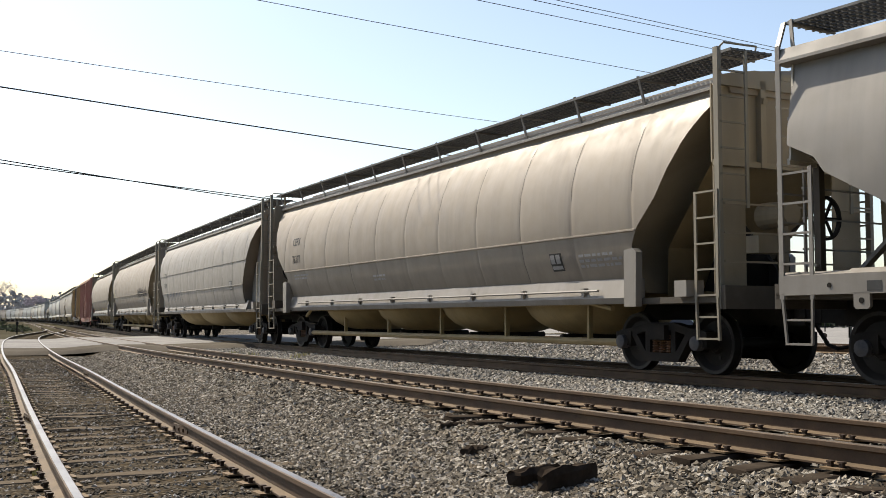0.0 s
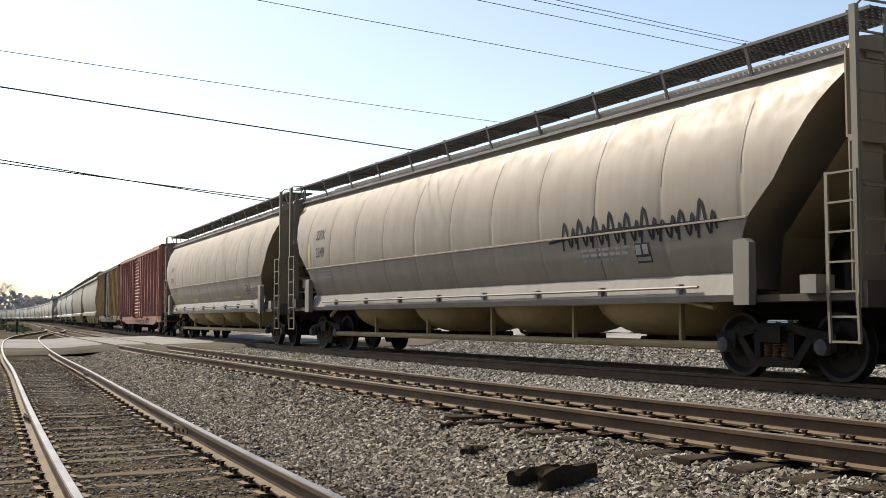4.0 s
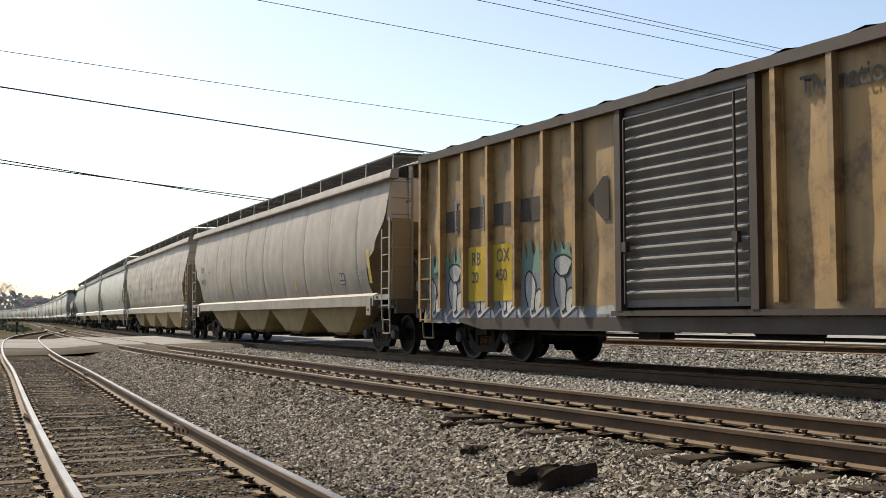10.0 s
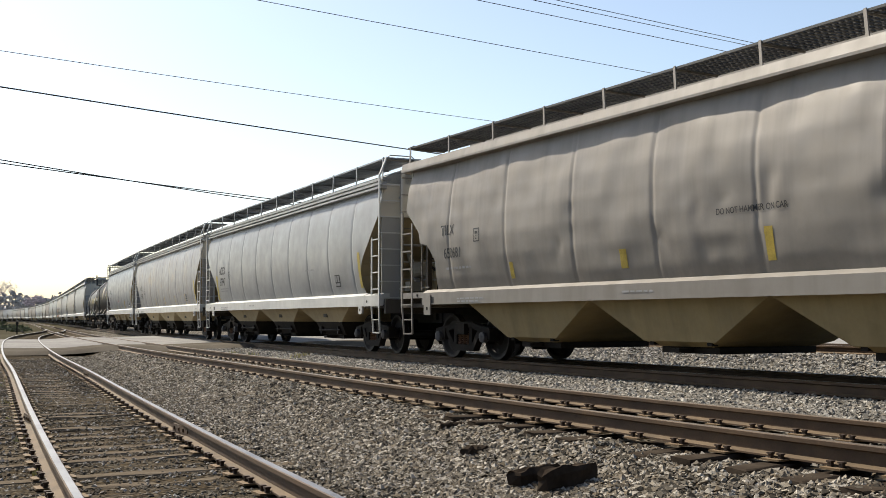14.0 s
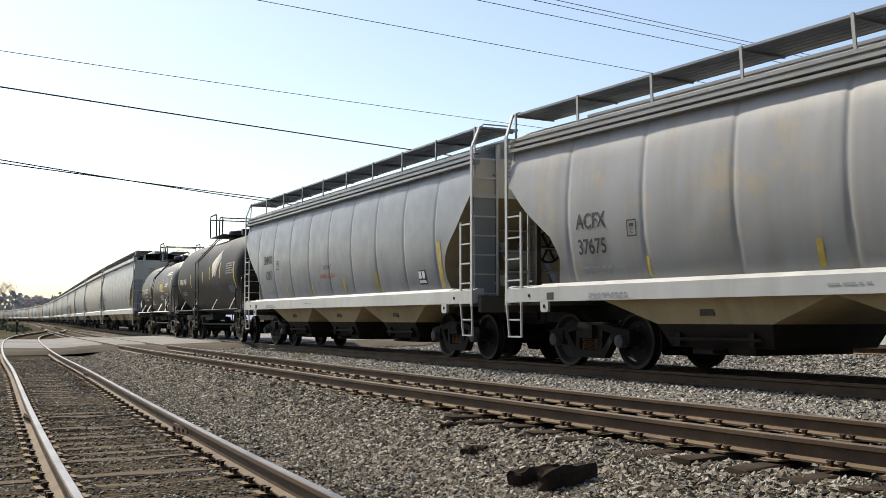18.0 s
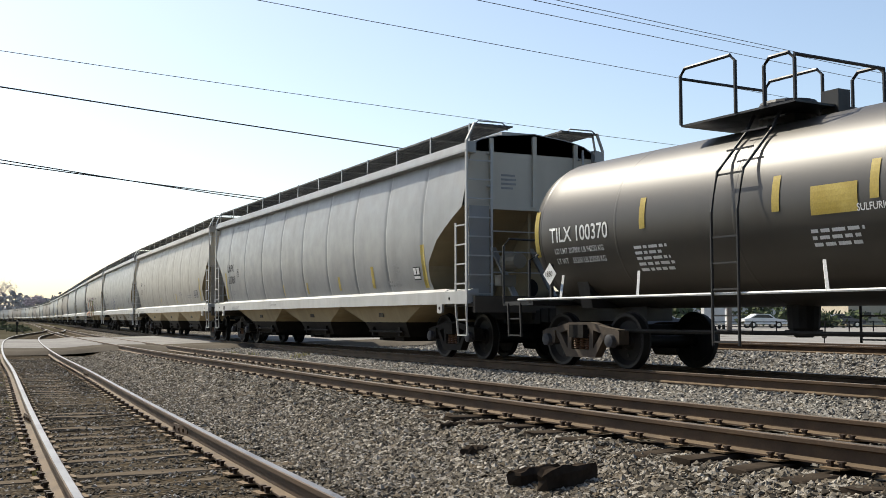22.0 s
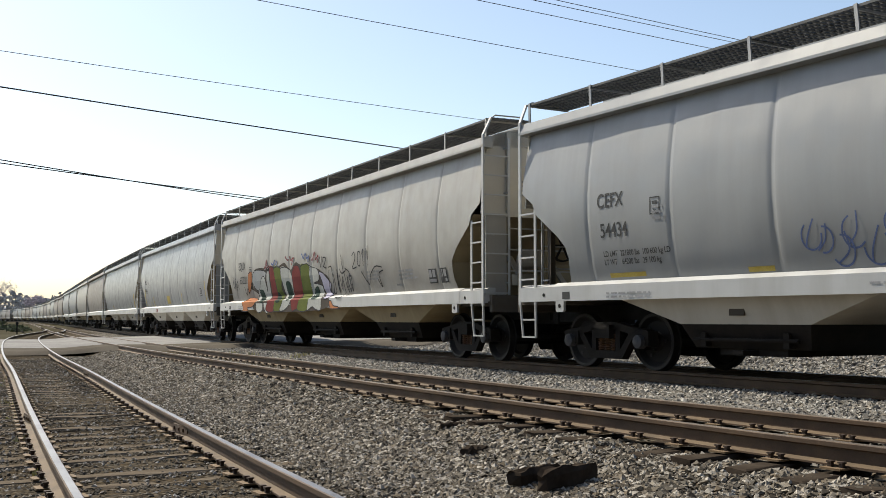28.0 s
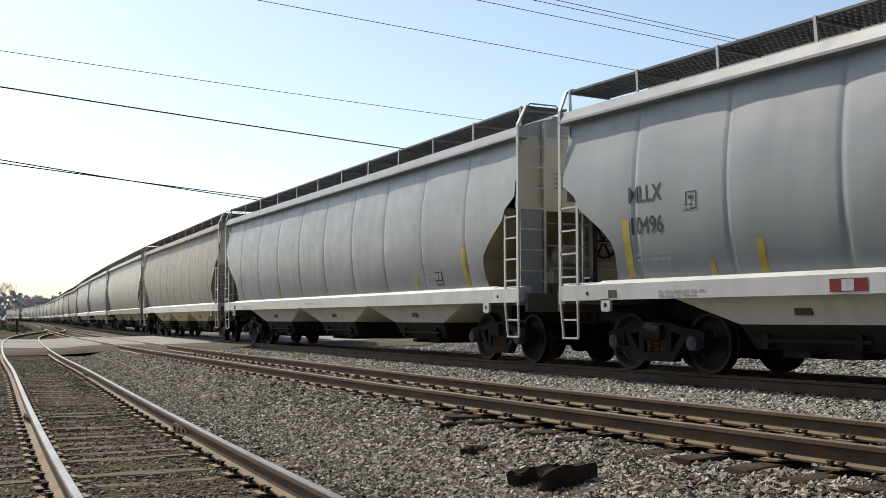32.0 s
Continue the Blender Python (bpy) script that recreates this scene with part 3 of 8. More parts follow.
def truck(car, y, brown=False):
    t = part("truck", BOLSTER, None, car, "dark cast-iron two-axle truck")
    t.location = (0, y, 0)
    for sx in (-1, 1):
        o = part("side_frame", SIDE_FRAME_BROWN if brown else SIDE_FRAME, None, t)
        o.location = (sx * 0.99, 0, 0)
        for k in (-0.16, 0.0, 0.16):
            o = part("spring", SPRING, None, t, "orange-brown coil spring")
            o.location = (sx * 1.0, k, 0)
        for k in (-0.89, 0.89):
            o = part("bearing_cap", CAP, None, t, "round grey-blue bearing cap")
            o.location = (sx * 1.1, k, 0.457)
            if sx > 0:
                o.rotation_euler = (0, 0, math.pi)
    for k in (-0.89, 0.89):
        w = part("wheelset", WHEELSET, None, t, "steel wheelset")
        w.matrix_parent_inverse = Matrix.Translation((0, k, 0.457))
        WHEELS.append(w)


def running_gear(car, L, back=2.3, brown=False):
    for e in (-1, 1):
        truck(car, e * (L / 2 - back), brown)
        sh = Shape()
        sh.box(-0.16, 0.16, *sorted((e * (L / 2 - 1.6), e * (L / 2 - 0.25))), 0.72, 0.98)
        sh.box(-0.13, 0.13, *sorted((e * (L / 2 - 0.3), e * (L / 2 + 0.02))), 0.76, 1.02)
        sh.tube([(0.25, e * (L / 2 - 0.5), 0.8), (0.28, e * (L / 2 - 0.25), 0.45), (0.2, e * L / 2, 0.4)], 0.03)
        part("coupler", sh, M_brake, car, "dark steel coupler and hose")


def ladder(car, x, y0, y1, z0, z1, mat, step=0.36, tall=None):
    """A side ladder with round rungs that stand off the wall."""
    sh = Shape()
    for y in (y0, y1):
        sh.box(x - 0.012, x + 0.012, y - 0.025, y + 0.025, z0, z1 if y == y0 or tall is None else tall)
    z = z0 + 0.04
    while z < z1:
        sh.bar((x, y0, z), (x, y1, z), 0.026)
        z += step
    return part("ladder", sh, mat, car)


def lettering(car, body, y, z, height, x_of, mat, narrow=0.85, label="", off=0.006):
    """Painted letters on the side that faces the camera; y is their left edge."""
    cu = bpy.data.curves.new("letters", "FONT")
    cu.body, cu.size = body, height / 0.70
    cu.offset = height * 0.018
    tmp = bpy.data.objects.new("letters", cu)
    me = bpy.data.meshes.new_from_object(tmp)
    bpy.data.objects.remove(tmp)
    bpy.data.curves.remove(cu)
    bm = bmesh.new()
    bm.from_mesh(me)
    for axis in (0, 1):
        lo, hi = min(v.co[axis] for v in bm.verts), max(v.co[axis] for v in bm.verts)
        at = lo + 0.07
        while at < hi:
            co, no = [0, 0, 0], [0, 0, 0]
            co[axis], no[axis] = at, 1
            bmesh.ops.bisect_plane(bm, geom=bm.verts[:] + bm.edges[:] + bm.faces[:], plane_co=co, plane_no=no)
            at += 0.07
    bmesh.ops.triangulate(bm, faces=bm.faces)
    for v in bm.verts:
        yy, zz = y - v.co.x * narrow, z + v.co.y
        v.co = (-(x_of(zz, yy) + off), yy, zz)
    bm.to_mesh(me)
    bm.free()
    me.materials.clear()
    me.materials.append(mat)
    me.name = "lettering"
    return part("lettering", me, None, car, label or "painted lettering", kind="stuff")


def decal(car, name, polys, x_of, mat, label="", off=0.007, kind=""):
    """Flat painted shapes on the side: outlines in (y, z)."""
    sh = Shape()
    for poly in polys:
        z0, z1 = min(b for _, b in poly), max(b for _, b in poly)
        if len(poly) == 4 and z1 - z0 > 0.12:
            # follow the curve of the side in level strips
            n = int((z1 - z0) / 0.09) + 1
            (a, b), (a2, b2), (a3, b3), (a4, b4) = poly
            ends = [((a + (a4 - a) * k / n, b + (b4 - b) * k / n), (a2 + (a3 - a2) * k / n, b2 + (b3 - b2) * k / n)) for k in range(n + 1)]
            m = max(1, int(abs(a2 - a) / 0.08))
            rows = []
            for (ya, za), (yb, zb) in ends:
                rows.append([(ya + (yb - ya) * k / m, za + (zb - za) * k / m) for k in range(m + 1)])
            sh.grid([[(-(x_of(q[1], q[0]) + off), q[0], q[1]) for q in r] for r in rows])
        else:
            sh.add([(-(x_of(b, a) + off), a, b) for a, b in poly], [tuple(range(len(poly)))])
    return part(name, sh, mat, car, label, kind=kind)


def rect(y, z, w, h, lean=0.0):
    return [(y, z), (y - w, z), (y - w - lean, z + h), (y - lean, z + h)]


def small_print(car, y, z, w, rows, x_of, mat=None, h=0.045, gap=0.085, seed=0):
    rnd = random.Random(seed + int(y * 10))
    polys = []
    for k in range(rows):
        yy = y
        end = y - w * rnd.uniform(0.7, 1.0)
        while yy > end:
            ww = rnd.uniform(0.06, 0.2)
            polys.append(rect(yy, z - k * gap, min(ww, yy - end + 0.03), h))
            yy -= ww + 0.04
    return decal(car, "stencil", polys, x_of, mat or M_faint, "rows of small unreadable stencil", kind="stuff")


def panel_sign(car, y, z, x_of, s=0.42, mat=None):
    decal(car, "sign_panel", [rect(y, z, s * 1.2, s)], x_of, mat or M_black, "black consolidated stencil panel", 0.007)
    q = s * 0.42
    decal(car, "sign_frame", [rect(y - 0.06 * s, z + s * 0.42, q, 0.5 * s), rect(y - 0.62 * s, z + s * 0.42, q, 0.5 * s), rect(y - 0.06 * s, z + 0.1 * s, s * 1.05, 0.2 * s)], x_of, M_faint if mat is None else M_white, "pale boxes of the stencil panel", 0.011)


def interp_of(prof):
    zs, ws = [p[0] for p in prof], [p[1] for p in prof]
    return lambda z, y=0.0: float(np.interp(z, zs, ws))


def dents(y, z, seams, seed, dent, crease):
    """How far a plated side stands out from its plain section."""
    d = dent * noise.noise((y * 0.8 + seed, z * 1.1, seed * 1.7)) + dent * 0.6 * noise.noise((y * 2.4, z * 2.0, seed))
    if dent > 0.02:
        # a band of sharp knocks
        k = noise.noise((y * 2.3 + 4.0, z * 2.0, 11.0)) - 0.12
        d -= 0.16 * max(0.0, k) ** 1.6 * max(0.0, 1 - abs(z - 2.2) / 0.75) * (1.0 if -8.5 < y < 4.5 else 0.3)
    j = min(abs(y - q) for q in seams)
    return d - crease * max(0, 1 - j / 0.07) - crease * 0.5 * max(0, 1 - j / 0.35)


SKIN = {}           # the outer surface of each car's side, for what is painted on it


def side_sheet(prof, end_of, sx, seams, seed, dent=0.012, crease=0.016, fore=None):
    """A curved side of plates: rows of the section, with shallow dents and welded seams."""
    fore = fore or end_of
    ym = max(max(end_of(z), fore(z)) for z, _ in prof)
    zs = []
    for (z0, _), (z1, _) in zip(prof, prof[1:]):
        k = max(1, int(round((z1 - z0) / (0.22 if dent < 0.02 else 0.07))))
        zs += [z0 + (z1 - z0) * i / k for i in range(k)]
    zs.append(prof[-1][0])
    x_of = interp_of(prof)
    us = sorted(np.linspace(-1, 1, 220 if dent < 0.02 else 300).tolist() + [(q + d) / ym for q in seams for d in (-0.07, -0.012, 0.012, 0.07) if abs(q) < ym - 0.2])
    rows = []
    for z in zs:
        r = []
        for u in us:
            y = max(-end_of(z), min(fore(z), u * ym))
            r.append((sx * (x_of(z) + dents(y, z, seams, seed, dent, crease)), y, z))
        rows.append(r)
    sh = Shape()
    sh.grid(rows)
    return sh


def pipe_frame(pts, r=0.022):
    sh = Shape()
    sh.tube(pts, r, 6)
    return sh


def hopper_flat(c):
    """Covered hopper with lightly curved sides over a bright side sill and sloping chutes."""
    L, name = c["L"], "hopper_car"
    car = thing(name, c["label"], "hopper car", "train cars")
    hb = L / 2 - 0.6
    ez = c.get("eave", 4.06)
    body, sill_m, chute_m, end_m = c["body"], c["sill"], c["chute"], c.get("end", c["body"])
    prof = [(1.40, 1.44), (1.62, 1.51), (2.0, 1.58), (2.4, 1.615), (2.8, 1.615), (3.2, 1.585), (3.55, 1.53), (ez - 0.12, 1.46), (ez, 1.44)]
    cut = c.get("cut", [(1.40, 1.30), (1.7, 1.36), (1.95, 1.36), (2.2, 1.1), (2.62, 0.5), (2.80, 0.42), (2.84, 0.10)])
    cz, cy = [k[0] for k in cut], [k[1] for k in cut]
    end_of = lambda z: hb - float(np.interp(z, cz, cy))
    fore = lambda z: hb - c.get("fore", 1.0) * float(np.interp(z, cz, cy))
    wall_y, wall_z = hb - cy[-1] - 0.02, cz[-1] - 0.03       # the upright end wall and its lower edge
    x_of = interp_of(prof)
    seams = [(-hb + 2 * hb * k / c.get("panels", 10)) for k in range(1, c.get("panels", 10))]
    for sx in (-1, 1):
        part("side_sheet", side_sheet(prof, end_of, sx, seams, c["seed"], c.get("dent", 0.010), fore=fore), body, car, c.get("side_label", ""), True)
        # sill: box beam with a sloping top
        sh = Shape()
        o = 1.60
        sh.prism([(sx * (o - 0.22), 1.12), (sx * o, 1.11), (sx * o, 1.355), (sx * 1.47, 1.418), (sx * (o - 0.22), 1.41)], -(hb - 0.95), hb - 0.95, "xz")
        part("side_sill", sh, sill_m, car, c.get("sill_label", "white-topped side sill"))
        for e in (-1, 1):
            # the sill runs on to the corner, thinner on the older cars
            sh = Shape()
            if c.get("deep"):
                sh.box(*sorted((sx * 1.30, sx * 1.59)), *sorted((e * (hb - 0.96), e * (hb + 0.02))), 1.25, 1.37)
            else:
                sh.prism([(sx * 1.34, 1.12), (sx * 1.598, 1.11), (sx * 1.598, 1.353), (sx * 1.47, 1.40), (sx * 1.34, 1.40)], *sorted((e * (hb - 0.951), e * (hb + 0.04))), "xz")
            part("end_sill", sh, sill_m, car)
            sh = Shape()
            a, b = sorted((e * (hb - 1.06), e * (hb - (1.34 if c.get("deep") else 1.28))))
            if c.get("deep"):
                sh.prism([(a, 0.90), (b, 0.90), (b, 1.30), (a, 1.30)], *sorted((sx * 1.601, sx * 1.625)))
            else:
                sh.prism([(a + 0.03, 0.93), (b - 0.03, 0.93), (b, 0.96), (b, 1.13), (a, 1.13), (a, 0.96)], *sorted((sx * 1.55, sx * 1.60)))
            pad = part("jacking_pad", sh, sill_m, car)
            # flat dark discs: the shade inside the holes is only coloured on
            sh = Shape()
            m = (a + b) / 2
            sh.lathe([(0.0, 0.0), (0.0, 0.036), (-sx * 0.01, 0.036), (-sx * 0.01, 0.0)], (sx * (1.63 if c.get("deep") else 1.605), m, 1.03), 10)
            part("jack_hole", sh, M_iron, pad, "dark disc coloured as a round hole's shade")
            sh = Shape()
            sh.lathe([(0.0, 0.0), (0.0, 0.03), (-sx * 0.01, 0.03), (-sx * 0.01, 0.0)], (sx * 1.606, e * (hb - 0.72), 1.22 if not c.get("deep") else 1.31), 10)
            part("sill_hole", sh, M_iron, car, "dark disc coloured as a sill slot's shade")
        # roof edge
        sh = Shape()
        if c.get("ribbed"):
            for k in range(3):
                z = ez - 0.06 + 0.10 * k
                sh.prism([(sx * 1.40, z), (sx * (1.565 - 0.03 * k), z + 0.01), (sx * (1.565 - 0.03 * k), z + 0.06), (sx * 1.40, z + 0.075)], -hb, hb, "xz")
        else:
            sh.prism([(sx * 1.38, ez - 0.02), (sx * 1.60, ez), (sx * 1.60, ez + 0.04), (sx * 1.56, ez + 0.19), (sx * 1.38, ez + 0.22)], -hb - 0.03, hb + 0.03, "xz")
        part("roof_edge", sh, c.get("edge", body), car)
    # roof
    rz = ez + (0.21 if not c.get("ribbed") else 0.24)
    sh = Shape()
    rr = [(-1.46, rz - 0.04), (-1.2, rz + 0.09), (-0.8, rz + 0.19), (0, rz + 0.27), (0.8, rz + 0.19), (1.2, rz + 0.09), (1.46, rz - 0.04), (1.46, rz - 0.16), (-1.46, rz - 0.16)]
    sh.prism(rr, -wall_y, wall_y, "xz")
    part("roof", sh, body, car)
    sh = Shape()
    sh.box(-0.35, 0.35, -hb + 0.8, hb - 0.8, rz + 0.2, rz + 0.40)
    part("hatch_cover", sh, body, car, "long trough hatch on the roof")
    bz = rz + c.get("board", 0.36)
    for sx in (-1, 1):
        sh = Shape()
        inner, outer2 = 0.58, c.get("board_x", 1.42)
        for x in np.linspace(inner, outer2, 7):
            sh.box(sx * x - 0.012, sx * x + 0.012, -hb - 0.04, hb + 0.04, bz - 0.035, bz)
        y = -hb - 0.04
        while y < hb:
            sh.box(*sorted((sx * inner, sx * outer2)), y, y + c.get("grate", 0.05), bz - 0.03, bz - 0.004)
            y += 0.10
        part("running_board", sh, c.get("board_m", M_grate), car, "dark grating walkway along the roof")
        nb = int(2 * hb / 1.7)
        for k in range(nb + 1):
            y = -hb + 0.12 + (2 * hb - 0.24) * k / nb
            sh = Shape()
            sh.bar((sx * 1.47, y - 0.03, rz - 0.04), (sx * (outer2 + 0.015), y + 0.03, bz + 0.01), 0.05, 0.02)
            sh.bar((sx * (outer2 + 0.01), y + 0.03, bz - 0.045), (sx * inner, y + 0.03, bz - 0.045), 0.03)
            part("board_bracket", sh, c.get("edge", body), car)
    for e in (-1, 1):
        # upright end wall over a sloping sheet
        y = e * wall_y
        sh = Shape()
        arc = [(-1.47, rz - 0.10), (-1.2, rz + 0.07), (-0.8, rz + 0.17), (0, rz + 0.25), (0.8, rz + 0.17), (1.2, rz + 0.07), (1.47, rz - 0.10)]
        sh.prism(arc + [(1.50, 3.6), (1.56, wall_z), (-1.56, wall_z), (-1.50, 3.6)], *sorted((y, y - e * 0.03)), "xz")
        part("end_wall", sh, c.get("wall", P_wall_lifted), car, "upright end wall under the roof")
        sh = Shape()
        rows, y2 = [], wall_y
        for z in np.linspace(wall_z, 1.30, 15):
            y2 = min(y2, (end_of if e < 0 else fore)(z) - 0.015)
            w = x_of(max(z, 1.4)) - 0.012
            rows.append([(w * k / 4, e * y2, z) for k in range(-4, 5)])
        sh.grid(rows)
        part("slope_sheet", sh, c.get("slope", P_slope), car, "dusty slope sheet under the end wall")
        for x in (-0.98, 0.0, 0.98):
            sh = Shape()
            sh.box(x - 0.045, x + 0.045, *sorted((y, y + e * 0.05)), wall_z, rz + (0.20 if x == 0 else 0.10))
            part("end_rib", sh, c.get("wall", P_wall_lifted), car)
        sh = Shape()
        sh.box(-1.54, 1.54, *sorted((y, y + e * 0.04)), wall_z - 0.05, wall_z + 0.03)
        part("end_rib", sh, c.get("wall", P_wall_lifted), car)
        sh = Shape()
        sh.box(-1.5, 1.5, *sorted((e * (hb - 1.1), e * (L / 2 - 0.42))), 1.06, 1.14)
        sh.box(-1.5, 1.5, *sorted((e * (L / 2 - 0.50), e * (L / 2 - 0.40))), 0.94, 1.26)
        part("end_platform", sh, P_grime, car)
        sh = Shape()
        sh.box(-0.22, 0.22, *sorted((e * (hb - 2.6), e * (L / 2 - 0.45))), 0.80, 1.08)
        part("centre_sill", sh, M_brake, car)
        # web that stands on the centre sill, and its slanting braces
        sh = Shape()
        sh.prism([(e * (hb - 1.9), 1.14), (e * (hb - 0.35), 1.14), (e * (hb - 0.30), wall_z - 0.08), (e * (wall_y - 0.25), wall_z - 0.2)], -0.03, 0.03)
        part("end_web", sh, c.get("slope", P_slope), car)
        for x in (-0.45, 0.45):
            sh = Shape()
            sh.bar((x, e * (hb + 0.02), 1.14), (x, e * (wall_y - 0.9), wall_z - 0.75), 0.12, 0.05)
            part("end_brace", sh, end_m, car)
        if e < 0:
            # plates behind the end ladders
            for sx in (-1, 1):
                sh = Shape()
                sh.box(*sorted((sx * 1.05, sx * 1.50)), *sorted((e * (hb - 0.05), e * (hb - 0.075))), 1.14, wall_z)
                part("corner_plate", sh, P_slope if c.get("deep") else end_m, car)
        else:
            for x in (-0.98, 1.40):
                sh = Shape()
                sh.box(x - 0.05, x + 0.05, *sorted((e * (hb - 0.05), e * (hb - 0.15))), 1.14, wall_z)
                part("corner_post", sh, P_grime, car)
        lm = c.get("ladder_m", sill_m)
        lz = c.get("ladder", 2.70)
        for sx in (-1, 1):
            # side ladder: a short rail and the corner rail that climbs to the walkway
            sh = Shape()
            ya, yb = e * (hb + 0.0), e * (hb - 0.46)
            xs_ = sx * 1.585
            sh.box(*sorted((xs_ - 0.012, xs_ + 0.012)), yb - 0.028, yb + 0.028, 1.06, lz)
            tall = c.get("rail_top", rz + 0.02)
            sh.box(*sorted((xs_ - 0.014, xs_ + 0.014)), ya - 0.035, ya + 0.035, 1.06, tall)
            if tall > rz:
                sh.bar((xs_, ya, tall - 0.02), (sx * c.get("board_x", 1.42), e * (hb + 0.03), bz), 0.07, 0.03)
            z = 1.12
            while z < lz:
                sh.bar((xs_, ya, z), (xs_, yb, z), 0.028)
                z += 0.38
            part("ladder", sh, lm, car, "pale steel corner ladder")
            sh = Shape()
            for yy, low in ((ya, 0.50), (yb, 0.50)):
                sh.bar((sx * 1.585, yy, 1.1), (sx * 1.55, yy * 1.0 + (0.04 * e if yy == yb else -0.03 * e), low), 0.032)
            for z in (0.50, 0.80):
                sh.bar((sx * 1.56, e * (hb - 0.02), z), (sx * 1.56, e * (hb - 0.43), z), 0.028)
            part("sill_step", sh, lm, car)
            # end ladder beside the corner rail
            sh = Shape()
            xi = sx * 1.06
            sh.box(xi - 0.022, xi + 0.022, *sorted((e * (hb + 0.05), e * (hb + 0.075))), 1.14, rz - 0.02)
            z = 1.30
            while z < rz - 0.1:
                sh.bar((sx * 1.57, e * (hb + 0.06), z), (xi, e * (hb + 0.06), z), 0.024)
                z += 0.37
            for z in (1.5, wall_z + 0.4, rz - 0.2):
                sh.bar((xi, e * (hb + 0.05), z), (xi, e * (min(hb - 0.06, wall_y)), z), 0.03)
            part("end_ladder", sh, lm if sx < 0 else end_m, car)
            if c.get("hoop", True):
                part("roof_hoop", pipe_frame([(sx * 1.38, e * (hb + 0.02), bz), (sx * 1.32, e * hb, bz + 0.05), (sx * 0.78, e * hb, bz + 0.05), (sx * 0.74, e * (hb + 0.02), bz)], 0.014), end_m, car)
        for z in (1.72, 2.12, 2.52):
            sh = Shape()
            sh.bar((-1.06, e * (hb + 0.10), z), (1.06, e * (hb + 0.10), z), 0.024)
            part("hand_rail", sh, end_m, car)
        # stencilled weights on the end wall
        rnd = random.Random(int(c["seed"] * 10) + e)
        sh = Shape()
        for k in range(4):
            w = rnd.uniform(0.22, 0.34)
            sh.box(-0.75, -0.75 + w, *sorted((y + e * 0.001, y + e * 0.006)), wall_z + 0.62 - 0.085 * k, wall_z + 0.66 - 0.085 * k)
        part("stencil", sh, M_faint, car, "rows of small unreadable stencil", kind="stuff")
    # brake gear on the near end
    sh = Shape()
    sh.lathe([(-0.30, 0.0), (-0.30, 0.15), (0.12, 0.19), (0.20, 0.19), (0.20, 0.0)], (-0.5, -hb + 0.12, 1.95), 14, "y")
    sh.box(-0.80, -0.45, -hb + 0.06, -hb + 0.30, 1.46, 1.68)
    sh.tube([(-0.85, -hb + 0.2, 1.5), (-1.2, -hb + 0.25, 1.4), (-1.3, -hb + 0.4, 1.2)], 0.025)
    part("brake_cylinder", sh, P_post, car, "dusty brake cylinder and valve box")
    # chutes
    n = c.get("cells", 4 if c.get("deep") else 3)
    span = 2 * (hb - 2.45)
    w = span / n
    for k in range(n):
        y0 = -span / 2 + k * w
        yc = y0 + w / 2
        sh = Shape()
        top = [(-1.38, y0 + 0.02, 1.12), (1.38, y0 + 0.02, 1.12), (1.38, y0 + w - 0.02, 1.12), (-1.38, y0 + w - 0.02, 1.12)]
        mid = [(-1.22, yc - w * 0.25, 0.74), (1.22, yc - w * 0.25, 0.74), (1.22, yc + w * 0.25, 0.74), (-1.22, yc + w * 0.25, 0.74)]
        if c.get("deep"):
            mid = [(-1.22, yc - w * 0.20, 0.48), (1.22, yc - w * 0.20, 0.48), (1.22, yc + w * 0.20, 0.48), (-1.22, yc + w * 0.20, 0.48)]
        q = 0.55 if c.get("deep") else w * 0.22
        low = [(-1.05, yc - q, 0.40), (1.05, yc - q, 0.40), (1.05, yc + q, 0.40), (-1.05, yc + q, 0.40)]
        flanks = [(0, 1, 5, 4), (1, 2, 6, 5), (2, 3, 7, 6), (3, 0, 4, 7)]
        sh.add(top + mid, flanks + [(0, 3, 2, 1)])
        # lower faces take the same shade-darkened iron tone
        sh.cur = 1
        sh.add(mid + low, flanks + [(4, 5, 6, 7)])
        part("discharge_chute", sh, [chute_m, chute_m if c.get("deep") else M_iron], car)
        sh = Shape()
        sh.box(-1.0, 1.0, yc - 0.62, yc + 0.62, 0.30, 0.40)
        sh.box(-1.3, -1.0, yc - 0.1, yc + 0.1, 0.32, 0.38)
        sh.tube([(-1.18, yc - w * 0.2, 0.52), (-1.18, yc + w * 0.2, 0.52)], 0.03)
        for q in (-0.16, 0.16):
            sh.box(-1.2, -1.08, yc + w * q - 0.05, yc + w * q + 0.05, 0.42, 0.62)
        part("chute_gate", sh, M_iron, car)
        sh = Shape()
        sh.box(-1.31, -1.285, yc - 0.14, yc + 0.14, 0.86, 1.0)
        part("sight_hatch", sh, P_grime, car, "small dark hatch on the chute")
    sh = Shape()
    sh.lathe([(-0.5, 0.0), (-0.5, 0.2), (0.5, 0.2), (0.5, 0.0)], (0.3, -hb + 1.3, 1.45), 12, "y")
    part("air_reservoir", sh, M_brake, car)
    sh = Shape()
    sh.box(0.2, 0.8, hb - 1.7, hb - 1.2, 1.14, 1.6)
    part("brake_valve", sh, M_brake, car)
    sh = Shape()
    sh.lathe([(-0.03, 0.27), (-0.03, 0.30), (0.03, 0.30), (0.03, 0.27), (-0.03, 0.27)], (-0.55, hb + 0.16, 2.15), 20, "y")
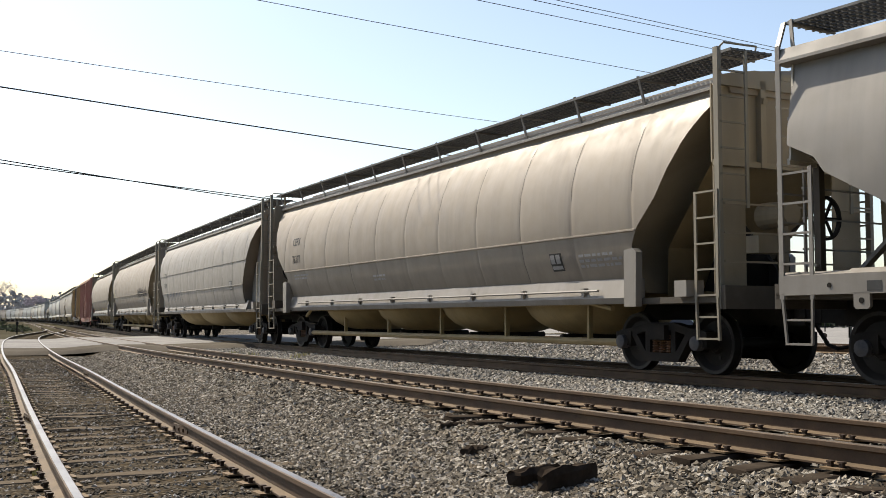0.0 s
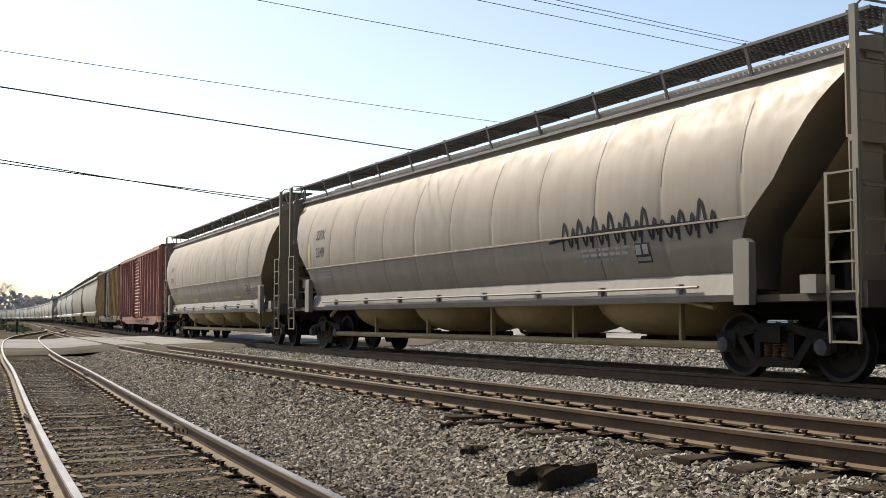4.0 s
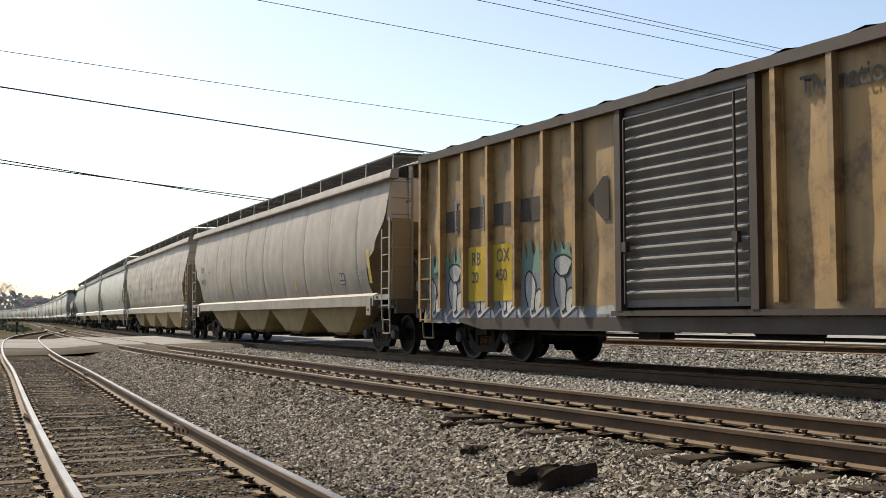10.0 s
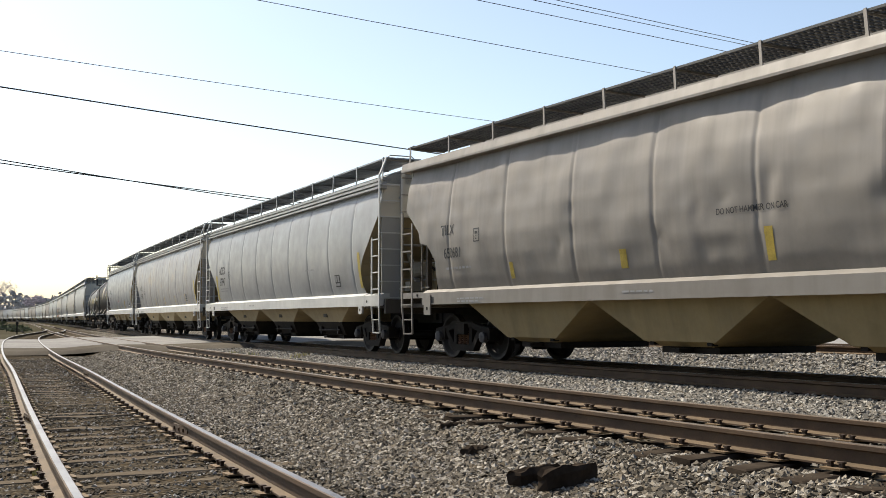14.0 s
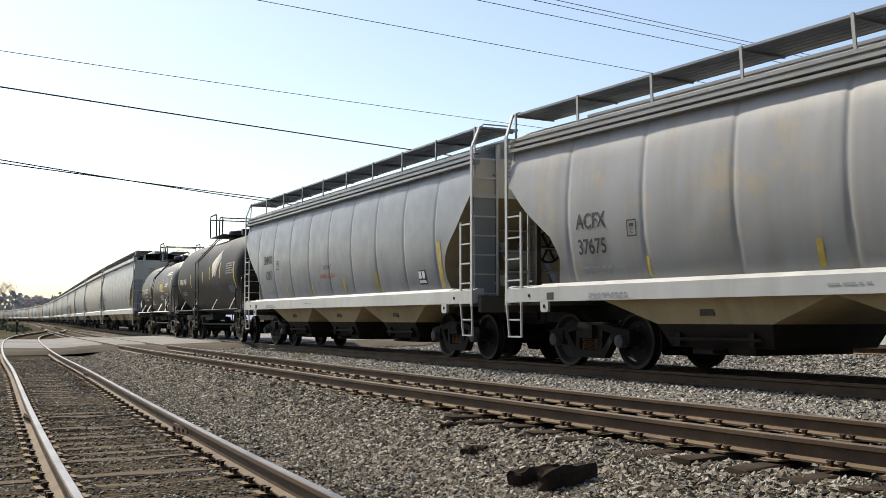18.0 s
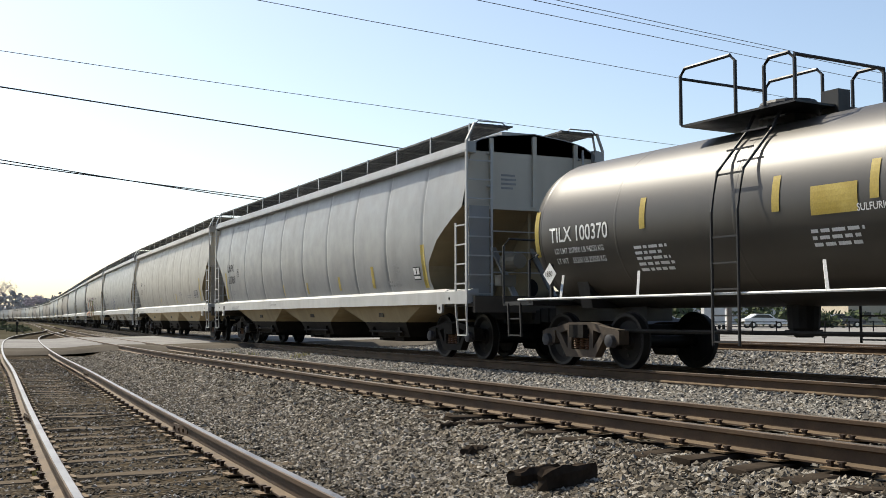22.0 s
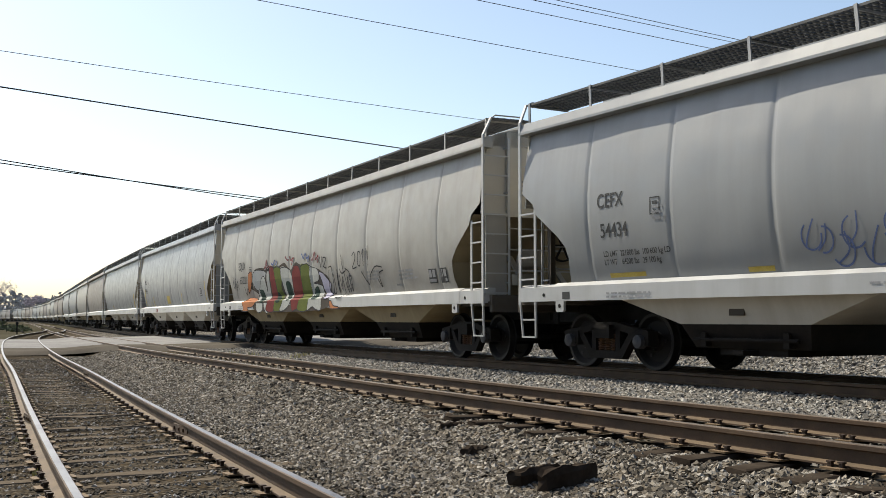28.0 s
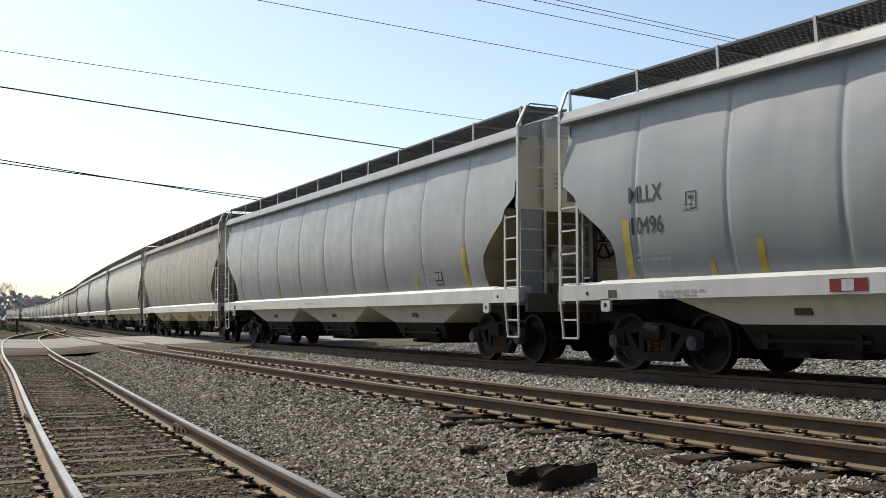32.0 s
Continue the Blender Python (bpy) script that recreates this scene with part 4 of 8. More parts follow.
    for a in range(3):
        d = Vector((math.cos(a * 1.047), 0, math.sin(a * 1.047))) * 0.28
        sh.bar(Vector((-0.55, hb + 0.16, 2.15)) - d, Vector((-0.55, hb + 0.16, 2.15)) + d, 0.03)
    part("brake_wheel", sh, M_brake, car, "spoked hand-brake wheel")
    running_gear(car, L, brown=c.get("brown", False))
    skin = lambda z, y=0.0: x_of(z) + dents(y, z, seams, c["seed"], c.get("dent", 0.010), 0.016)
    SKIN[car.name] = skin
    marks(car, c, skin, hb)
    # stencils and the lot's small panels along the sill
    beam = lambda z, y=0.0: 1.60
    small_print(car, hb - 2.4, 1.20, 1.0, 2, beam, seed=c["seed"], h=0.03, gap=0.055)
    small_print(car, 1.2 + c["seed"] % 2, 1.22, 0.8, 1, beam, seed=c["seed"], h=0.03, gap=0.055)
    decal(car, "sill_panel", [rect(hb - 1.25, 1.14, 0.2, 0.12)], beam, M_black, "small black panel on the sill", 0.004)
    if c.get("text"):
        y, z = c["text"][0][1] - 1.25, c["text"][0][2] - 0.2
        decal(car, "plate_sign", [rect(y, z, 0.02, 0.26), rect(y - 0.2, z, 0.02, 0.26), rect(y - 0.02, z, 0.18, 0.02), rect(y - 0.02, z + 0.24, 0.18, 0.02), rect(y - 0.06, z + 0.15, 0.1, 0.05)], skin, M_black, "small framed black plate sign")
        lettering(car, "C", y - 0.07, z + 0.05, 0.08, skin, M_black)
    return car


def marks(car, c, x_of, hb):
    """Letters, stencil panels and reflectors."""
    m = c.get("ink", M_black)
    for body, y, z, h in c.get("text", []):
        lettering(car, body, y, z, h, x_of, c.get("ink3", m) if "HAMMER" in body else m, off=c.get("ink_off", 0.007))
    for y, z, s in c.get("panels_at", []):
        panel_sign(car, y, z, x_of, s, c.get("panel_m"))
    for y, z, w, rows in c.get("print", []):
        small_print(car, y, z, w, rows, x_of, c.get("print_m"), seed=c["seed"])
    for y, z, w, h in c.get("reflect", []):
        decal(car, "reflector_strip", [rect(y, z, w, h)], x_of, M_yellow, "faded yellow reflector strip")


def hopper_round(c):
    """Covered hopper with a rounded, tank-like body, no side sill and open sloping ends."""
    L = c["L"]
    car = thing("hopper_car", c["label"], "hopper car", "train cars")
    hb = L / 2 - 0.65
    body, end_m = c["body"], c.get("end", c["body"])
    prof = [(1.22, 1.24), (1.45, 1.38), (1.8, 1.52), (2.2, 1.60), (2.6, 1.62), (3.0, 1.59), (3.35, 1.50), (3.7, 1.35), (3.95, 1.19), (4.12, 1.05)]
    if c.get("bulge"):
        prof = [(1.28, 1.42), (1.5, 1.50), (1.9, 1.58), (2.4, 1.62), (2.9, 1.61), (3.3, 1.55), (3.65, 1.42), (3.95, 1.22), (4.11, 1.07)]
    if c.get("bulge"):
        c["cut"] = [(1.28, 1.95), (1.7, 2.0), (2.1, 1.78), (2.6, 1.4), (3.1, 1.1), (3.5, 0.88), (3.9, 0.62), (4.11, 0.45)]
    cut = c.get("cut", [(1.22, 1.75), (1.7, 1.8), (2.1, 1.62), (2.6, 1.05), (3.1, 0.72), (3.5, 0.48), (3.9, 0.14), (4.12, 0.0)])
    cz, cy = [k[0] for k in cut], [k[1] for k in cut]
    end_of = lambda z: hb - float(np.interp(z, cz, cy))
    x_of = interp_of(prof)
    n = c.get("panels", 12)
    seams = [(-hb + 2 * hb * k / n) for k in range(1, n)]
    for sx in (-1, 1):
        part("side_sheet", side_sheet(prof, end_of, sx, seams, c["seed"], 0.004, 0.010), body, car, "", True)
        sh = Shape()
        for z in c.get("belts", [2.16]):
            e = end_of(z)
            sh.prism([(sx * (x_of(z) - 0.01), z - 0.02), (sx * (x_of(z) + 0.022), z - 0.012), (sx * (x_of(z) + 0.022), z + 0.012), (sx * (x_of(z) - 0.01), z + 0.02)], -e, e, "xz")
        part("weld_belt", sh, body, car)
        for k, q in enumerate(seams):
            # dark welds: the long ones from top to bottom, the others on the upper plates
            z0, z1 = (1.45, 3.9) if k % 5 == 2 else (2.75, 3.75)
            if abs(q) > end_of(2.75) - 0.15:
                continue
            sh = Shape()
            sh.grid([[(sx * (x_of(z) + dents(y2, z, seams, c["seed"], 0.004, 0.010) + 0.005), y2, z) for y2 in (q - 0.007, q + 0.007)] for z in np.linspace(z0, z1, 22)])
            part("weld_seam", sh, M_weld, car, "thin dark weld")
        sh = Shape()
        sh.prism([(sx * 1.30, 1.05), (sx * 1.47, 1.05), (sx * 1.50, 1.14), (sx * 1.40, 1.44), (sx * 1.30, 1.44)], -hb + 1.7, hb - 1.7, "xz")
        part("bottom_angle", sh, c.get("low", body), car)
        sh = Shape()
        sh.tube([(sx * 1.53, -hb + 2.6, 1.26), (sx * 1.53, hb - 2.6, 1.26)], 0.022)
        k = -hb + 3.0
        while k < hb - 2.6:
            sh.box(*sorted((sx * 1.40, sx * 1.53)), k, k + 0.08, 1.18, 1.31)
            k += 1.9
        part("side_pipe", sh, c.get("low", body), car, "pale pipe along the lower edge")
        for e in (-1, 1):
            sh = Shape()
            if c.get("bulge"):
                # flat web between the curved side and the corner post
                ys = [end_of(z) - 0.05 for z in (1.3, 1.9, 2.5, 3.1, 3.7, 4.1)]
                zs = (1.3, 1.9, 2.5, 3.1, 3.7, 4.1)
                sh.prism([(e * (L / 2 - 0.56), 1.13), (e * (L / 2 - 0.56), 4.1)] + [(e * a, b) for a, b in zip(ys[::-1], zs[::-1])] + [(e * ys[0], 1.13)], *sorted((sx * 1.20, sx * 1.235)))
                part("side_web", sh, body, car, "flat pale web beside the corner post")
            else:
                sh.prism([(e * (hb - 1.80), 1.0), (e * (hb - 1.52), 1.0), (e * (hb - 1.50), 1.82), (e * (hb - 1.58), 1.88), (e * (hb - 1.80), 1.86)], *sorted((sx * 1.50, sx * 1.62)))
                part("jacking_post", sh, c.get("low", body), car)
            # tall corner post, ladder and steps
            sh = Shape()
            yy = e * (L / 2 - 0.50)
            sh.box(*sorted((sx * 1.42, sx * 1.49)), yy - 0.045, yy + 0.045, 0.95, 4.58)
            part("corner_post", sh, P_post, car)
            ladder(car, sx * 1.50, e * (L / 2 - 0.50), e * (L / 2 - 0.94), 1.1, 2.6, P_post)
            sh = Shape()
            for y2 in (L / 2 - 0.50, L / 2 - 0.94):
                sh.bar((sx * 1.50, e * y2, 1.1), (sx * 1.48, e * y2, 0.52), 0.035)
            for z in (0.54, 0.84):
                sh.bar((sx * 1.48, e * (L / 2 - 0.50), z), (sx * 1.48, e * (L / 2 - 0.94), z), 0.028)
            part("sill_step", sh, P_post, car)
            part("roof_hoop", pipe_frame([(sx * 1.45, e * (L / 2 - 0.50), 4.55), (sx * 1.38, e * (L / 2 - 0.44), 4.64), (sx * 0.8, e * (L / 2 - 0.42), 4.64), (sx * 0.76, e * (L / 2 - 0.5), 4.55)], 0.016), P_post, car)
            # end ladder: an inner rail and rungs from the corner post
            sh = Shape()
            y3 = e * (L / 2 - 0.44)
            sh.box(*sorted((sx * 0.98, sx * 1.03)), *sorted((y3, y3 + e * 0.03)), 2.35, 4.55)
            z = 2.45
            while z < 4.4:
                sh.bar((sx * 1.45, y3, z), (sx * 1.0, y3, z), 0.024)
                z += 0.36
            part("end_ladder", sh, P_post, car)
            if e < 0:
                sh = Shape()
                sh.box(*sorted((sx * 0.85, sx * 1.42)), *sorted((e * (L / 2 - 0.66), e * (L / 2 - 0.64))), 1.13, 3.02)
                part("corner_plate", sh, end_m, car)
    sh = Shape()
    rr = [(-1.14, 4.20), (-0.9, 4.32), (0, 4.42), (0.9, 4.32), (1.14, 4.20), (1.1, 4.0), (-1.1, 4.0)]
    sh.prism(rr, -hb - 0.03, hb + 0.03, "xz")
    part("roof", sh, body, car)
    for sx in (-1, 1):
        sh = Shape()
        sh.prism([(sx * 1.02, 4.12), (sx * 1.19, 4.09), (sx * 1.19, 4.13), (sx * 1.14, 4.15), (sx * 1.12, 4.25), (sx * 1.02, 4.27)], -hb, hb, "xz")
        part("roof_edge", sh, c.get("low", body), car)
        sh = Shape()
        e2 = L / 2 - 0.42
        for x in np.linspace(0.52, 1.26, 7):
            sh.box(sx * x - 0.012, sx * x + 0.012, -e2, e2, 4.54, 4.58)
        y = -e2
        while y < e2:
            sh.box(*sorted((sx * 0.52, sx * 1.26)), y, y + 0.05, 4.545, 4.575)
            y += 0.10
        part("running_board", sh, M_grate, car, "dark grating walkway along the roof")
        nb = int(2 * hb / 1.72)
        for k in range(nb + 1):
            y = -hb + 0.1 + (2 * hb - 0.2) * k / nb
            sh = Shape()
            sh.bar((sx * 1.14, y, 4.16), (sx * 1.27, y, 4.60), 0.055, 0.02)
            sh.bar((sx * 1.26, y, 4.53), (sx * 0.52, y, 4.53), 0.03)
            part("board_bracket", sh, c.get("low", body), car)
    sh = Shape()
    sh.box(-0.4, 0.4, -hb + 0.6, hb - 0.6, 4.3, 4.52)
    part("hatch_cover", sh, body, car, "long trough hatch on the roof")
    for e in (-1, 1):
        # the end: dished sheet sloping down and inwards, recessed behind the side's edge
        sh = Shape()
        rows = []
        for z, _ in prof[::-1]:
            yy = e * (end_of(z) - 0.10)
            w = x_of(z) - 0.03
            rows.append([(w * k / 6, yy - e * 0.25 * (1 - (k / 6) ** 2), z) for k in range(-6, 7)])
        sh.grid(rows)
        part("end_sheet", sh, end_m, car, "", True)
        sh = Shape()
        for x in (-0.55, 0.55):
            sh.box(x - 0.05, x + 0.05, *sorted((e * (L / 2 - 0.56), e * (L / 2 - 0.66))), 2.95, 4.2)
            sh.bar((x, e * (L / 2 - 0.52), 3.9), (x, e * (hb - 0.3), 4.02), 0.08)
        sh.prism([(-1.42, 4.08), (1.42, 4.08), (1.36, 4.22), (0.7, 4.34), (-0.7, 4.34), (-1.36, 4.22)], *sorted((e * (L / 2 - 0.56), e * (L / 2 - 0.64))), "xz")
        sh.box(-1.42, 1.42, *sorted((e * (L / 2 - 0.58), e * (L / 2 - 0.66))), 2.95, 3.03)
        part("end_frame", sh, end_m, car)
        if c.get("end_plate", True):
            sh = Shape()
            sh.box(-1.42, 1.42, *sorted((e * (L / 2 - 0.69), e * (L / 2 - 0.665))), c.get("plate_z", 3.0 if e < 0 else 3.6), 4.1)
            part("end_panel", sh, end_m, car)
            sh = Shape()
            sh.grid([[(-1.4, e * (L / 2 - 0.69), 3.0), (1.4, e * (L / 2 - 0.69), 3.0)], [(-1.0, e * (hb - 1.5), 1.9), (1.0, e * (hb - 1.5), 1.9)], [(-0.7, e * (hb - 1.9), 1.13), (0.7, e * (hb - 1.9), 1.13)]])
            part("slope_sheet", sh, P_slope, car, "dusty slope sheet under the end wall")
            sh = Shape()
            for k in range(4):
                sh.box(0.0, 0.28 + 0.05 * (k % 2), *sorted((e * (L / 2 - 0.664), e * (L / 2 - 0.658))), 3.70 - 0.085 * k, 3.745 - 0.085 * k)
            part("stencil", sh, M_faint, car, "rows of small unreadable stencil", kind="stuff")
        if e < 0:
            sh = Shape()
            sh.lathe([(-0.35, 0.0), (-0.35, 0.16), (0.1, 0.20), (0.2, 0.20), (0.2, 0.0)], (-0.25, e * (L / 2 - 0.7), 2.30), 16, "y")
            sh.box(-0.65, -0.05, *sorted((e * (L / 2 - 0.9), e * (L / 2 - 0.6))), 1.75, 2.0)
            sh.box(-0.10, 0.02, *sorted((e * (L / 2 - 0.8), e * (L / 2 - 0.7))), 1.13, 2.2)
            part("brake_cylinder", sh, P_end, car, "dusty brake cylinder on its bracket")
        sh = Shape()
        sh.box(-1.48, 1.48, *sorted((e * (hb - 1.9), e * (L / 2 - 0.42))), 1.04, 1.13)
        sh.box(-1.48, 1.48, *sorted((e * (L / 2 - 0.48), e * (L / 2 - 0.38))), 0.95, 1.27)
        part("end_platform", sh, P_grime, car)
        sh = Shape()
        sh.box(-1.58, -1.26, *sorted((e * (L / 2 - 1.32), e * (L / 2 - 1.06))), 1.13, 1.36)
        part("tool_box", sh, c.get("low", body) if e < 0 else P_grime, car, "small steel box on the platform")
        sh = Shape()
        sh.box(-0.24, 0.24, *sorted((e * (hb - 3.2), e * (L / 2 - 0.45))), 0.80, 1.1)
        sh.prism([(e * (hb - 2.3), 1.3), (e * (hb - 0.1), 1.12), (e * (hb - 0.1), 1.4), (e * (hb - 1.3), 2.6)], -0.04, 0.04)
        part("centre_sill", sh, M_brake, car)
        for z in (1.6, 2.0, 2.4):
            sh = Shape()
            sh.bar((-1.42, e * (L / 2 - 0.44), z), (1.42, e * (L / 2 - 0.44), z), 0.026)
            part("hand_rail", sh, end_m, car)
    n = c.get("cells", 4)
    span = 2 * (hb - 2.9)
    w = span / n
    for k in range(n):
        yc = -span / 2 + w * (k + 0.5)
        sh = Shape()
        rows = []
        for t in range(7):
            a = t / 6 * math.pi / 2
            z = 1.24 - 0.70 * math.sin(a)
            q = 0.30 + 0.70 * math.cos(a)
            rows.append([(math.cos(b) * 1.36 * q, yc + math.sin(b) * w * 0.49 * q, z) for b in (2 * math.pi * i / 20 for i in range(21))])
        sh.grid(rows)
        part("discharge_chute", sh, c["chute"], car, "", True)
        sh = Shape()
        sh.box(-0.5, 0.5, yc - 0.4, yc + 0.4, 0.42, 0.56)
        sh.tube([(-0.9, yc, 0.48), (0.9, yc, 0.48)], 0.07, 8)
        part("chute_gate", sh, M_iron, car)
    sh = Shape()
    if c.get("pipe", True):
        sh.tube([(-1.32, -span / 2 - 0.4, 0.98), (-1.32, -span / 2 + 0.2, 1.08), (-1.32, 0.1, 1.08)], 0.045, 8)
        sh.tube([(-1.32, 0.5, 1.08), (-1.32, span / 2 - 0.2, 1.08), (-1.28, span / 2 + 0.3, 0.9)], 0.045, 8)
        sh.tube([(-1.1, -span / 2 - 0.3, 0.44), (-1.1, span / 2 + 0.3, 0.44)], 0.06, 8)
        for k in range(5):
            y = -span / 2 + span * (k + 0.2) / 5
            sh.box(-1.14, -1.06, y - 0.03, y + 0.03, 0.44, 1.1)
    else:
        sh.tube([(-1.3, -span / 2, 1.16), (-1.3, span / 2, 1.16)], 0.03, 8)
    part("unloading_pipe", sh, c.get("pipe_m", c["chute"]), car, "long unloading pipe under the body")
    sh = Shape()
    sh.lathe([(-0.5, 0.0), (-0.5, 0.2), (0.5, 0.2), (0.5, 0.0)], (0.3, hb - 0.9, 1.4), 12, "y")
    part("air_reservoir", sh, M_brake, car)
    sh = Shape()
    sh.box(-0.6, 0.1, -hb + 0.4, -hb + 0.85, 1.12, 1.7)
    part("brake_valve", sh, M_brake, car)
    sh = Shape()
    sh.lathe([(-0.03, 0.30), (-0.03, 0.335), (0.03, 0.335), (0.03, 0.30), (-0.03, 0.30)], (-0.7, L / 2 - 0.36, 2.3), 20, "y")
    for a in range(3):
        d = Vector((math.cos(a * 1.047), 0, math.sin(a * 1.047))) * 0.31
        sh.bar(Vector((-0.7, L / 2 - 0.36, 2.3)) - d, Vector((-0.7, L / 2 - 0.36, 2.3)) + d, 0.03)
    part("brake_wheel", sh, M_brake, car, "spoked hand-brake wheel")
    running_gear(car, L)
    skin = lambda z, y=0.0: x_of(z) + dents(y, z, seams, c["seed"], 0.004, 0.010)
    SKIN[car.name] = skin
    marks(car, c, skin, hb)
    return car


# ---- wood, weeds and small things on the ground ----
def chunk(seed, lx, ly, lz):
    """A splintered piece of old tie."""
    rnd = random.Random(seed)
    sh = Shape()
    rows = []
    n = 9
    ring = [(-0.5, 0), (-0.5, 0.7), (-0.3, 1), (0.1, 0.92), (0.35, 1), (0.5, 0.6), (0.5, 0)]
    for k in range(n):
        t = k / (n - 1) - 0.5
        s = 1 - 0.35 * max(0, abs(t) - 0.35) / 0.15 * rnd.random()
        rows.append([(t * lx + rnd.uniform(-0.02, 0.02), a * ly * s + rnd.uniform(-0.012, 0.012), b * lz * s + rnd.uniform(-0.012, 0.012)) for a, b in ring])
    sh.grid(rows)
    sh.add(rows[0], [tuple(range(7))])
    sh.add(rows[-1], [tuple(range(6, -1, -1))])
    return sh.mesh("tie_scrap", [M_tie])


def on_ground(px, py, z):
    f, p = 1878.4, 0.0659
    a, b = (px - 784) / f, (441 - py) / f
    d = Vector((a, math.cos(p) - b * math.sin(p), math.sin(p) + b * math.cos(p)))
    return Vector((0, 0, EYE_Z)) + d * ((z - EYE_Z) / d.z)


for seed, px, py, lx, ly, lz, turn in ((1, 950, 836, 0.66, 0.12, 0.11, 54), (2, 1003, 846, 0.60, 0.13, 0.15, 44), (3, 840, 794, 0.36, 0.10, 0.06, 56), (4, 800, 764, 0.25, 0.08, 0.05, 20), (5, 1030, 838, 0.22, 0.09, 0.10, 66)):
    p = on_ground(px, py, -0.40)
    s_, l_ = to_line(np.array([p.x]), np.array([p.y]))
    o = new("tie_scrap", chunk(seed, lx, ly, lz))
    o.matrix_world = Matrix.Translation((p.x, p.y, float(ground_z(s_[0], l_[0])) + 0.005)) @ Matrix.Rotation(radians(turn), 4, "Z")
    tagged(o, "splintered dark scrap of an old tie on the ballast", "wood", "tie scraps")

M_weed = surf("dry yellow grass", (0.30, 0.27, 0.10), (0.42, 0.37, 0.17), 4, 0.9)
M_leaf = island("dull leaf", [(0.05, 0.07, 0.03), (0.08, 0.10, 0.045), (0.10, 0.115, 0.06), (0.07, 0.075, 0.05)])
# haze over the far trees is put into this pale grey-mauve
M_haze_twig = island("twigs lightened for haze", [(0.40, 0.35, 0.39), (0.46, 0.41, 0.45), (0.34, 0.31, 0.33)])
M_twig = surf("bare twig", (0.15, 0.13, 0.13), (0.22, 0.20, 0.20), 4, 0.9)


def tuft(name, spots, blades, h, mat, label):
    rnd = random.Random(name + label)
    sh = Shape()
    for x, y, z, r in spots:
        for _ in range(blades):
            a, d = rnd.uniform(0, 6.28), rnd.random() * r
            bx, by = x + d * math.cos(a), y + d * math.sin(a)
            t = rnd.uniform(0, 6.28)
            hh = h * rnd.uniform(0.4, 1.0)
            lean = rnd.uniform(0.1, 0.5) * hh
            w = 0.012 + 0.01 * rnd.random()
            sh.add([(bx - w * math.sin(t), by + w * math.cos(t), z), (bx + w * math.sin(t), by - w * math.cos(t), z), (bx + lean * math.cos(t), by + lean * math.sin(t), z + hh)], [(0, 1, 2)])
    return tagged(new(name, sh.mesh(name, [mat])), label, "grass", kind="stuff")


spots = []
rnd = random.Random(8)
for _ in range(9):
    s, l = rnd.uniform(24, 33), rnd.uniform(-3.4, -1.4)
    p = on_line(s, l, float(ground_z(s, l)))
    spots.append((p.x, p.y, p.z - 0.02, 0.25))
tuft("dry_grass", spots, 26, 0.16, M_weed, "dry yellow grass beside the level crossing")
spots = []
for _ in range(60):
    s, l = rnd.uniform(3, 30), rnd.choice((-1, 1)) * rnd.uniform(0.8, 1.0)
    p = on_line(s, float(np.interp(s, *SID)) + l, float(np.interp(s, *SID_Z)) - 0.2)
    spots.append((p.x, p.y, p.z, 0.08))
tuft("dry_grass", spots, 5, 0.07, M_weed, "thin dry weeds along the siding's rails")

# low brush on the bank beside the siding, and a switch stand
def bush(p, w, h, seed, leaves, label, name="bush", mat=None, size=0.10):
    """Twigs and many small leaves with an uneven outline."""
    rnd = random.Random(seed)
    b = thing(name, label, "bush", "bushes")
    b.location = p
    sh = Shape()
    tips = []
    for k in range(26):
        a, r = rnd.uniform(0, 6.28), rnd.uniform(0.1, 0.5) * w
        q = Vector((r * math.cos(a), r * math.sin(a), h * rnd.uniform(0.45, 1.0) * (1 - 0.9 * (r / w) ** 2)))
        m = q * 0.5 + Vector((rnd.uniform(-0.1, 0.1), rnd.uniform(-0.1, 0.1), 0.1 * h))
        sh.tube([(q.x * 0.2, q.y * 0.2, -0.05), m, q], 0.012, 4)
        tips += [q, m, q * 0.8]
    part("stems", sh, M_twig, b)
    sh = Shape()
    for _ in range(leaves):
        q = rnd.choice(tips) + Vector((rnd.gauss(0, 0.12 * w), rnd.gauss(0, 0.12 * w), rnd.gauss(0, 0.10 * h)))
        q.z = max(0.03, q.z)
        u = Vector((rnd.gauss(0, 1), rnd.gauss(0, 1), rnd.gauss(0, 1))).normalized() * size * rnd.uniform(0.5, 1.2)
        v = u.orthogonal().normalized() * u.length * 0.6
        sh.add([q - u, q + v, q + u, q - v], [(0, 1, 2, 3)])
    part("leaves", sh, mat or M_leaf, b)
    return b


rnd = random.Random(12)
for k in range(14):
    px, py = rnd.uniform(-60, 34), rnd.uniform(574, 592)
    p = on_ground(px, py, -0.55)
    p.z = -0.62
    bush(p, rnd.uniform(1.8, 3.2), rnd.uniform(0.5, 1.1), 40 + k, 420, "low dark scrub on the bank by the siding", size=0.13)

st = thing("switch_stand", "dark iron switch stand with a round target", "switch stand")
p = on_ground(30, 596, -0.5)
st.location = (p.x, p.y, -0.55)
sh = Shape()
sh.box(-0.4, 0.4, -0.12, 0.12, 0.0, 0.12)
part("base", sh, M_brake, st)
sh = Shape()
sh.tube([(0, 0, 0.1), (0, 0, 1.0)], 0.05, 8)
part("mast", sh, M_brake, st)
sh = Shape()
sh.lathe([(-0.02, 0.0), (-0.02, 0.12), (0.02, 0.12), (0.02, 0.0)], (0, 0, 1.05), 16, "y")
part("target", sh, M_brake, st)
sh = Shape()
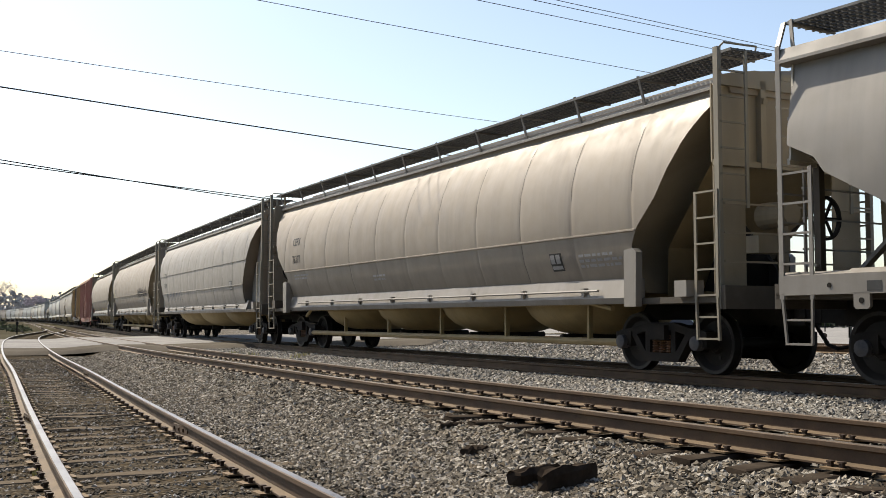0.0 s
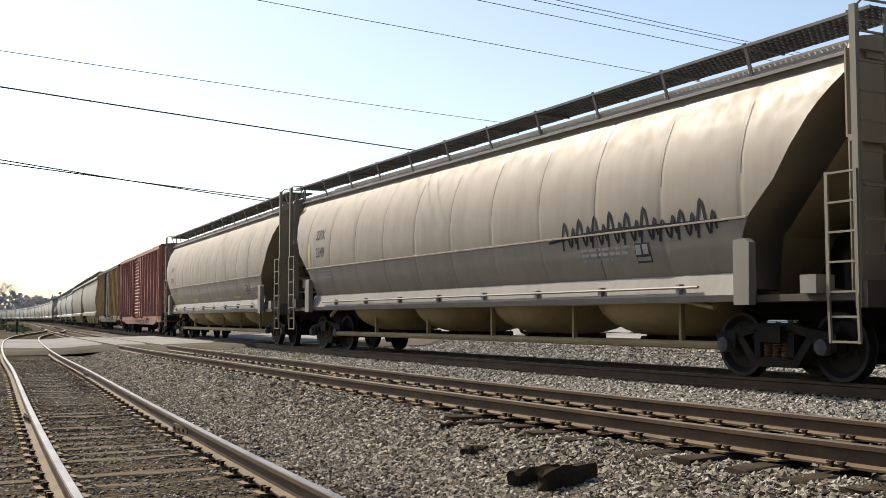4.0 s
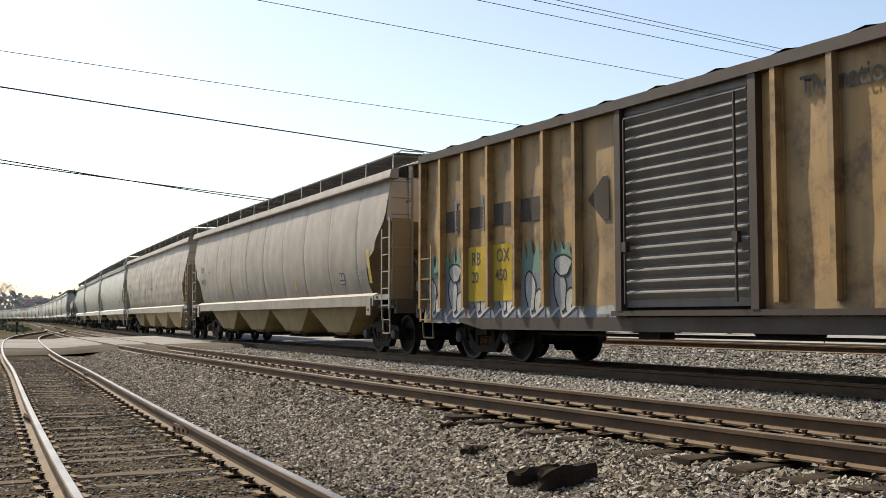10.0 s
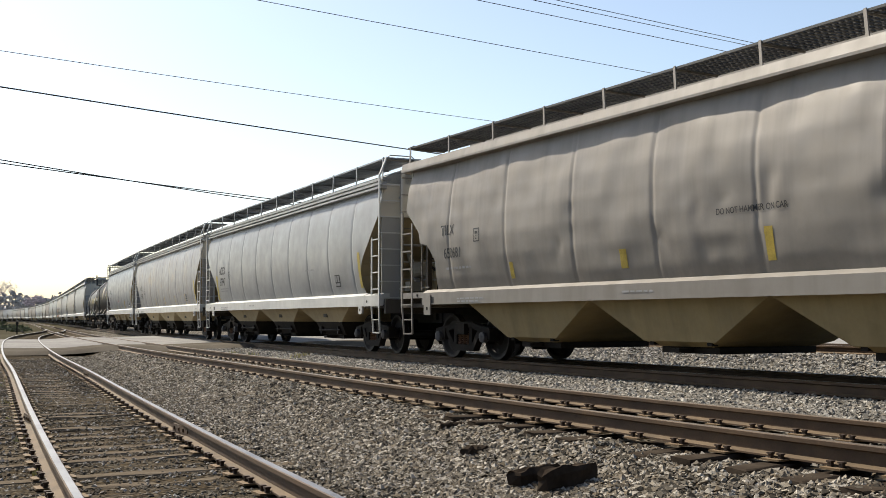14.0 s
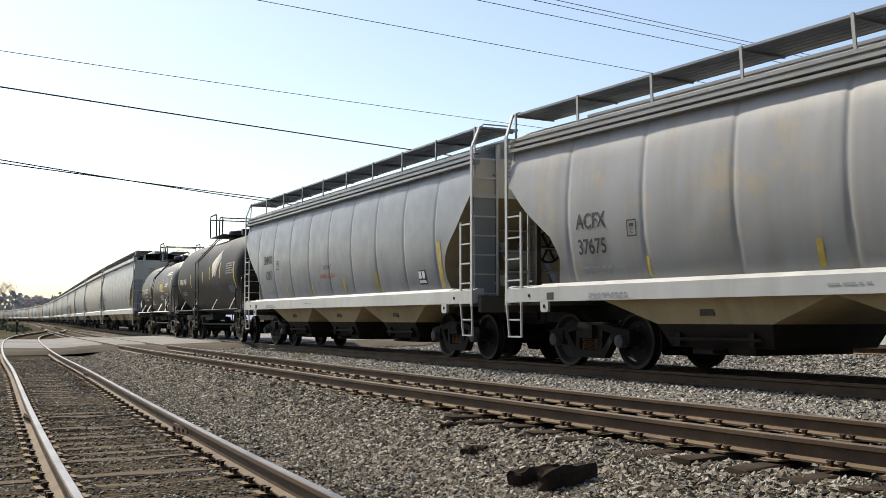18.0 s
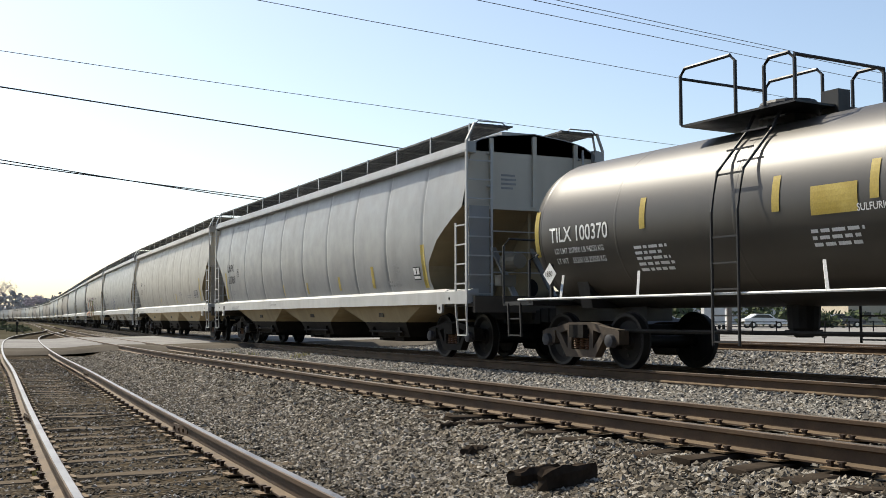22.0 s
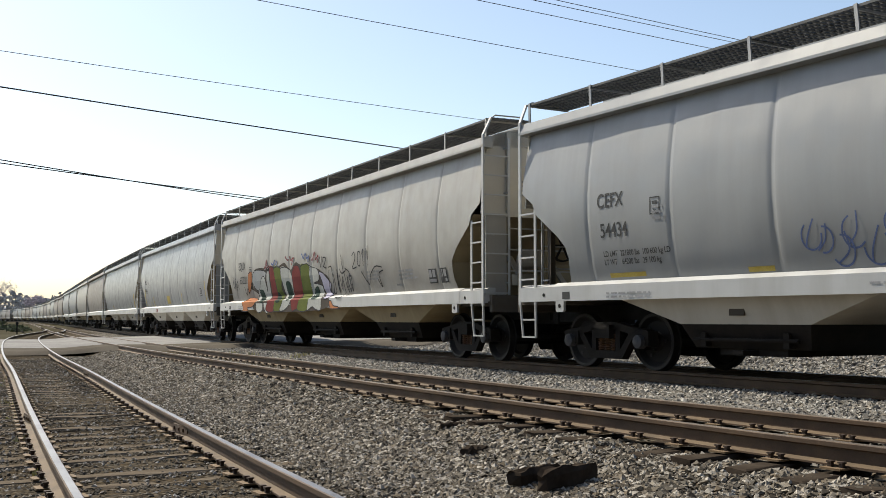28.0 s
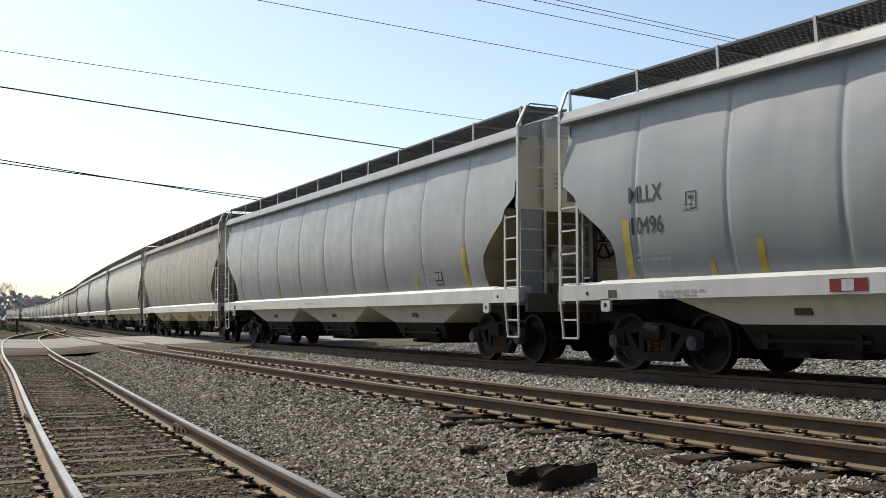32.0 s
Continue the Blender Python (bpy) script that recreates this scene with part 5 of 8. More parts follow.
sh.bar((0.05, 0, 0.5), (0.75, 0, 0.25), 0.05)
part("lever", sh, M_brake, st)

# ---- poles that carry the wires ----
M_pole = surf("weathered pole wood", (0.10, 0.085, 0.07), (0.19, 0.165, 0.14), 1.5, 0.9, 0, 0.4, 20)


def pole(x, y, z0, h, spots):
    u = thing("utility_pole", "weathered wooden utility pole with a crossarm", "utility pole", "utility poles")
    u.location = (x, y, z0)
    sh = Shape()
    sh.lathe([(0.0, 0.17), (h * 0.5, 0.145), (h, 0.11), (h, 0.0)], (0, 0, 0), 14, "z")
    part("shaft", sh, M_pole, u, "", True)
    for q in spots:
        sh = Shape()
        sh.bar((0, 0, q.z - z0 - 0.09), (q.x - x, q.y - y, q.z - z0 - 0.09), 0.10)
        part("crossarm", sh, M_pole, u)
        sh = Shape()
        sh.lathe([(-0.07, 0.0), (-0.07, 0.05), (-0.02, 0.03), (0.01, 0.05), (0.03, 0.0)], (q.x - x, q.y - y, q.z - z0), 10, "z")
        part("insulator", sh, M_iron, u)
    return u


for idx in ((0, 1, 2, 3), (4, 5, 6, 7)):
    for end in (1, 2):
        pts = [wire_ends[i][end] for i in idx]
        x, y = sum(p.x for p in pts) / len(pts), sum(p.y for p in pts) / len(pts)
        top = max(p.z for p in pts)
        pole(x, y, -0.7, top + 1.2, pts)

# ---- far side: lot, vehicles, shrubs, buildings, hills ----
M_glass = surf("dark vehicle glass", (0.02, 0.025, 0.03), (0.04, 0.045, 0.05), 2, 0.08)
M_tyre = surf("tyre rubber", (0.02, 0.02, 0.02), (0.035, 0.035, 0.035), 4, 0.85)
M_chrome = surf("bright trim", (0.5, 0.5, 0.5), (0.6, 0.6, 0.6), 4, 0.25, 1.0)


def vehicle(px, py, turn, col, kind, label):
    p = on_ground(px, py, -0.11)
    v = thing(kind, label, "vehicle", "parked vehicles")
    v.matrix_world = Matrix.Translation((p.x, p.y, -0.11)) @ Matrix.Rotation(radians(turn), 4, "Z")
    m = surf(label[:18] + " paint", col, tuple(min(1, k * 1.2) for k in col), 1.0, 0.3)
    if kind == "pickup_truck":
        low = [(-2.6, 0.45), (2.55, 0.45), (2.65, 0.7), (2.6, 1.0), (1.35, 1.08), (0.9, 1.1), (-0.55, 1.1), (-2.6, 1.1)]
        cab = [(1.3, 1.08), (0.75, 1.72), (-0.35, 1.75), (-0.6, 1.1)]
    elif kind == "car":
        low = [(-2.2, 0.4), (2.2, 0.4), (2.3, 0.65), (2.15, 0.85), (1.1, 0.98), (-1.5, 1.0), (-2.2, 0.95)]
        cab = [(1.1, 0.97), (0.45, 1.42), (-0.9, 1.45), (-1.7, 1.0)]
    else:
        low = [(-3.2, 0.5), (3.2, 0.5), (3.2, 1.3), (2.2, 1.4), (1.0, 1.4), (0.9, 2.6), (-3.2, 2.6)]
        cab = [(2.6, 1.38), (2.2, 2.3), (1.05, 2.4), (1.0, 1.4)]
    sh = Shape()
    sh.prism(low, -0.88, 0.88, "xz")
    part("body", sh, m, v)
    sh = Shape()
    sh.prism(cab, -0.78, 0.78, "xz")
    part("cab", sh, m, v)
    cx, cz = sum(a for a, _ in cab) / 4, sum(b for _, b in cab) / 4
    sh = Shape()
    sh.prism([(cx + (a - cx) * 0.82, cz + (b - cz) * 0.72) for a, b in cab], -0.79, 0.79, "xz")
    part("side_window", sh, M_glass, v)
    for x in (low[0][0] + 0.85, low[1][0] - 0.9):
        for y in (-0.82, 0.82):
            sh = Shape()
            sh.lathe([(-0.11, 0.0), (-0.11, 0.2), (-0.11, 0.34), (0.11, 0.34), (0.11, 0.2), (0.11, 0.0)], (x, y, 0.34), 18, "y")
            part("wheel", sh, M_tyre, v, "", True)
            sh = Shape()
            sh.lathe([(-0.12, 0.0), (-0.12, 0.19), (0.12, 0.19), (0.12, 0.0)], (x, y, 0.34), 14, "y")
            part("hub", sh, M_chrome, v)
    for e in (0, 1):
        sh = Shape()
        x = low[e][0]
        sh.box(*sorted((x, x + (0.08 if e else -0.08))), -0.85, 0.85, 0.42, 0.6)
        part("bumper", sh, M_chrome, v)
    return v


vehicle(985, 592, 12, (0.17, 0.015, 0.02), "pickup_truck", "dark red pickup truck parked on the lot")
vehicle(1090, 589, 8, (0.03, 0.05, 0.045), "box_truck", "dark green box truck parked on the lot")
vehicle(1165, 590, -15, (0.02, 0.03, 0.05), "car", "dark blue car parked on the lot")
vehicle(1350, 581, 5, (0.60, 0.60, 0.60), "car", "pale grey car parked beyond the lot")
vehicle(1260, 583, 80, (0.45, 0.45, 0.44), "box_truck", "grey truck parked beyond the lot")
vehicle(1490, 580, 0, (0.10, 0.10, 0.11), "car", "dark grey car parked beyond the lot")

mk = thing("marker_post", "small dark marker with a rounded head on the lot", "marker")
p = on_ground(1459, 608, -0.11)
mk.location = (p.x, p.y, -0.12)
sh = Shape()
sh.tube([(0, 0, 0), (0, 0, 0.25)], 0.02, 6)
part("stake", sh, M_brake, mk)
sh = Shape()
sh.lathe([(-0.015, 0.0), (-0.015, 0.11), (0.015, 0.11), (0.015, 0.0)], (0, 0, 0.30), 12, "y")
part("head", sh, M_iron_brown, mk)

# kerb rail of the lot and a low fence
fence = thing("pipe_fence", "low dark pipe fence at the end of the lot", "fence")
a, b = on_ground(860, 587, -0.11), on_ground(1760, 587, -0.11)
for z in (0.25, 0.6):
    sh = Shape()
    sh.tube([(a.x, a.y, z), (b.x, b.y, z)], 0.04, 6)
    part("rail", sh, M_brake, fence)
for k in range(22):
    q = a.lerp(b, k / 21)
    sh = Shape()
    sh.tube([(q.x, q.y, -0.15), (q.x, q.y, 0.68)], 0.05, 6)
    part("post", sh, M_brake, fence)

M_wall = surf("tan wall", (0.42, 0.36, 0.27), (0.50, 0.44, 0.34), 0.4, 0.9)
M_wall2 = surf("pale metal wall", (0.52, 0.53, 0.54), (0.60, 0.61, 0.62), 0.4, 0.7)
M_roof = surf("dull roof metal", (0.32, 0.32, 0.33), (0.42, 0.42, 0.43), 0.5, 0.6)


def building(px0, px1, dist, h, wall, label, name="warehouse"):
    """A low shed with a pitched roof, doors and windows."""
    x0, x1 = (px0 - 784) / 1878.4 * dist, (px1 - 784) / 1878.4 * dist
    d = 14.0
    g = thing(name, label, "building", "far buildings")
    g.location = ((x0 + x1) / 2, dist + d / 2, -0.2)
    w = (x1 - x0) / 2
    sh = Shape()
    sh.box(-w, w, -d / 2, d / 2, 0, h)
    part("wall", sh, wall, g)
    sh = Shape()
    sh.prism([(-d / 2 - 0.4, h), (d / 2 + 0.4, h), (0, h + 1.6)], -w - 0.3, w + 0.3)
    part("roof", sh, M_roof, g)
    n = max(2, int(2 * w / 5))
    for k in range(n):
        x = -w + 2 * w * (k + 0.5) / n
        sh = Shape()
        if k % 3 == 1:
            sh.box(x - 1.3, x + 1.3, -d / 2 - 0.05, -d / 2, 0.0, min(2.8, h - 0.4))
            part("door", sh, M_roof, g)
        else:
            sh.box(x - 0.7, x + 0.7, -d / 2 - 0.05, -d / 2, 1.1, 2.1)
            part("window", sh, M_glass, g)
    return g


building(880, 1010, 150, 3.4, M_wall, "low tan shed with a metal roof")
building(1290, 1480, 190, 3.2, M_wall2, "long pale metal warehouse behind shrubs")
building(1100, 1230, 210, 3.6, M_wall2, "pale metal warehouse far behind the lot")
building(1500, 1760, 170, 4.2, M_wall, "tan building beyond the lot")
rnd = random.Random(77)
for k in range(26):
    dist = rnd.uniform(110, 165)
    px = rnd.uniform(820, 1640)
    x = (px - 784) / 1878.4 * dist
    bush((x, dist, -0.2), rnd.uniform(3.0, 6.5), rnd.uniform(1.4, 3.2), 200 + k, 340, "dark shrub beyond the lot", size=0.45)


# a tree by the line, with bare twigs and thin leaf
def tree(x, y, h, seed, label, leaves=900, spread=0.32, size=0.16):
    rnd = random.Random(seed)
    t = thing("tree", label, "tree", "trees")
    t.location = (x, y, -0.7)
    sh = Shape()
    tips = []

    def limb(p, d, ln, r, depth):
        q = p + d * ln * 0.5 + Vector((rnd.uniform(-1, 1), rnd.uniform(-1, 1), rnd.uniform(-0.3, 0.6))) * ln * 0.07
        e = q + (d + Vector((rnd.uniform(-1, 1), rnd.uniform(-1, 1), rnd.uniform(-0.2, 0.5))) * 0.25).normalized() * ln * 0.5
        o = len(sh.v)
        for c, rr in ((p, r), (q, r * 0.8), (e, r * 0.55)):
            n = 5
            u = d.orthogonal().normalized()
            w = d.cross(u)
            sh.v += [tuple(c + u * (rr * math.cos(2 * math.pi * i / n)) + w * (rr * math.sin(2 * math.pi * i / n))) for i in range(n)]
        for k in range(2):
            for i in range(5):
                a, b = o + k * 5 + i, o + k * 5 + (i + 1) % 5
                sh.f.append((a, b, b + 5, a + 5))
                sh.mi.append(0)
        tips.append(e)
        if depth:
            for _ in range(rnd.choice((2, 3, 3))):
                a = rnd.uniform(0, 6.28)
                nd = (d + Vector((math.cos(a), math.sin(a), rnd.uniform(-0.1, 0.4))) * rnd.uniform(0.4, 0.9)).normalized()
                limb(q.lerp(e, rnd.uniform(0.2, 1.0)), nd, ln * rnd.uniform(0.55, 0.75), r * 0.5, depth - 1)

    limb(Vector((0, 0, 0)), Vector((0, 0, 1)), h * 0.42, h * 0.022, 4)
    part("trunk", sh, M_twig, t)
    sh = Shape()
    for _ in range(leaves):
        q = rnd.choice(tips[2:]) + Vector((rnd.gauss(0, 1), rnd.gauss(0, 1), rnd.gauss(0, 1))) * h * 0.035
        u = Vector((rnd.gauss(0, 1), rnd.gauss(0, 1), rnd.gauss(0, 1))).normalized() * size * rnd.uniform(0.5, 1.3)
        v = u.orthogonal().normalized() * u.length * 0.6
        sh.add([q - u, q + v, q + u, q - v], [(0, 1, 2, 3)])
    part("crown", sh, M_haze_twig, t)
    return t


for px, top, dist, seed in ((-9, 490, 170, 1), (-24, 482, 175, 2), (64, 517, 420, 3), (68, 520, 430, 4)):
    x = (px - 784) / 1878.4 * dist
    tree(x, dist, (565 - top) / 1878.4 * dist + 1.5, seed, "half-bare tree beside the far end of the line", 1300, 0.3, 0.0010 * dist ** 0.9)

# far woods along the horizon: one mass of clumps, and hills behind
rnd = random.Random(4)
sh, unseen_wood = Shape(), Shape()
for _ in range(9000):
    px = rnd.uniform(-500, 130) if rnd.random() < 0.6 else rnd.uniform(800, 2100)
    dist = rnd.uniform(480, 640) if px < 300 else rnd.uniform(230, 420)
    hmax = (12.5 + 3.0 * noise.noise((px * 0.02, 0, 0)) + 1.5 * noise.noise((px * 0.09, 3, 0))) * (1.0 if px < 300 else 0.55)
    z = rnd.random() ** 0.7 * hmax
    x = (px - 784) / 1878.4 * dist
    r = rnd.uniform(0.5, 1.4)
    u = Vector((rnd.gauss(0, 1), rnd.gauss(0, 1), rnd.gauss(0, 1))).normalized() * r
    v = u.orthogonal().normalized() * r * 0.8
    w = u.cross(v).normalized() * r * 0.7
    c = Vector((x, dist, z - 0.5))
    sh.add([c + u, c - u, c + v, c - v, c + w, c - w], [(0, 2, 4), (2, 1, 4), (1, 3, 4), (3, 0, 4), (2, 0, 5), (1, 2, 5), (3, 1, 5), (0, 3, 5)])
# unseen wood added behind the camera, so less skylight reaches the car sides
for _ in range(5200):
    x, y = rnd.uniform(-90, 90), rnd.uniform(-34, -22)
    hmax = 15 + 3 * noise.noise((x * 0.08, 9, 0)) + 2 * noise.noise((x * 0.3, 4, 0))
    c = Vector((x, y, rnd.random() ** 0.8 * hmax - 0.6))
    r = rnd.uniform(0.6, 1.5)
    u = Vector((rnd.gauss(0, 1), rnd.gauss(0, 1), rnd.gauss(0, 1))).normalized() * r
    v = u.orthogonal().normalized() * r * 0.8
    w = u.cross(v).normalized() * r * 0.7
    unseen_wood.add([c + u, c - u, c + v, c - v, c + w, c - w], [(0, 2, 4), (2, 1, 4), (1, 3, 4), (3, 0, 4), (2, 0, 5), (1, 2, 5), (3, 1, 5), (0, 3, 5)])
tagged(new("near_woods", unseen_wood.mesh("near_woods", [M_leaf])), "unseen leafy wood added behind the camera to block skylight", "woods", kind="stuff")
# far woods: distance haze is put into these pale greys
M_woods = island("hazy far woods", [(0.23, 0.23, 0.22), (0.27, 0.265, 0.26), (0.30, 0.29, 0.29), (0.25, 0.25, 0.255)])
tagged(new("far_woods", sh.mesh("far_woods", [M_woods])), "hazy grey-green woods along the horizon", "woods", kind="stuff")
# the blue of the distant air is part of the hills' colour
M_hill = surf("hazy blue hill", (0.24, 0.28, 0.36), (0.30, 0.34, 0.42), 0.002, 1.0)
sh = Shape()
rows = [[], [], []]
for k in range(121):
    a = radians(-60 + 120 * k / 120)
    d = 2300
    h = 30 + 22 * noise.noise((k * 0.11, 1, 0)) + 9 * noise.noise((k * 0.4, 5, 0)) + (70 if k > 75 else 70 * max(0, (k - 60) / 15))
    rows[0].append((d * math.sin(a), d * math.cos(a), -8))
    rows[1].append((d * math.sin(a) * 1.05, d * math.cos(a) * 1.05, h * 0.7))
    rows[2].append((d * math.sin(a) * 1.10, d * math.cos(a) * 1.10, h))
sh.grid(rows)
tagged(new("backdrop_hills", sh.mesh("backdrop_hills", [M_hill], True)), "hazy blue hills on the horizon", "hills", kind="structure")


def rib_places(hb, pitch, first, door):
    """Ribs of one half of a boxcar's side, from the corner to the door."""
    out = [hb - 0.05, hb - first]
    while out[-1] - pitch > door + 0.3:
        out.append(out[-1] - pitch)
    return out


def boxcar(c):
    """Ribbed steel boxcar with a louvred plug door and corrugated ends."""
    L = c["L"]
    car = thing("boxcar", c["label"], "boxcar", "train cars")
    hb, ez, bz, w = L / 2 - 0.80, c["eave"], c["bottom"], 1.46
    body, dark = c["body"], c.get("frame", c["body"])
    d0, d1 = -1.35, 1.50                                     # the door's opening along the car
    x_of = lambda z, y=0.0: w + (0.024 * noise.noise((y * 1.3 + c["seed"], z * 0.9, 3.0)) + 0.015 * noise.noise((y * 2.7, z * 2.2, 7.0)) if bz + 0.1 < z else 0.0)
    SKIN[car.name] = x_of
    for sx in (-1, 1):
        for y0, y1, nm in ((-hb, d0, "side_wall"), (d1, hb, "side_wall")):
            n = int((y1 - y0) / 0.09)
            rows = []
            for z in np.linspace(bz, ez - 0.1, 36):
                rows.append([(sx * x_of(z, y), y, z) for y in np.linspace(y0, y1, n)])
            sh = Shape()
            sh.grid(rows)
            part(nm, sh, body, car, "", True)
            for y in (rib_places(hb, c["pitch"], c["first"], 1.70) if y0 > 0 else [-v for v in rib_places(hb, c["pitch"], c["first"], 1.35)]):
                sh = Shape()
                z0, z1 = bz + 0.31, ez - 0.14
                sh.prism([(y - 0.075, z0), (y + 0.075, z0), (y + 0.075, z1), (y - 0.075, z1)], *sorted((sx * w, sx * (w + 0.03))))
                sh.prism([(y - 0.045, z0 - 0.02), (y + 0.045, z0 - 0.02), (y + 0.045, z1), (y - 0.045, z1)], *sorted((sx * (w + 0.03), sx * (w + 0.14))))
                part("side_rib", sh, body, car)
        # door
        sh = Shape()
        sh.box(*sorted((sx * (w - 0.02), sx * (w + 0.03))), d0, d1, bz + 0.25, ez - 0.16)
        door = part("door", sh, c.get("door", body), car, c.get("door_label", ""))
        nl = 17
        for k in range(nl):
            z = bz + 0.36 + (ez - bz - 0.62) * k / nl
            sh = Shape()
            h = (ez - bz - 0.62) / nl
            sh.prism([(sx * (w + 0.03), z + h * 0.95), (sx * (w + 0.10), z + h * 0.72), (sx * (w + 0.105), z + h * 0.58), (sx * (w + 0.035), z + 0.01)], d0 + 0.12, d1 - 0.12, "xz")
            part("louvre", sh, c.get("louvre", body), door)
        for y in (d0, d1):
            sh = Shape()
            sh.box(*sorted((sx * w, sx * (w + 0.13))), y - 0.07, y + 0.07, bz + 0.2, ez - 0.1)
            part("door_post", sh, dark, door)
        for y in (d0 + 0.3, d1 - 0.2):
            sh = Shape()
            sh.tube([(sx * (w + 0.15), y, bz + 0.3), (sx * (w + 0.15), y, ez - 0.35)], 0.022)
            sh.box(*sorted((sx * (w + 0.1), sx * (w + 0.18))), y - 0.05, y + 0.05, bz + 1.1, bz + 1.25)
            part("lock_rod", sh, dark, door)
        sh = Shape()
        sh.box(*sorted((sx * (w + 0.02), sx * (w + 0.12))), d0 - 2.6, d1 + 0.2, bz + 0.12, bz + 0.20)
        part("door_track", sh, dark, car)
        sh = Shape()
        sh.box(*sorted((sx * (w - 0.04), sx * (w + 0.15))), -hb, hb, ez - 0.16, ez)
        part("eave", sh, c.get("eave_m", body), car)
        sh = Shape()
        sh.prism([(-hb + 1.5, bz + 0.02), (-hb + 2.4, bz - 0.12), (hb - 2.4, bz - 0.12), (hb - 1.5, bz + 0.02), (hb - 1.5, bz + 0.10), (-hb + 1.5, bz + 0.10)], *sorted((sx * (w - 0.03), sx * (w + 0.035))))
        part("side_sill", sh, dark, car)
        for e in (-1, 1):
            ladder(car, sx * (w + 0.12), e * (hb - 0.07), e * (hb - 0.52), bz + 0.02, ez - 1.9 if c.get("short_ladder", True) else ez, c.get("ladder_m", body), 0.42)
            sh = Shape()
            for y2 in (hb - 0.07, hb - 0.5):
                sh.bar((sx * (w + 0.06), e * y2, bz), (sx * (w + 0.04), e * y2, bz - 0.32), 0.035)
            sh.bar((sx * (w + 0.04), e * (hb - 0.07), bz - 0.31), (sx * (w + 0.04), e * (hb - 0.5), bz - 0.31), 0.03)
            part("sill_step", sh, dark, car)
    for e in (-1, 1):
        sh = Shape()
        rows, n = [], 60
        for k in range(n + 1):
            z = bz + (ez - 0.06 - bz) * k / n
            q = 0.13 * (0.5 + 0.5 * math.cos(2 * math.pi * (z - bz) / 0.46)) ** 0.7
            rows.append([(-w, e * hb, z), (-w + 0.12, e * (hb + q), z), (w - 0.12, e * (hb + q), z), (w, e * hb, z)])
        sh.grid(rows)
        part("end_wall", sh, c.get("end", body), car, "horizontally corrugated end wall", True)
        sh = Shape()
        sh.box(-w, w, *sorted((e * hb, e * (hb + 0.32))), 0.95, 1.1)
        sh.box(-w, w, *sorted((e * (hb + 0.24), e * (hb + 0.36))), bz + 0.1, 1.12)
        part("end_platform", sh, M_brake, car)
    sh = Shape()
    n = int(2 * hb / 1.22)
    rows = []
    for k in range(n * 4 + 1):
        y = -hb + 2 * hb * k / (n * 4)
        q = 0.05 if k % 4 == 0 else 0.0
        rows.append([(x, y, ez + 0.02 + q + 0.10 * (1 - (x / 1.5) ** 2)) for x in (-1.52, -1.3, -0.8, 0, 0.8, 1.3, 1.52)])
    sh.grid(rows)
    sh.box(-1.5, 1.5, -hb, hb, ez - 0.04, ez + 0.015)
    part("roof", sh, c.get("roof", dark), car, "ribbed steel roof")
    sh = Shape()
    sh.box(-1.40, 1.40, -hb + 0.02, hb - 0.02, 0.92, 1.04)
    sh.box(-0.3, 0.3, -hb, hb, 0.70, 0.92)
    sh.lathe([(-0.5, 0.0), (-0.5, 0.2), (0.5, 0.2), (0.5, 0.0)], (-0.8, -1.2, 0.72), 12, "y")
    sh.box(-1.2, -0.9, 1.0, 1.5, 0.5, 0.9)
    sh.tube([(-1.0, -4.5, 0.55), (-1.0, 4.5, 0.55)], 0.03)
    part("underframe", sh, M_brake, car, "dark underframe with brake gear")
    running_gear(car, L, 2.6)
    marks(car, c, x_of, hb)
    return car


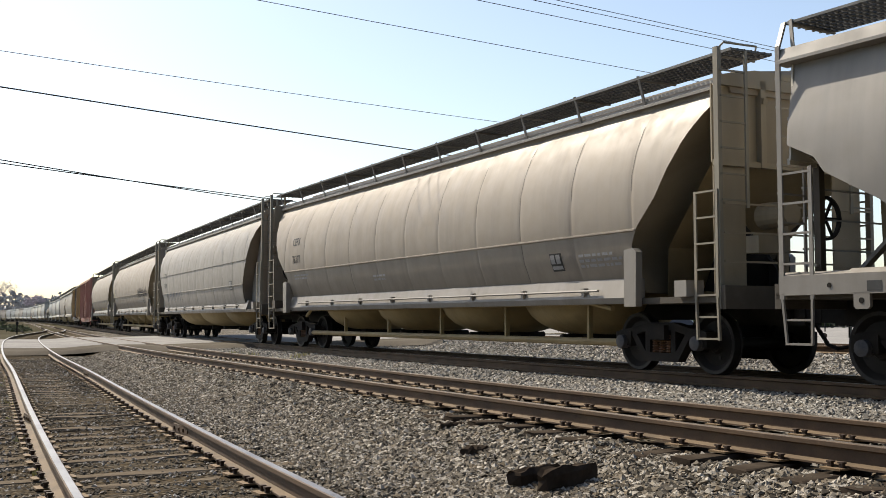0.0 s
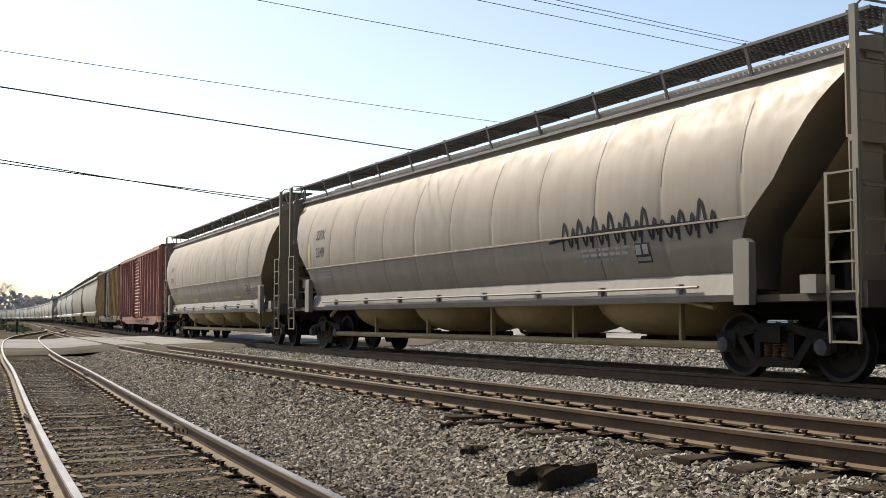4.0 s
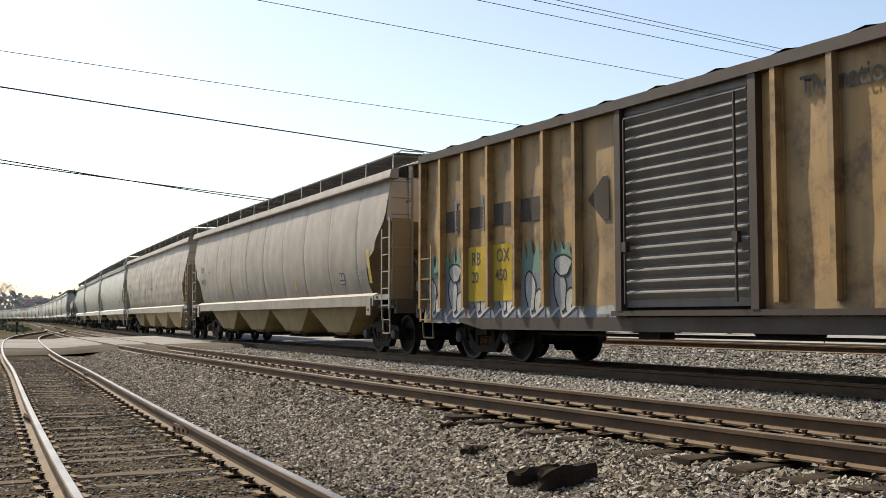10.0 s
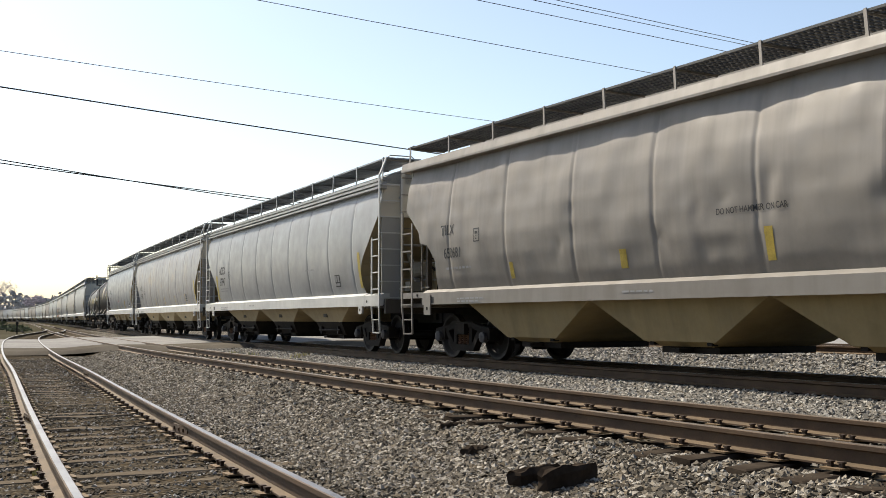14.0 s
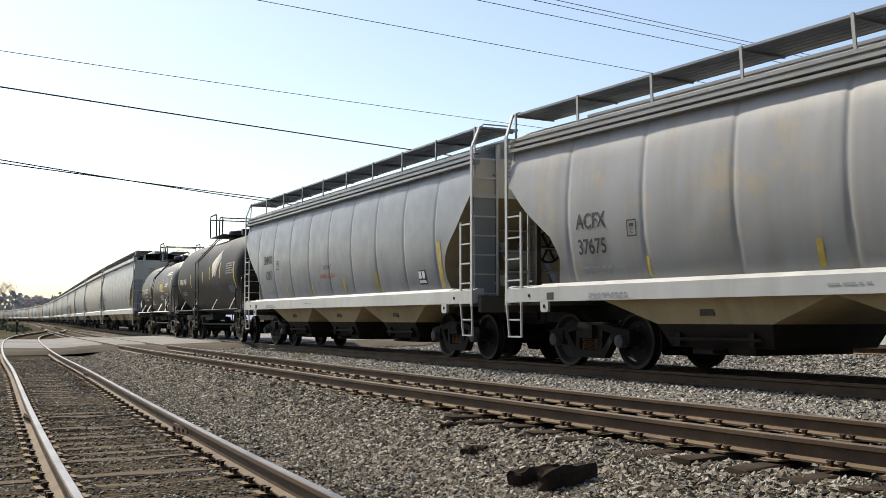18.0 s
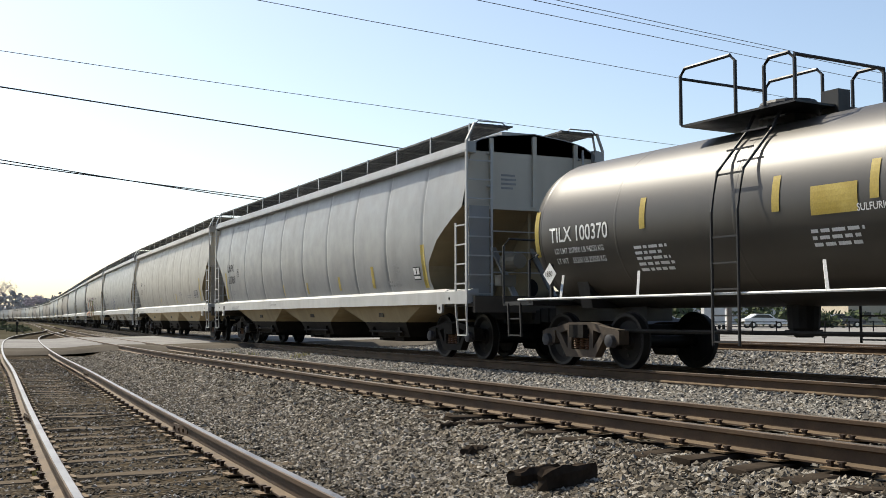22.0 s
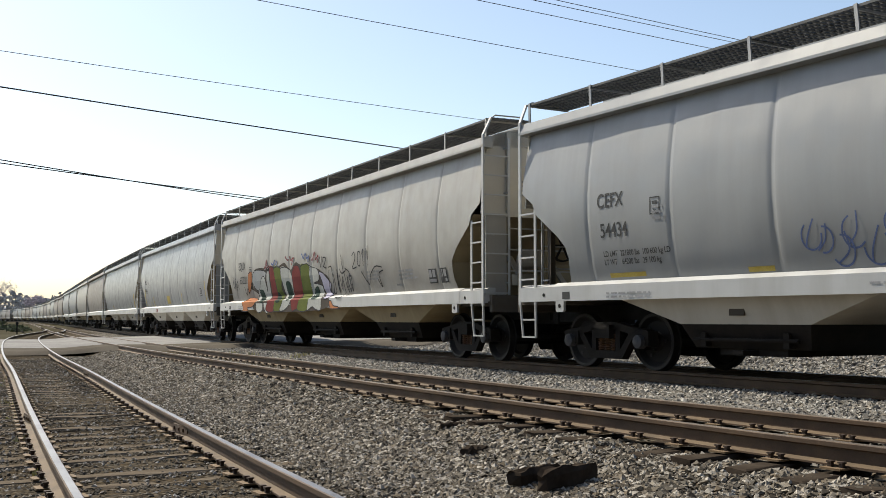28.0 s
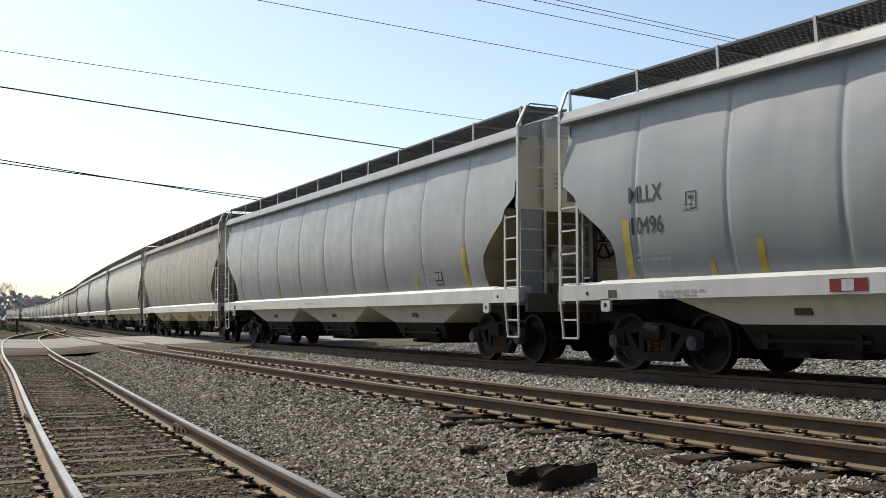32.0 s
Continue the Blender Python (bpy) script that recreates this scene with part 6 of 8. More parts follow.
def tank_car(c):
    """Tank car: horizontal cylinder with dished ends, top platform with rails, ladders and stub sills."""
    L, r, zc = c["L"], c["r"], c["zc"]
    car = thing("tank_car", c["label"], "tank car", "train cars")
    hb = L / 2 - c.get("inset", 0.88)
    ly = c.get("ladder_y", 0.0)
    body = c["body"]
    prof = [(-hb, 0.0), (-hb + 0.01, r * 0.25), (-hb + 0.05, r * 0.5), (-hb + 0.13, r * 0.72), (-hb + 0.26, r * 0.88), (-hb + 0.42, r * 0.97), (-hb + 0.58, r)]
    for k in range(1, 24):
        prof.append((-hb + 0.58 + (2 * hb - 1.16) * k / 24, r))
    prof += [(-a, b) for a, b in prof[6::-1]]
    sh = Shape()
    sh.lathe(prof, (0, 0, zc), 48, "y")
    part("tank", sh, body, car, c.get("tank_label", ""), True)
    sh = Shape()
    for y in (-hb + 0.62, -2.6, 0, 2.6, hb - 0.62):
        sh.lathe([(y - 0.03, r), (y - 0.02, r + 0.003), (y + 0.02, r + 0.003), (y + 0.03, r)], (0, 0, zc), 48, "y")
    part("weld_band", sh, body, car, "", True)
    x_of = lambda z, y=0.0: math.sqrt(max(0.01, r * r - (z - zc) ** 2))
    for sx in (-1, 1):
        sh = Shape()
        sh.tube([(sx * 1.46, -hb + 0.1, 1.16), (sx * 1.46, hb - 0.1, 1.16)], 0.022)
        part("side_rail", sh, M_white if c.get("white_rail") else c["frame"], car, "thin side handrail")
        for y in (-hb + 1.4, -1.7, 1.9, hb - 1.4):
            sh = Shape()
            sh.bar((sx * 1.46, y, 1.16), (sx * 1.22, y + 0.25, 1.55), 0.04)
            part("rail_bracket", sh, M_white if c.get("white_rail") else c["frame"], car)
        # side ladder over the middle
        sh = Shape()
        for y in (ly - 0.25, ly + 0.25):
            sh.tube([(sx * 1.50, y, 0.45), (sx * 1.50, y, 2.3), (sx * (x_of(zc + 0.5) + 0.14), y, zc + 0.55), (sx * (x_of(zc + 0.95 * r * 0.9) + 0.12), y, zc + r * 0.86), (sx * 0.62, y, zc + r + 0.12)], 0.022)
        for z in np.arange(0.5, 2.3, 0.36):
            sh.bar((sx * 1.50, ly - 0.25, z), (sx * 1.50, ly + 0.25, z), 0.024)
        for k in range(4):
            a = 0.35 + 0.28 * k
            sh.bar((sx * (r + 0.13) * math.cos(a), ly - 0.25, zc + (r + 0.13) * math.sin(a)), (sx * (r + 0.13) * math.cos(a), ly + 0.25, zc + (r + 0.13) * math.sin(a)), 0.024)
        part("ladder", sh, c["frame"], car)
        for e in (-1, 1):
            sh = Shape()
            sh.tube([(sx * 1.45, e * (L / 2 - 0.45), 1.1), (sx * 1.45, e * (L / 2 - 0.45), 2.15), (sx * 1.40, e * (L / 2 - 0.55), 2.28), (sx * 0.5, e * (L / 2 - 0.4), 2.28)], 0.022)
            part("end_rail", sh, c["frame"], car)
            sh = Shape()
            sh.tube([(sx * 1.45, e * (L / 2 - 1.3), 1.1), (sx * 1.45, e * (L / 2 - 1.3), 1.85), (sx * 1.3, e * (L / 2 - 1.35), 1.95)], 0.022)
            part("end_rail", sh, c["frame"], car)
            sh = Shape()
            for y2 in (L / 2 - 0.6, L / 2 - 1.0):
                sh.bar((sx * 1.45, e * y2, 1.1), (sx * 1.43, e * y2, 0.5), 0.035)
            for z in (0.52, 0.82):
                sh.bar((sx * 1.43, e * (L / 2 - 0.6), z), (sx * 1.43, e * (L / 2 - 1.0), z), 0.028)
            part("sill_step", sh, c["frame"], car)
    for e in (-1, 1):
        sh = Shape()
        sh.box(-0.28, 0.28, *sorted((e * (hb - 2.2), e * (L / 2 - 0.45))), 0.78, 1.08)
        sh.box(-1.45, 1.45, *sorted((e * (L / 2 - 1.4), e * (L / 2 - 0.42))), 1.06, 1.13)
        part("stub_sill", sh, c["frame"], car)
        sh = Shape()
        a0 = [(x, zc - math.sqrt(max(0.0, (r - 0.01) ** 2 - x * x))) for x in np.linspace(-1.0, 1.0, 9)]
        sh.prism([(-0.9, 1.0), (0.9, 1.0)] + a0[::-1], e * (hb - 1.55), e * (hb - 1.25), "xz")
        part("saddle", sh, c["frame"], car)
    # platform on top
    pz = zc + r + 0.12
    sh = Shape()
    sh.box(-0.9, 0.9, -0.75, 1.5, pz - 0.03, pz)
    part("platform", sh, c["frame"], car, "dark grating platform on top of the tank")
    for sx in (-1, 1):
        for y0, y1 in ((-0.75, -0.2), (0.35, 1.5)):
            sh = Shape()
            z1 = pz + (0.86 if y1 > 1 else 0.66)
            sh.tube([(sx * 0.9, y0, pz), (sx * 0.9, y0, z1 - 0.1), (sx * 0.9, y0 + 0.1, z1), (sx * 0.9, y1 - 0.1, z1), (sx * 0.9, y1, z1 - 0.1), (sx * 0.9, y1, pz)], 0.028)
            part("guard_rail", sh, c["frame"], car)
    sh = Shape()
    sh.tube([(-0.9, -0.75, pz), (-0.9, -0.75, pz + 0.62), (0.9, -0.75, pz + 0.62), (0.9, -0.75, pz)], 0.025)
    part("guard_rail", sh, c["frame"], car)
    sh = Shape()
    sh.tube([(-0.9, 1.5, pz), (-0.9, 1.5, pz + 0.72), (0.9, 1.5, pz + 0.72), (0.9, 1.5, pz)], 0.025)
    part("guard_rail", sh, c["frame"], car)
    sh = Shape()
    sh.lathe([(zc + r - 0.05, 0.0), (zc + r - 0.05, 0.42), (zc + r + 0.28, 0.42), (zc + r + 0.32, 0.40), (zc + r + 0.36, 0.0)], (0, 0.2, 0), 20, "z")
    part("manway", sh, c["frame"], car, "bolted manway lid")
    sh = Shape()
    sh.box(-0.12, 0.12, -0.8, -0.5, zc + r - 0.03, zc + r + 0.34)
    part("valve", sh, c["frame"], car)
    sh = Shape()
    sh.lathe([(zc + r - 0.05, 0.0), (zc + r - 0.05, 0.1), (zc + r + 0.18, 0.1), (zc + r + 0.2, 0.0)], (0, -2.3, 0), 12, "z")
    part("vent", sh, c["frame"], car)
    sh = Shape()
    sh.lathe([(-0.45, 0.0), (-0.45, 0.19), (0.45, 0.19), (0.45, 0.0)], (-0.9, -hb + 1.0, 1.25), 12, "y")
    part("air_reservoir", sh, c["frame"], car)
    sh = Shape()
    sh.lathe([(0.55, 0.0), (0.55, 0.12), (0.68, 0.22), (zc - r + 0.05, 0.24)], (0, 0, 0), 14, "z")
    sh.box(-0.3, 0.3, -0.08, 0.08, 0.58, 0.66)
    part("outlet_valve", sh, M_brake, car)
    sh = Shape()
    sh.tube([(-0.8, -3.2, 0.62), (-0.8, 3.2, 0.62)], 0.035)
    part("brake_rod", sh, M_brake, car)
    running_gear(car, L, 2.25, c.get("brown", False))
    marks(car, c, x_of, hb)
    return car


# ---- the train ----
P_tan = paint("tan-grey hopper paint", (0.236, 0.199, 0.155), (0.144, 0.121, 0.101), amount=0.45, rough=0.6, gloss=0.85)
P_tan2 = paint("light grey-tan hopper paint", (0.208, 0.190, 0.165), (0.129, 0.120, 0.109), amount=0.4, rough=0.58, gloss=0.85)
P_brown = paint("dusty brown-grey hopper paint", (0.226, 0.201, 0.170), (0.121, 0.105, 0.091), amount=0.5, rough=0.55, low=1.3, gloss=0.85)
P_grey = paint("light grey hopper paint", (0.229, 0.240, 0.244), (0.171, 0.174, 0.171), amount=0.3, rough=0.4, low=0.5, gloss=0.85)
P_grey2 = paint("pale grey hopper paint", (0.253, 0.258, 0.254), (0.189, 0.187, 0.179), amount=0.35, rough=0.42, low=0.5, gloss=0.85)
P_rusty = paint("grey hopper paint with ochre stains", (0.244, 0.245, 0.247), (0.196, 0.170, 0.130), (0.36, 0.275, 0.15), 0.5, 0.45, 0.4, rust=0.5, gloss=0.85)
P_cool = paint("cool grey hopper paint", (0.181, 0.196, 0.215), (0.138, 0.146, 0.153), amount=0.3, rough=0.38, low=0.5, gloss=0.85)
P_cream = paint("cream hopper paint", (0.302, 0.288, 0.254), (0.212, 0.191, 0.162), amount=0.4, rough=0.45, gloss=0.85)
P_sill = paint("white sill paint", (0.413, 0.418, 0.412), (0.264, 0.250, 0.229), amount=0.4, rough=0.4, low=0.35, gloss=0.85)
P_sill_tan = paint("tan sill paint", (0.206, 0.191, 0.170), (0.131, 0.110, 0.087), amount=0.5, rough=0.5, low=0.5)
# dusty tone, raised to hold some light bounced off the ground
P_chute = paint("dusty chute paint", (0.36, 0.285, 0.165), (0.20, 0.148, 0.08), amount=0.5, rough=0.7, low=0.6)
P_chute_brown = paint("ochre-dusted chute paint", (0.27, 0.205, 0.098), (0.135, 0.098, 0.045), amount=0.5, rough=0.7, low=0.6)
P_end = paint("dusty tan end paint", (0.266, 0.224, 0.159), (0.156, 0.123, 0.082), amount=0.6, rough=0.6, low=0.9)
P_red = paint("faded oxide-red boxcar paint", (0.299, 0.123, 0.099), (0.182, 0.091, 0.077), (0.13, 0.06, 0.04), 0.45, 0.5, 0.8, rust=0.5)
P_red_end = paint("oxide-red end paint", (0.221, 0.069, 0.0506), (0.129, 0.0552, 0.046), (0.10, 0.05, 0.035), 0.5, 0.55, 0.8, rust=0.4)
P_ochre = paint("faded ochre boxcar paint", (0.353, 0.221, 0.084), (0.167, 0.123, 0.078), (0.12, 0.07, 0.035), 0.75, 0.55, 1.0, rust=0.9)
P_ochre_end = paint("ochre end paint", (0.425, 0.254, 0.0709), (0.203, 0.121, 0.0506), (0.15, 0.08, 0.03), 0.5, 0.6, 0.7, rust=0.4)
P_door = paint("bare grimy door steel", (0.129, 0.117, 0.109), (0.0585, 0.0497, 0.0439), (0.15, 0.09, 0.05), 0.6, 0.5, 0.7, rust=0.6)
P_louvre = paint("pale louvre steel", (0.136, 0.129, 0.119), (0.0806, 0.0676, 0.0547), (0.16, 0.09, 0.05), 0.5, 0.4, 0.5, rust=0.4)
P_dark = paint("dark brown frame paint", (0.042, 0.0273, 0.0189), (0.0294, 0.021, 0.0168), amount=0.4, rough=0.6)
P_black_tank = paint("black tank paint", (0.036, 0.030, 0.0225), (0.050, 0.040, 0.029), (0.11, 0.08, 0.05), 0.30, 0.46, 0.2, rust=0.04, gloss=0.75, relief=0.012)
P_dusty_tank = paint("dusty black tank paint", (0.0145, 0.0132, 0.0112), (0.020, 0.0175, 0.014), (0.09, 0.07, 0.05), 0.30, 0.55, 0.2, rust=0.04, gloss=0.25, relief=0.02)
P_frame_black = paint("black frame paint", (0.0119, 0.0119, 0.013), (0.027, 0.0243, 0.0216), amount=0.4, rough=0.5)

P_slope = paint("ochre-dusted slope sheet", (0.24, 0.19, 0.11), (0.145, 0.108, 0.058), amount=0.5, rough=0.7, low=0.5)
P_post = paint("drab olive-grey post paint", (0.205, 0.185, 0.145), (0.12, 0.10, 0.072), amount=0.5, rough=0.6, low=0.6)
# chutes made pale: light bounced off the ground is put into this paint
P_chute_bounce = paint("chute paint lightened for ground bounce", (0.52, 0.49, 0.43), (0.36, 0.32, 0.255), amount=0.5, rough=0.6, low=0.5)
# end walls paler than the sides: skylight on them is in the paint
P_wall_lifted = paint("end wall paint lifted for skylight", (0.47, 0.437, 0.365), (0.33, 0.295, 0.235), amount=0.4, rough=0.55, low=0.3)
P_grime = paint("greasy dark end frame", (0.066, 0.054, 0.040), (0.034, 0.028, 0.021), amount=0.5, rough=0.75, low=0.6)

GAPS = [-11.75, 9.05, 29.85, 50.45, 71.55, 91.95, 109.95, 127.85, 149.55, 171.35, 189.85, 209.65, 226.65, 240.0, 252.3, 273.4, 294.6, 315.1, 335.95, 356.05, 377.45, 397.0, 417.0]
TRAIN = []          # (car, coupled length, way along the line at the start)


def length(i):
    return GAPS[i + 1] - GAPS[i]


def join(i, car):
    TRAIN.append((car, length(i), (GAPS[i] + GAPS[i + 1]) / 2))
    return car


def flat(i, label, body, sill=P_sill, chute=P_chute, **k):
    return join(i, hopper_flat(dict(L=length(i), label=label, body=body, sill=sill, chute=chute, seed=i * 3.7, **k)))


def rounded(i, label, body, **k):
    return join(i, hopper_round(dict(dict(L=length(i), label=label, body=body, chute=P_chute_brown, end=P_end, low=P_sill_tan, seed=i * 3.7), **k)))


DO = "DO NOT HAMMER ON CAR"
flat(0, "tan-grey covered hopper car with a yellow stripe", P_tan2, P_sill_tan, P_chute, fore=1.3, text=[("T", 6.1, 2.62, 0.34), ("C", 6.1, 2.15, 0.34)], reflect=[(7.3, 1.75, 0.16, 0.85)])
ROUND_MARKS = dict(panels_at=[(-5.75, 1.62, 0.30)], print=[(7.4, 2.0, 1.2, 2), (-6.6, 1.82, 1.3, 3), (1.9, 1.8, 0.8, 2)])
rounded(1, "sun-bleached tan round-sided covered hopper car", P_tan, text=[("CEFX", 7.45, 2.86, 0.21), ("76377", 7.45, 2.37, 0.21)], **ROUND_MARKS)
car2 = rounded(2, "smooth grey-tan round-sided covered hopper car with welded belts", P_tan2, bulge=True, end=P_tan, plate_z=1.15, pipe=False, cells=3, belts=[1.95, 2.75], text=[("GPFX", 7.2, 2.64, 0.22), ("10704", 7.2, 2.21, 0.21)],
               print=[(6.2, 1.85, 1.2, 1)], panels_at=[(-5.9, 1.8, 0.32)])
car3 = rounded(3, "tan round-sided covered hopper car with a black scrawl", P_tan, text=[("SSPX", 7.65, 2.9, 0.25), ("2249", 7.6, 2.44, 0.25)], print=[(7.5, 2.05, 1.2, 3), (-4.5, 1.9, 1.4, 3)], panels_at=[(-5.9, 1.66, 0.30)], reflect=[(8.15, 2.2, 0.14, 0.6)])
rounded(4, "sun-bleached tan round-sided covered hopper car with dented plates", P_tan, text=[("CEFX", 7.45, 2.86, 0.21), ("76374", 7.45, 2.37, 0.21)],
        reflect=[(3.3, 1.52, 0.9, 0.08), (-0.9, 1.52, 0.9, 0.08), (-3.8, 1.52, 0.9, 0.08), (-6.9, 1.58, 0.9, 0.09), (6.9, 1.55, 0.9, 0.09)], **ROUND_MARKS)
red_box = join(5, boxcar(dict(L=length(5), label="faded oxide-red boxcar with a louvred door and graffiti", body=P_red, end=P_red_end, eave=4.30, bottom=0.66, door=P_red, louvre=P_red, frame=P_red_end, roof=P_red_end, seed=2.0, pitch=1.1, first=0.6,
                              text=[("EE", 6.95, 2.19, 0.23), ("C", 6.22, 2.19, 0.23), ("55", 6.95, 1.78, 0.23), ("30", 6.25, 1.80, 0.23)], ink=M_faded_white)))
ochre_box = join(6, boxcar(dict(L=length(6), label="rust-streaked ochre boxcar with a grey louvred door and graffiti", body=P_ochre, end=P_ochre_end, eave=4.24, bottom=0.74, door=P_door, louvre=P_louvre, frame=P_dark, eave_m=P_dark, roof=P_dark, seed=9.0, pitch=0.92, first=0.90, ink_off=0.038,
                                text=[("RB", 6.12, 1.85, 0.24), ("OX", 5.22, 1.88, 0.24), ("20", 6.12, 1.51, 0.21), ("450", 5.25, 1.53, 0.21), ("The nationwide boxcar pool", -2.1, 3.62, 0.27),
                                      ("next", -4.3, 2.95, 0.15), ("load", -4.3, 2.75, 0.15), ("any", -6.2, 2.95, 0.15), ("road", -6.2, 2.75, 0.15)], ink=M_black)))
DEEP = dict(ink_off=0.007, deep=True, board=0.36, eave=3.98, board_x=1.42, ladder=2.85, rail_top=3.1, cut=[(1.40, 1.36), (1.6, 1.43), (2.02, 1.45), (2.33, 1.2), (2.40, 0.88), (2.62, 0.82), (3.08, 0.27), (3.11, 0.24)])
flat(7, "dusty brown-grey covered hopper car with deep ochre chutes", P_brown, P_sill_tan, P_chute_brown, dent=0.016, text=[("TILX", 8.65, 2.56, 0.21), ("649376", 8.65, 2.10, 0.21)], panels_at=[(-6.9, 1.66, 0.30)],
     print=[(8.6, 1.88, 1.0, 2), (-8.0, 1.95, 0.9, 3), (6.2, 2.5, 0.25, 2)], reflect=[(5.1, 1.6, 0.14, 0.42), (-3.1, 1.62, 0.14, 0.3), (-8.9, 1.65, 0.16, 0.8)], **DEEP)
flat(8, "dented dusty-grey covered hopper car with deep ochre chutes", P_brown, P_sill_tan, P_chute_brown, dent=0.03, text=[("TILX", 8.5, 2.49, 0.20), ("650681", 8.45, 2.03, 0.20), (DO, 0.75, 2.25, 0.085)], panels_at=[(-7.1, 1.66, 0.28)],
     print=[(8.4, 1.8, 1.0, 1), (-8.0, 1.95, 0.9, 3)], reflect=[(-0.1, 1.58, 0.15, 0.45), (2.9, 1.6, 0.16, 0.3), (6.1, 1.55, 0.12, 0.3), (-8.95, 1.63, 0.16, 0.88)], **DEEP)
RIB = dict(board=0.43, ribbed=True, eave=3.86, grate=0.1, board_m=P_cool, fore=1.25, cut=[(1.40, 1.12), (1.6, 1.2), (1.85, 1.25), (2.18, 1.1), (2.65, 0.55), (3.20, 0.06), (3.24, 0.05)])
flat(9, "light grey covered hopper car with ribbed roof edges", P_grey2, text=[("ACFX", 6.52, 2.38, 0.26), ("67947", 6.50, 1.99, 0.26)], panels_at=[(-5.6, 1.62, 0.30)], print=[(6.5, 1.85, 1.1, 2), (-3.3, 2.1, 0.8, 1)],
     reflect=[(7.05, 1.5, 0.15, 0.85), (-7.3, 1.55, 0.15, 0.85)], **RIB)
flat(10, "ochre-stained grey covered hopper car with ribbed roof edges", P_rusty, text=[("ACFX", 7.2, 2.27, 0.24), ("37675", 7.2, 1.86, 0.24)], panels_at=[(-5.8, 1.56, 0.30)], print=[(7.1, 1.62, 1.0, 2), (-6.5, 1.72, 1.4, 2), (-4.3, 1.9, 0.7, 2)],
     reflect=[(5.6, 1.46, 0.08, 0.3), (2.4, 1.46, 0.1, 0.35), (-0.35, 1.44, 0.12, 0.4), (-3.15, 1.44, 0.13, 0.4), (-5.62, 1.44, 0.14, 0.42), (-7.95, 1.46, 0.17, 0.88)], **RIB)
flat(11, "cool light-grey covered hopper car with ribbed roof edges", P_cool, P_sill, P_chute, cells=3, text=[("SMNX", 5.70, 2.46, 0.25), ("1201", 5.58, 2.00, 0.25), ("DO NOT", 0.4, 2.1, 0.11), ("HAMMER ON CAR", 0.72, 1.87, 0.11)], ink3=M_reds, panels_at=[(-5.4, 1.54, 0.30)], panel_m=M_black,
     print=[(5.6, 1.66, 0.9, 2), (3.8, 2.4, 0.2, 2), (-4.5, 1.62, 0.3, 2)], reflect=[(3.7, 1.46, 0.1, 0.3), (1.5, 1.46, 0.12, 0.3), (-0.9, 1.46, 0.13, 0.38), (-3.0, 1.46, 0.14, 0.45), (-6.4, 1.46, 0.17, 0.92)], **RIB)
leaf_tank = join(12, tank_car(dict(L=length(12), label="dusty black tank car with a pale leaf-shaped patch", r=1.46, zc=2.50, inset=0.7, ladder_y=1.05, body=P_dusty_tank, frame=P_frame_black, seed=1.0, text=[("ADMX 17450", 4.95, 2.26, 0.21)], ink=M_white,
                                   print=[(4.8, 1.9, 1.2, 2), (-3.9, 2.75, 1.3, 5)], print_m=M_faint, reflect=[(5.35, 1.9, 0.1, 0.6), (2.65, 2.1, 0.1, 0.5), (0.2, 2.2, 0.1, 0.45), (-1.05, 2.3, 0.1, 0.5), (-2.85, 2.3, 0.12, 0.6), (-5.0, 1.9, 0.14, 0.9)])))
join(13, tank_car(dict(L=length(13), label="glossy black tank car with a yellow placard and white lettering", r=1.33, zc=2.32, inset=0.85, body=P_black_tank, frame=P_frame_black, white_rail=True, brown=True, seed=2.0, text=[("TILX 100370", 4.4, 2.13, 0.25), ("LD LMT 207800 LB 94250 KG", 4.3, 1.93, 0.09), ("LT WT    55200 LB 25050 KG", 4.3, 1.76, 0.09), ("SULFURIC ACID", -2.05, 2.12, 0.09)], ink=M_white,
                       print=[(2.2, 1.9, 0.8, 5), (-3.0, 2.95, 1.3, 2), (-3.0, 2.42, 0.9, 2), (-1.3, 1.9, 0.8, 3)], print_m=M_white,
                       reflect=[(4.85, 1.9, 0.12, 0.8), (2.0, 2.2, 0.13, 0.48), (-0.7, 2.22, 0.13, 0.48), (-2.25, 2.25, 0.13, 0.48), (-4.5, 1.92, 0.17, 0.82), (-1.35, 2.12, 0.72, 0.37)])))
tank = TRAIN[-1][0]
tank_x = lambda z, y=0.0: math.sqrt(max(0.01, 1.33 ** 2 - (z - 2.32) ** 2))
decal(tank, "data_table", [rect(-2.95, 2.50, 1.15, 0.36)], tank_x, M_faint, "pale ruled table of test dates", 0.012)
decal(tank, "table_rules", [rect(-2.98, 2.53 + 0.068 * k, 0.26, 0.04) for k in range(5)] + [rect(-3.30, 2.53 + 0.068 * k, 0.34, 0.04) for k in range(5)] + [rect(-3.72, 2.53 + 0.068 * k, 0.34, 0.04) for k in range(5)], tank_x, P_frame_black, "dark rows of the table", 0.016)
decal(tank, "stencil_frame", [rect(-3.05, 1.72, 0.62, 0.02), rect(-3.05, 2.0, 0.62, 0.02), rect(-3.05, 1.72, 0.02, 0.3), rect(-3.35, 1.72, 0.02, 0.3), rect(-3.65, 1.72, 0.02, 0.3)], tank_x, M_white, "white outlined stencil boxes", 0.012)
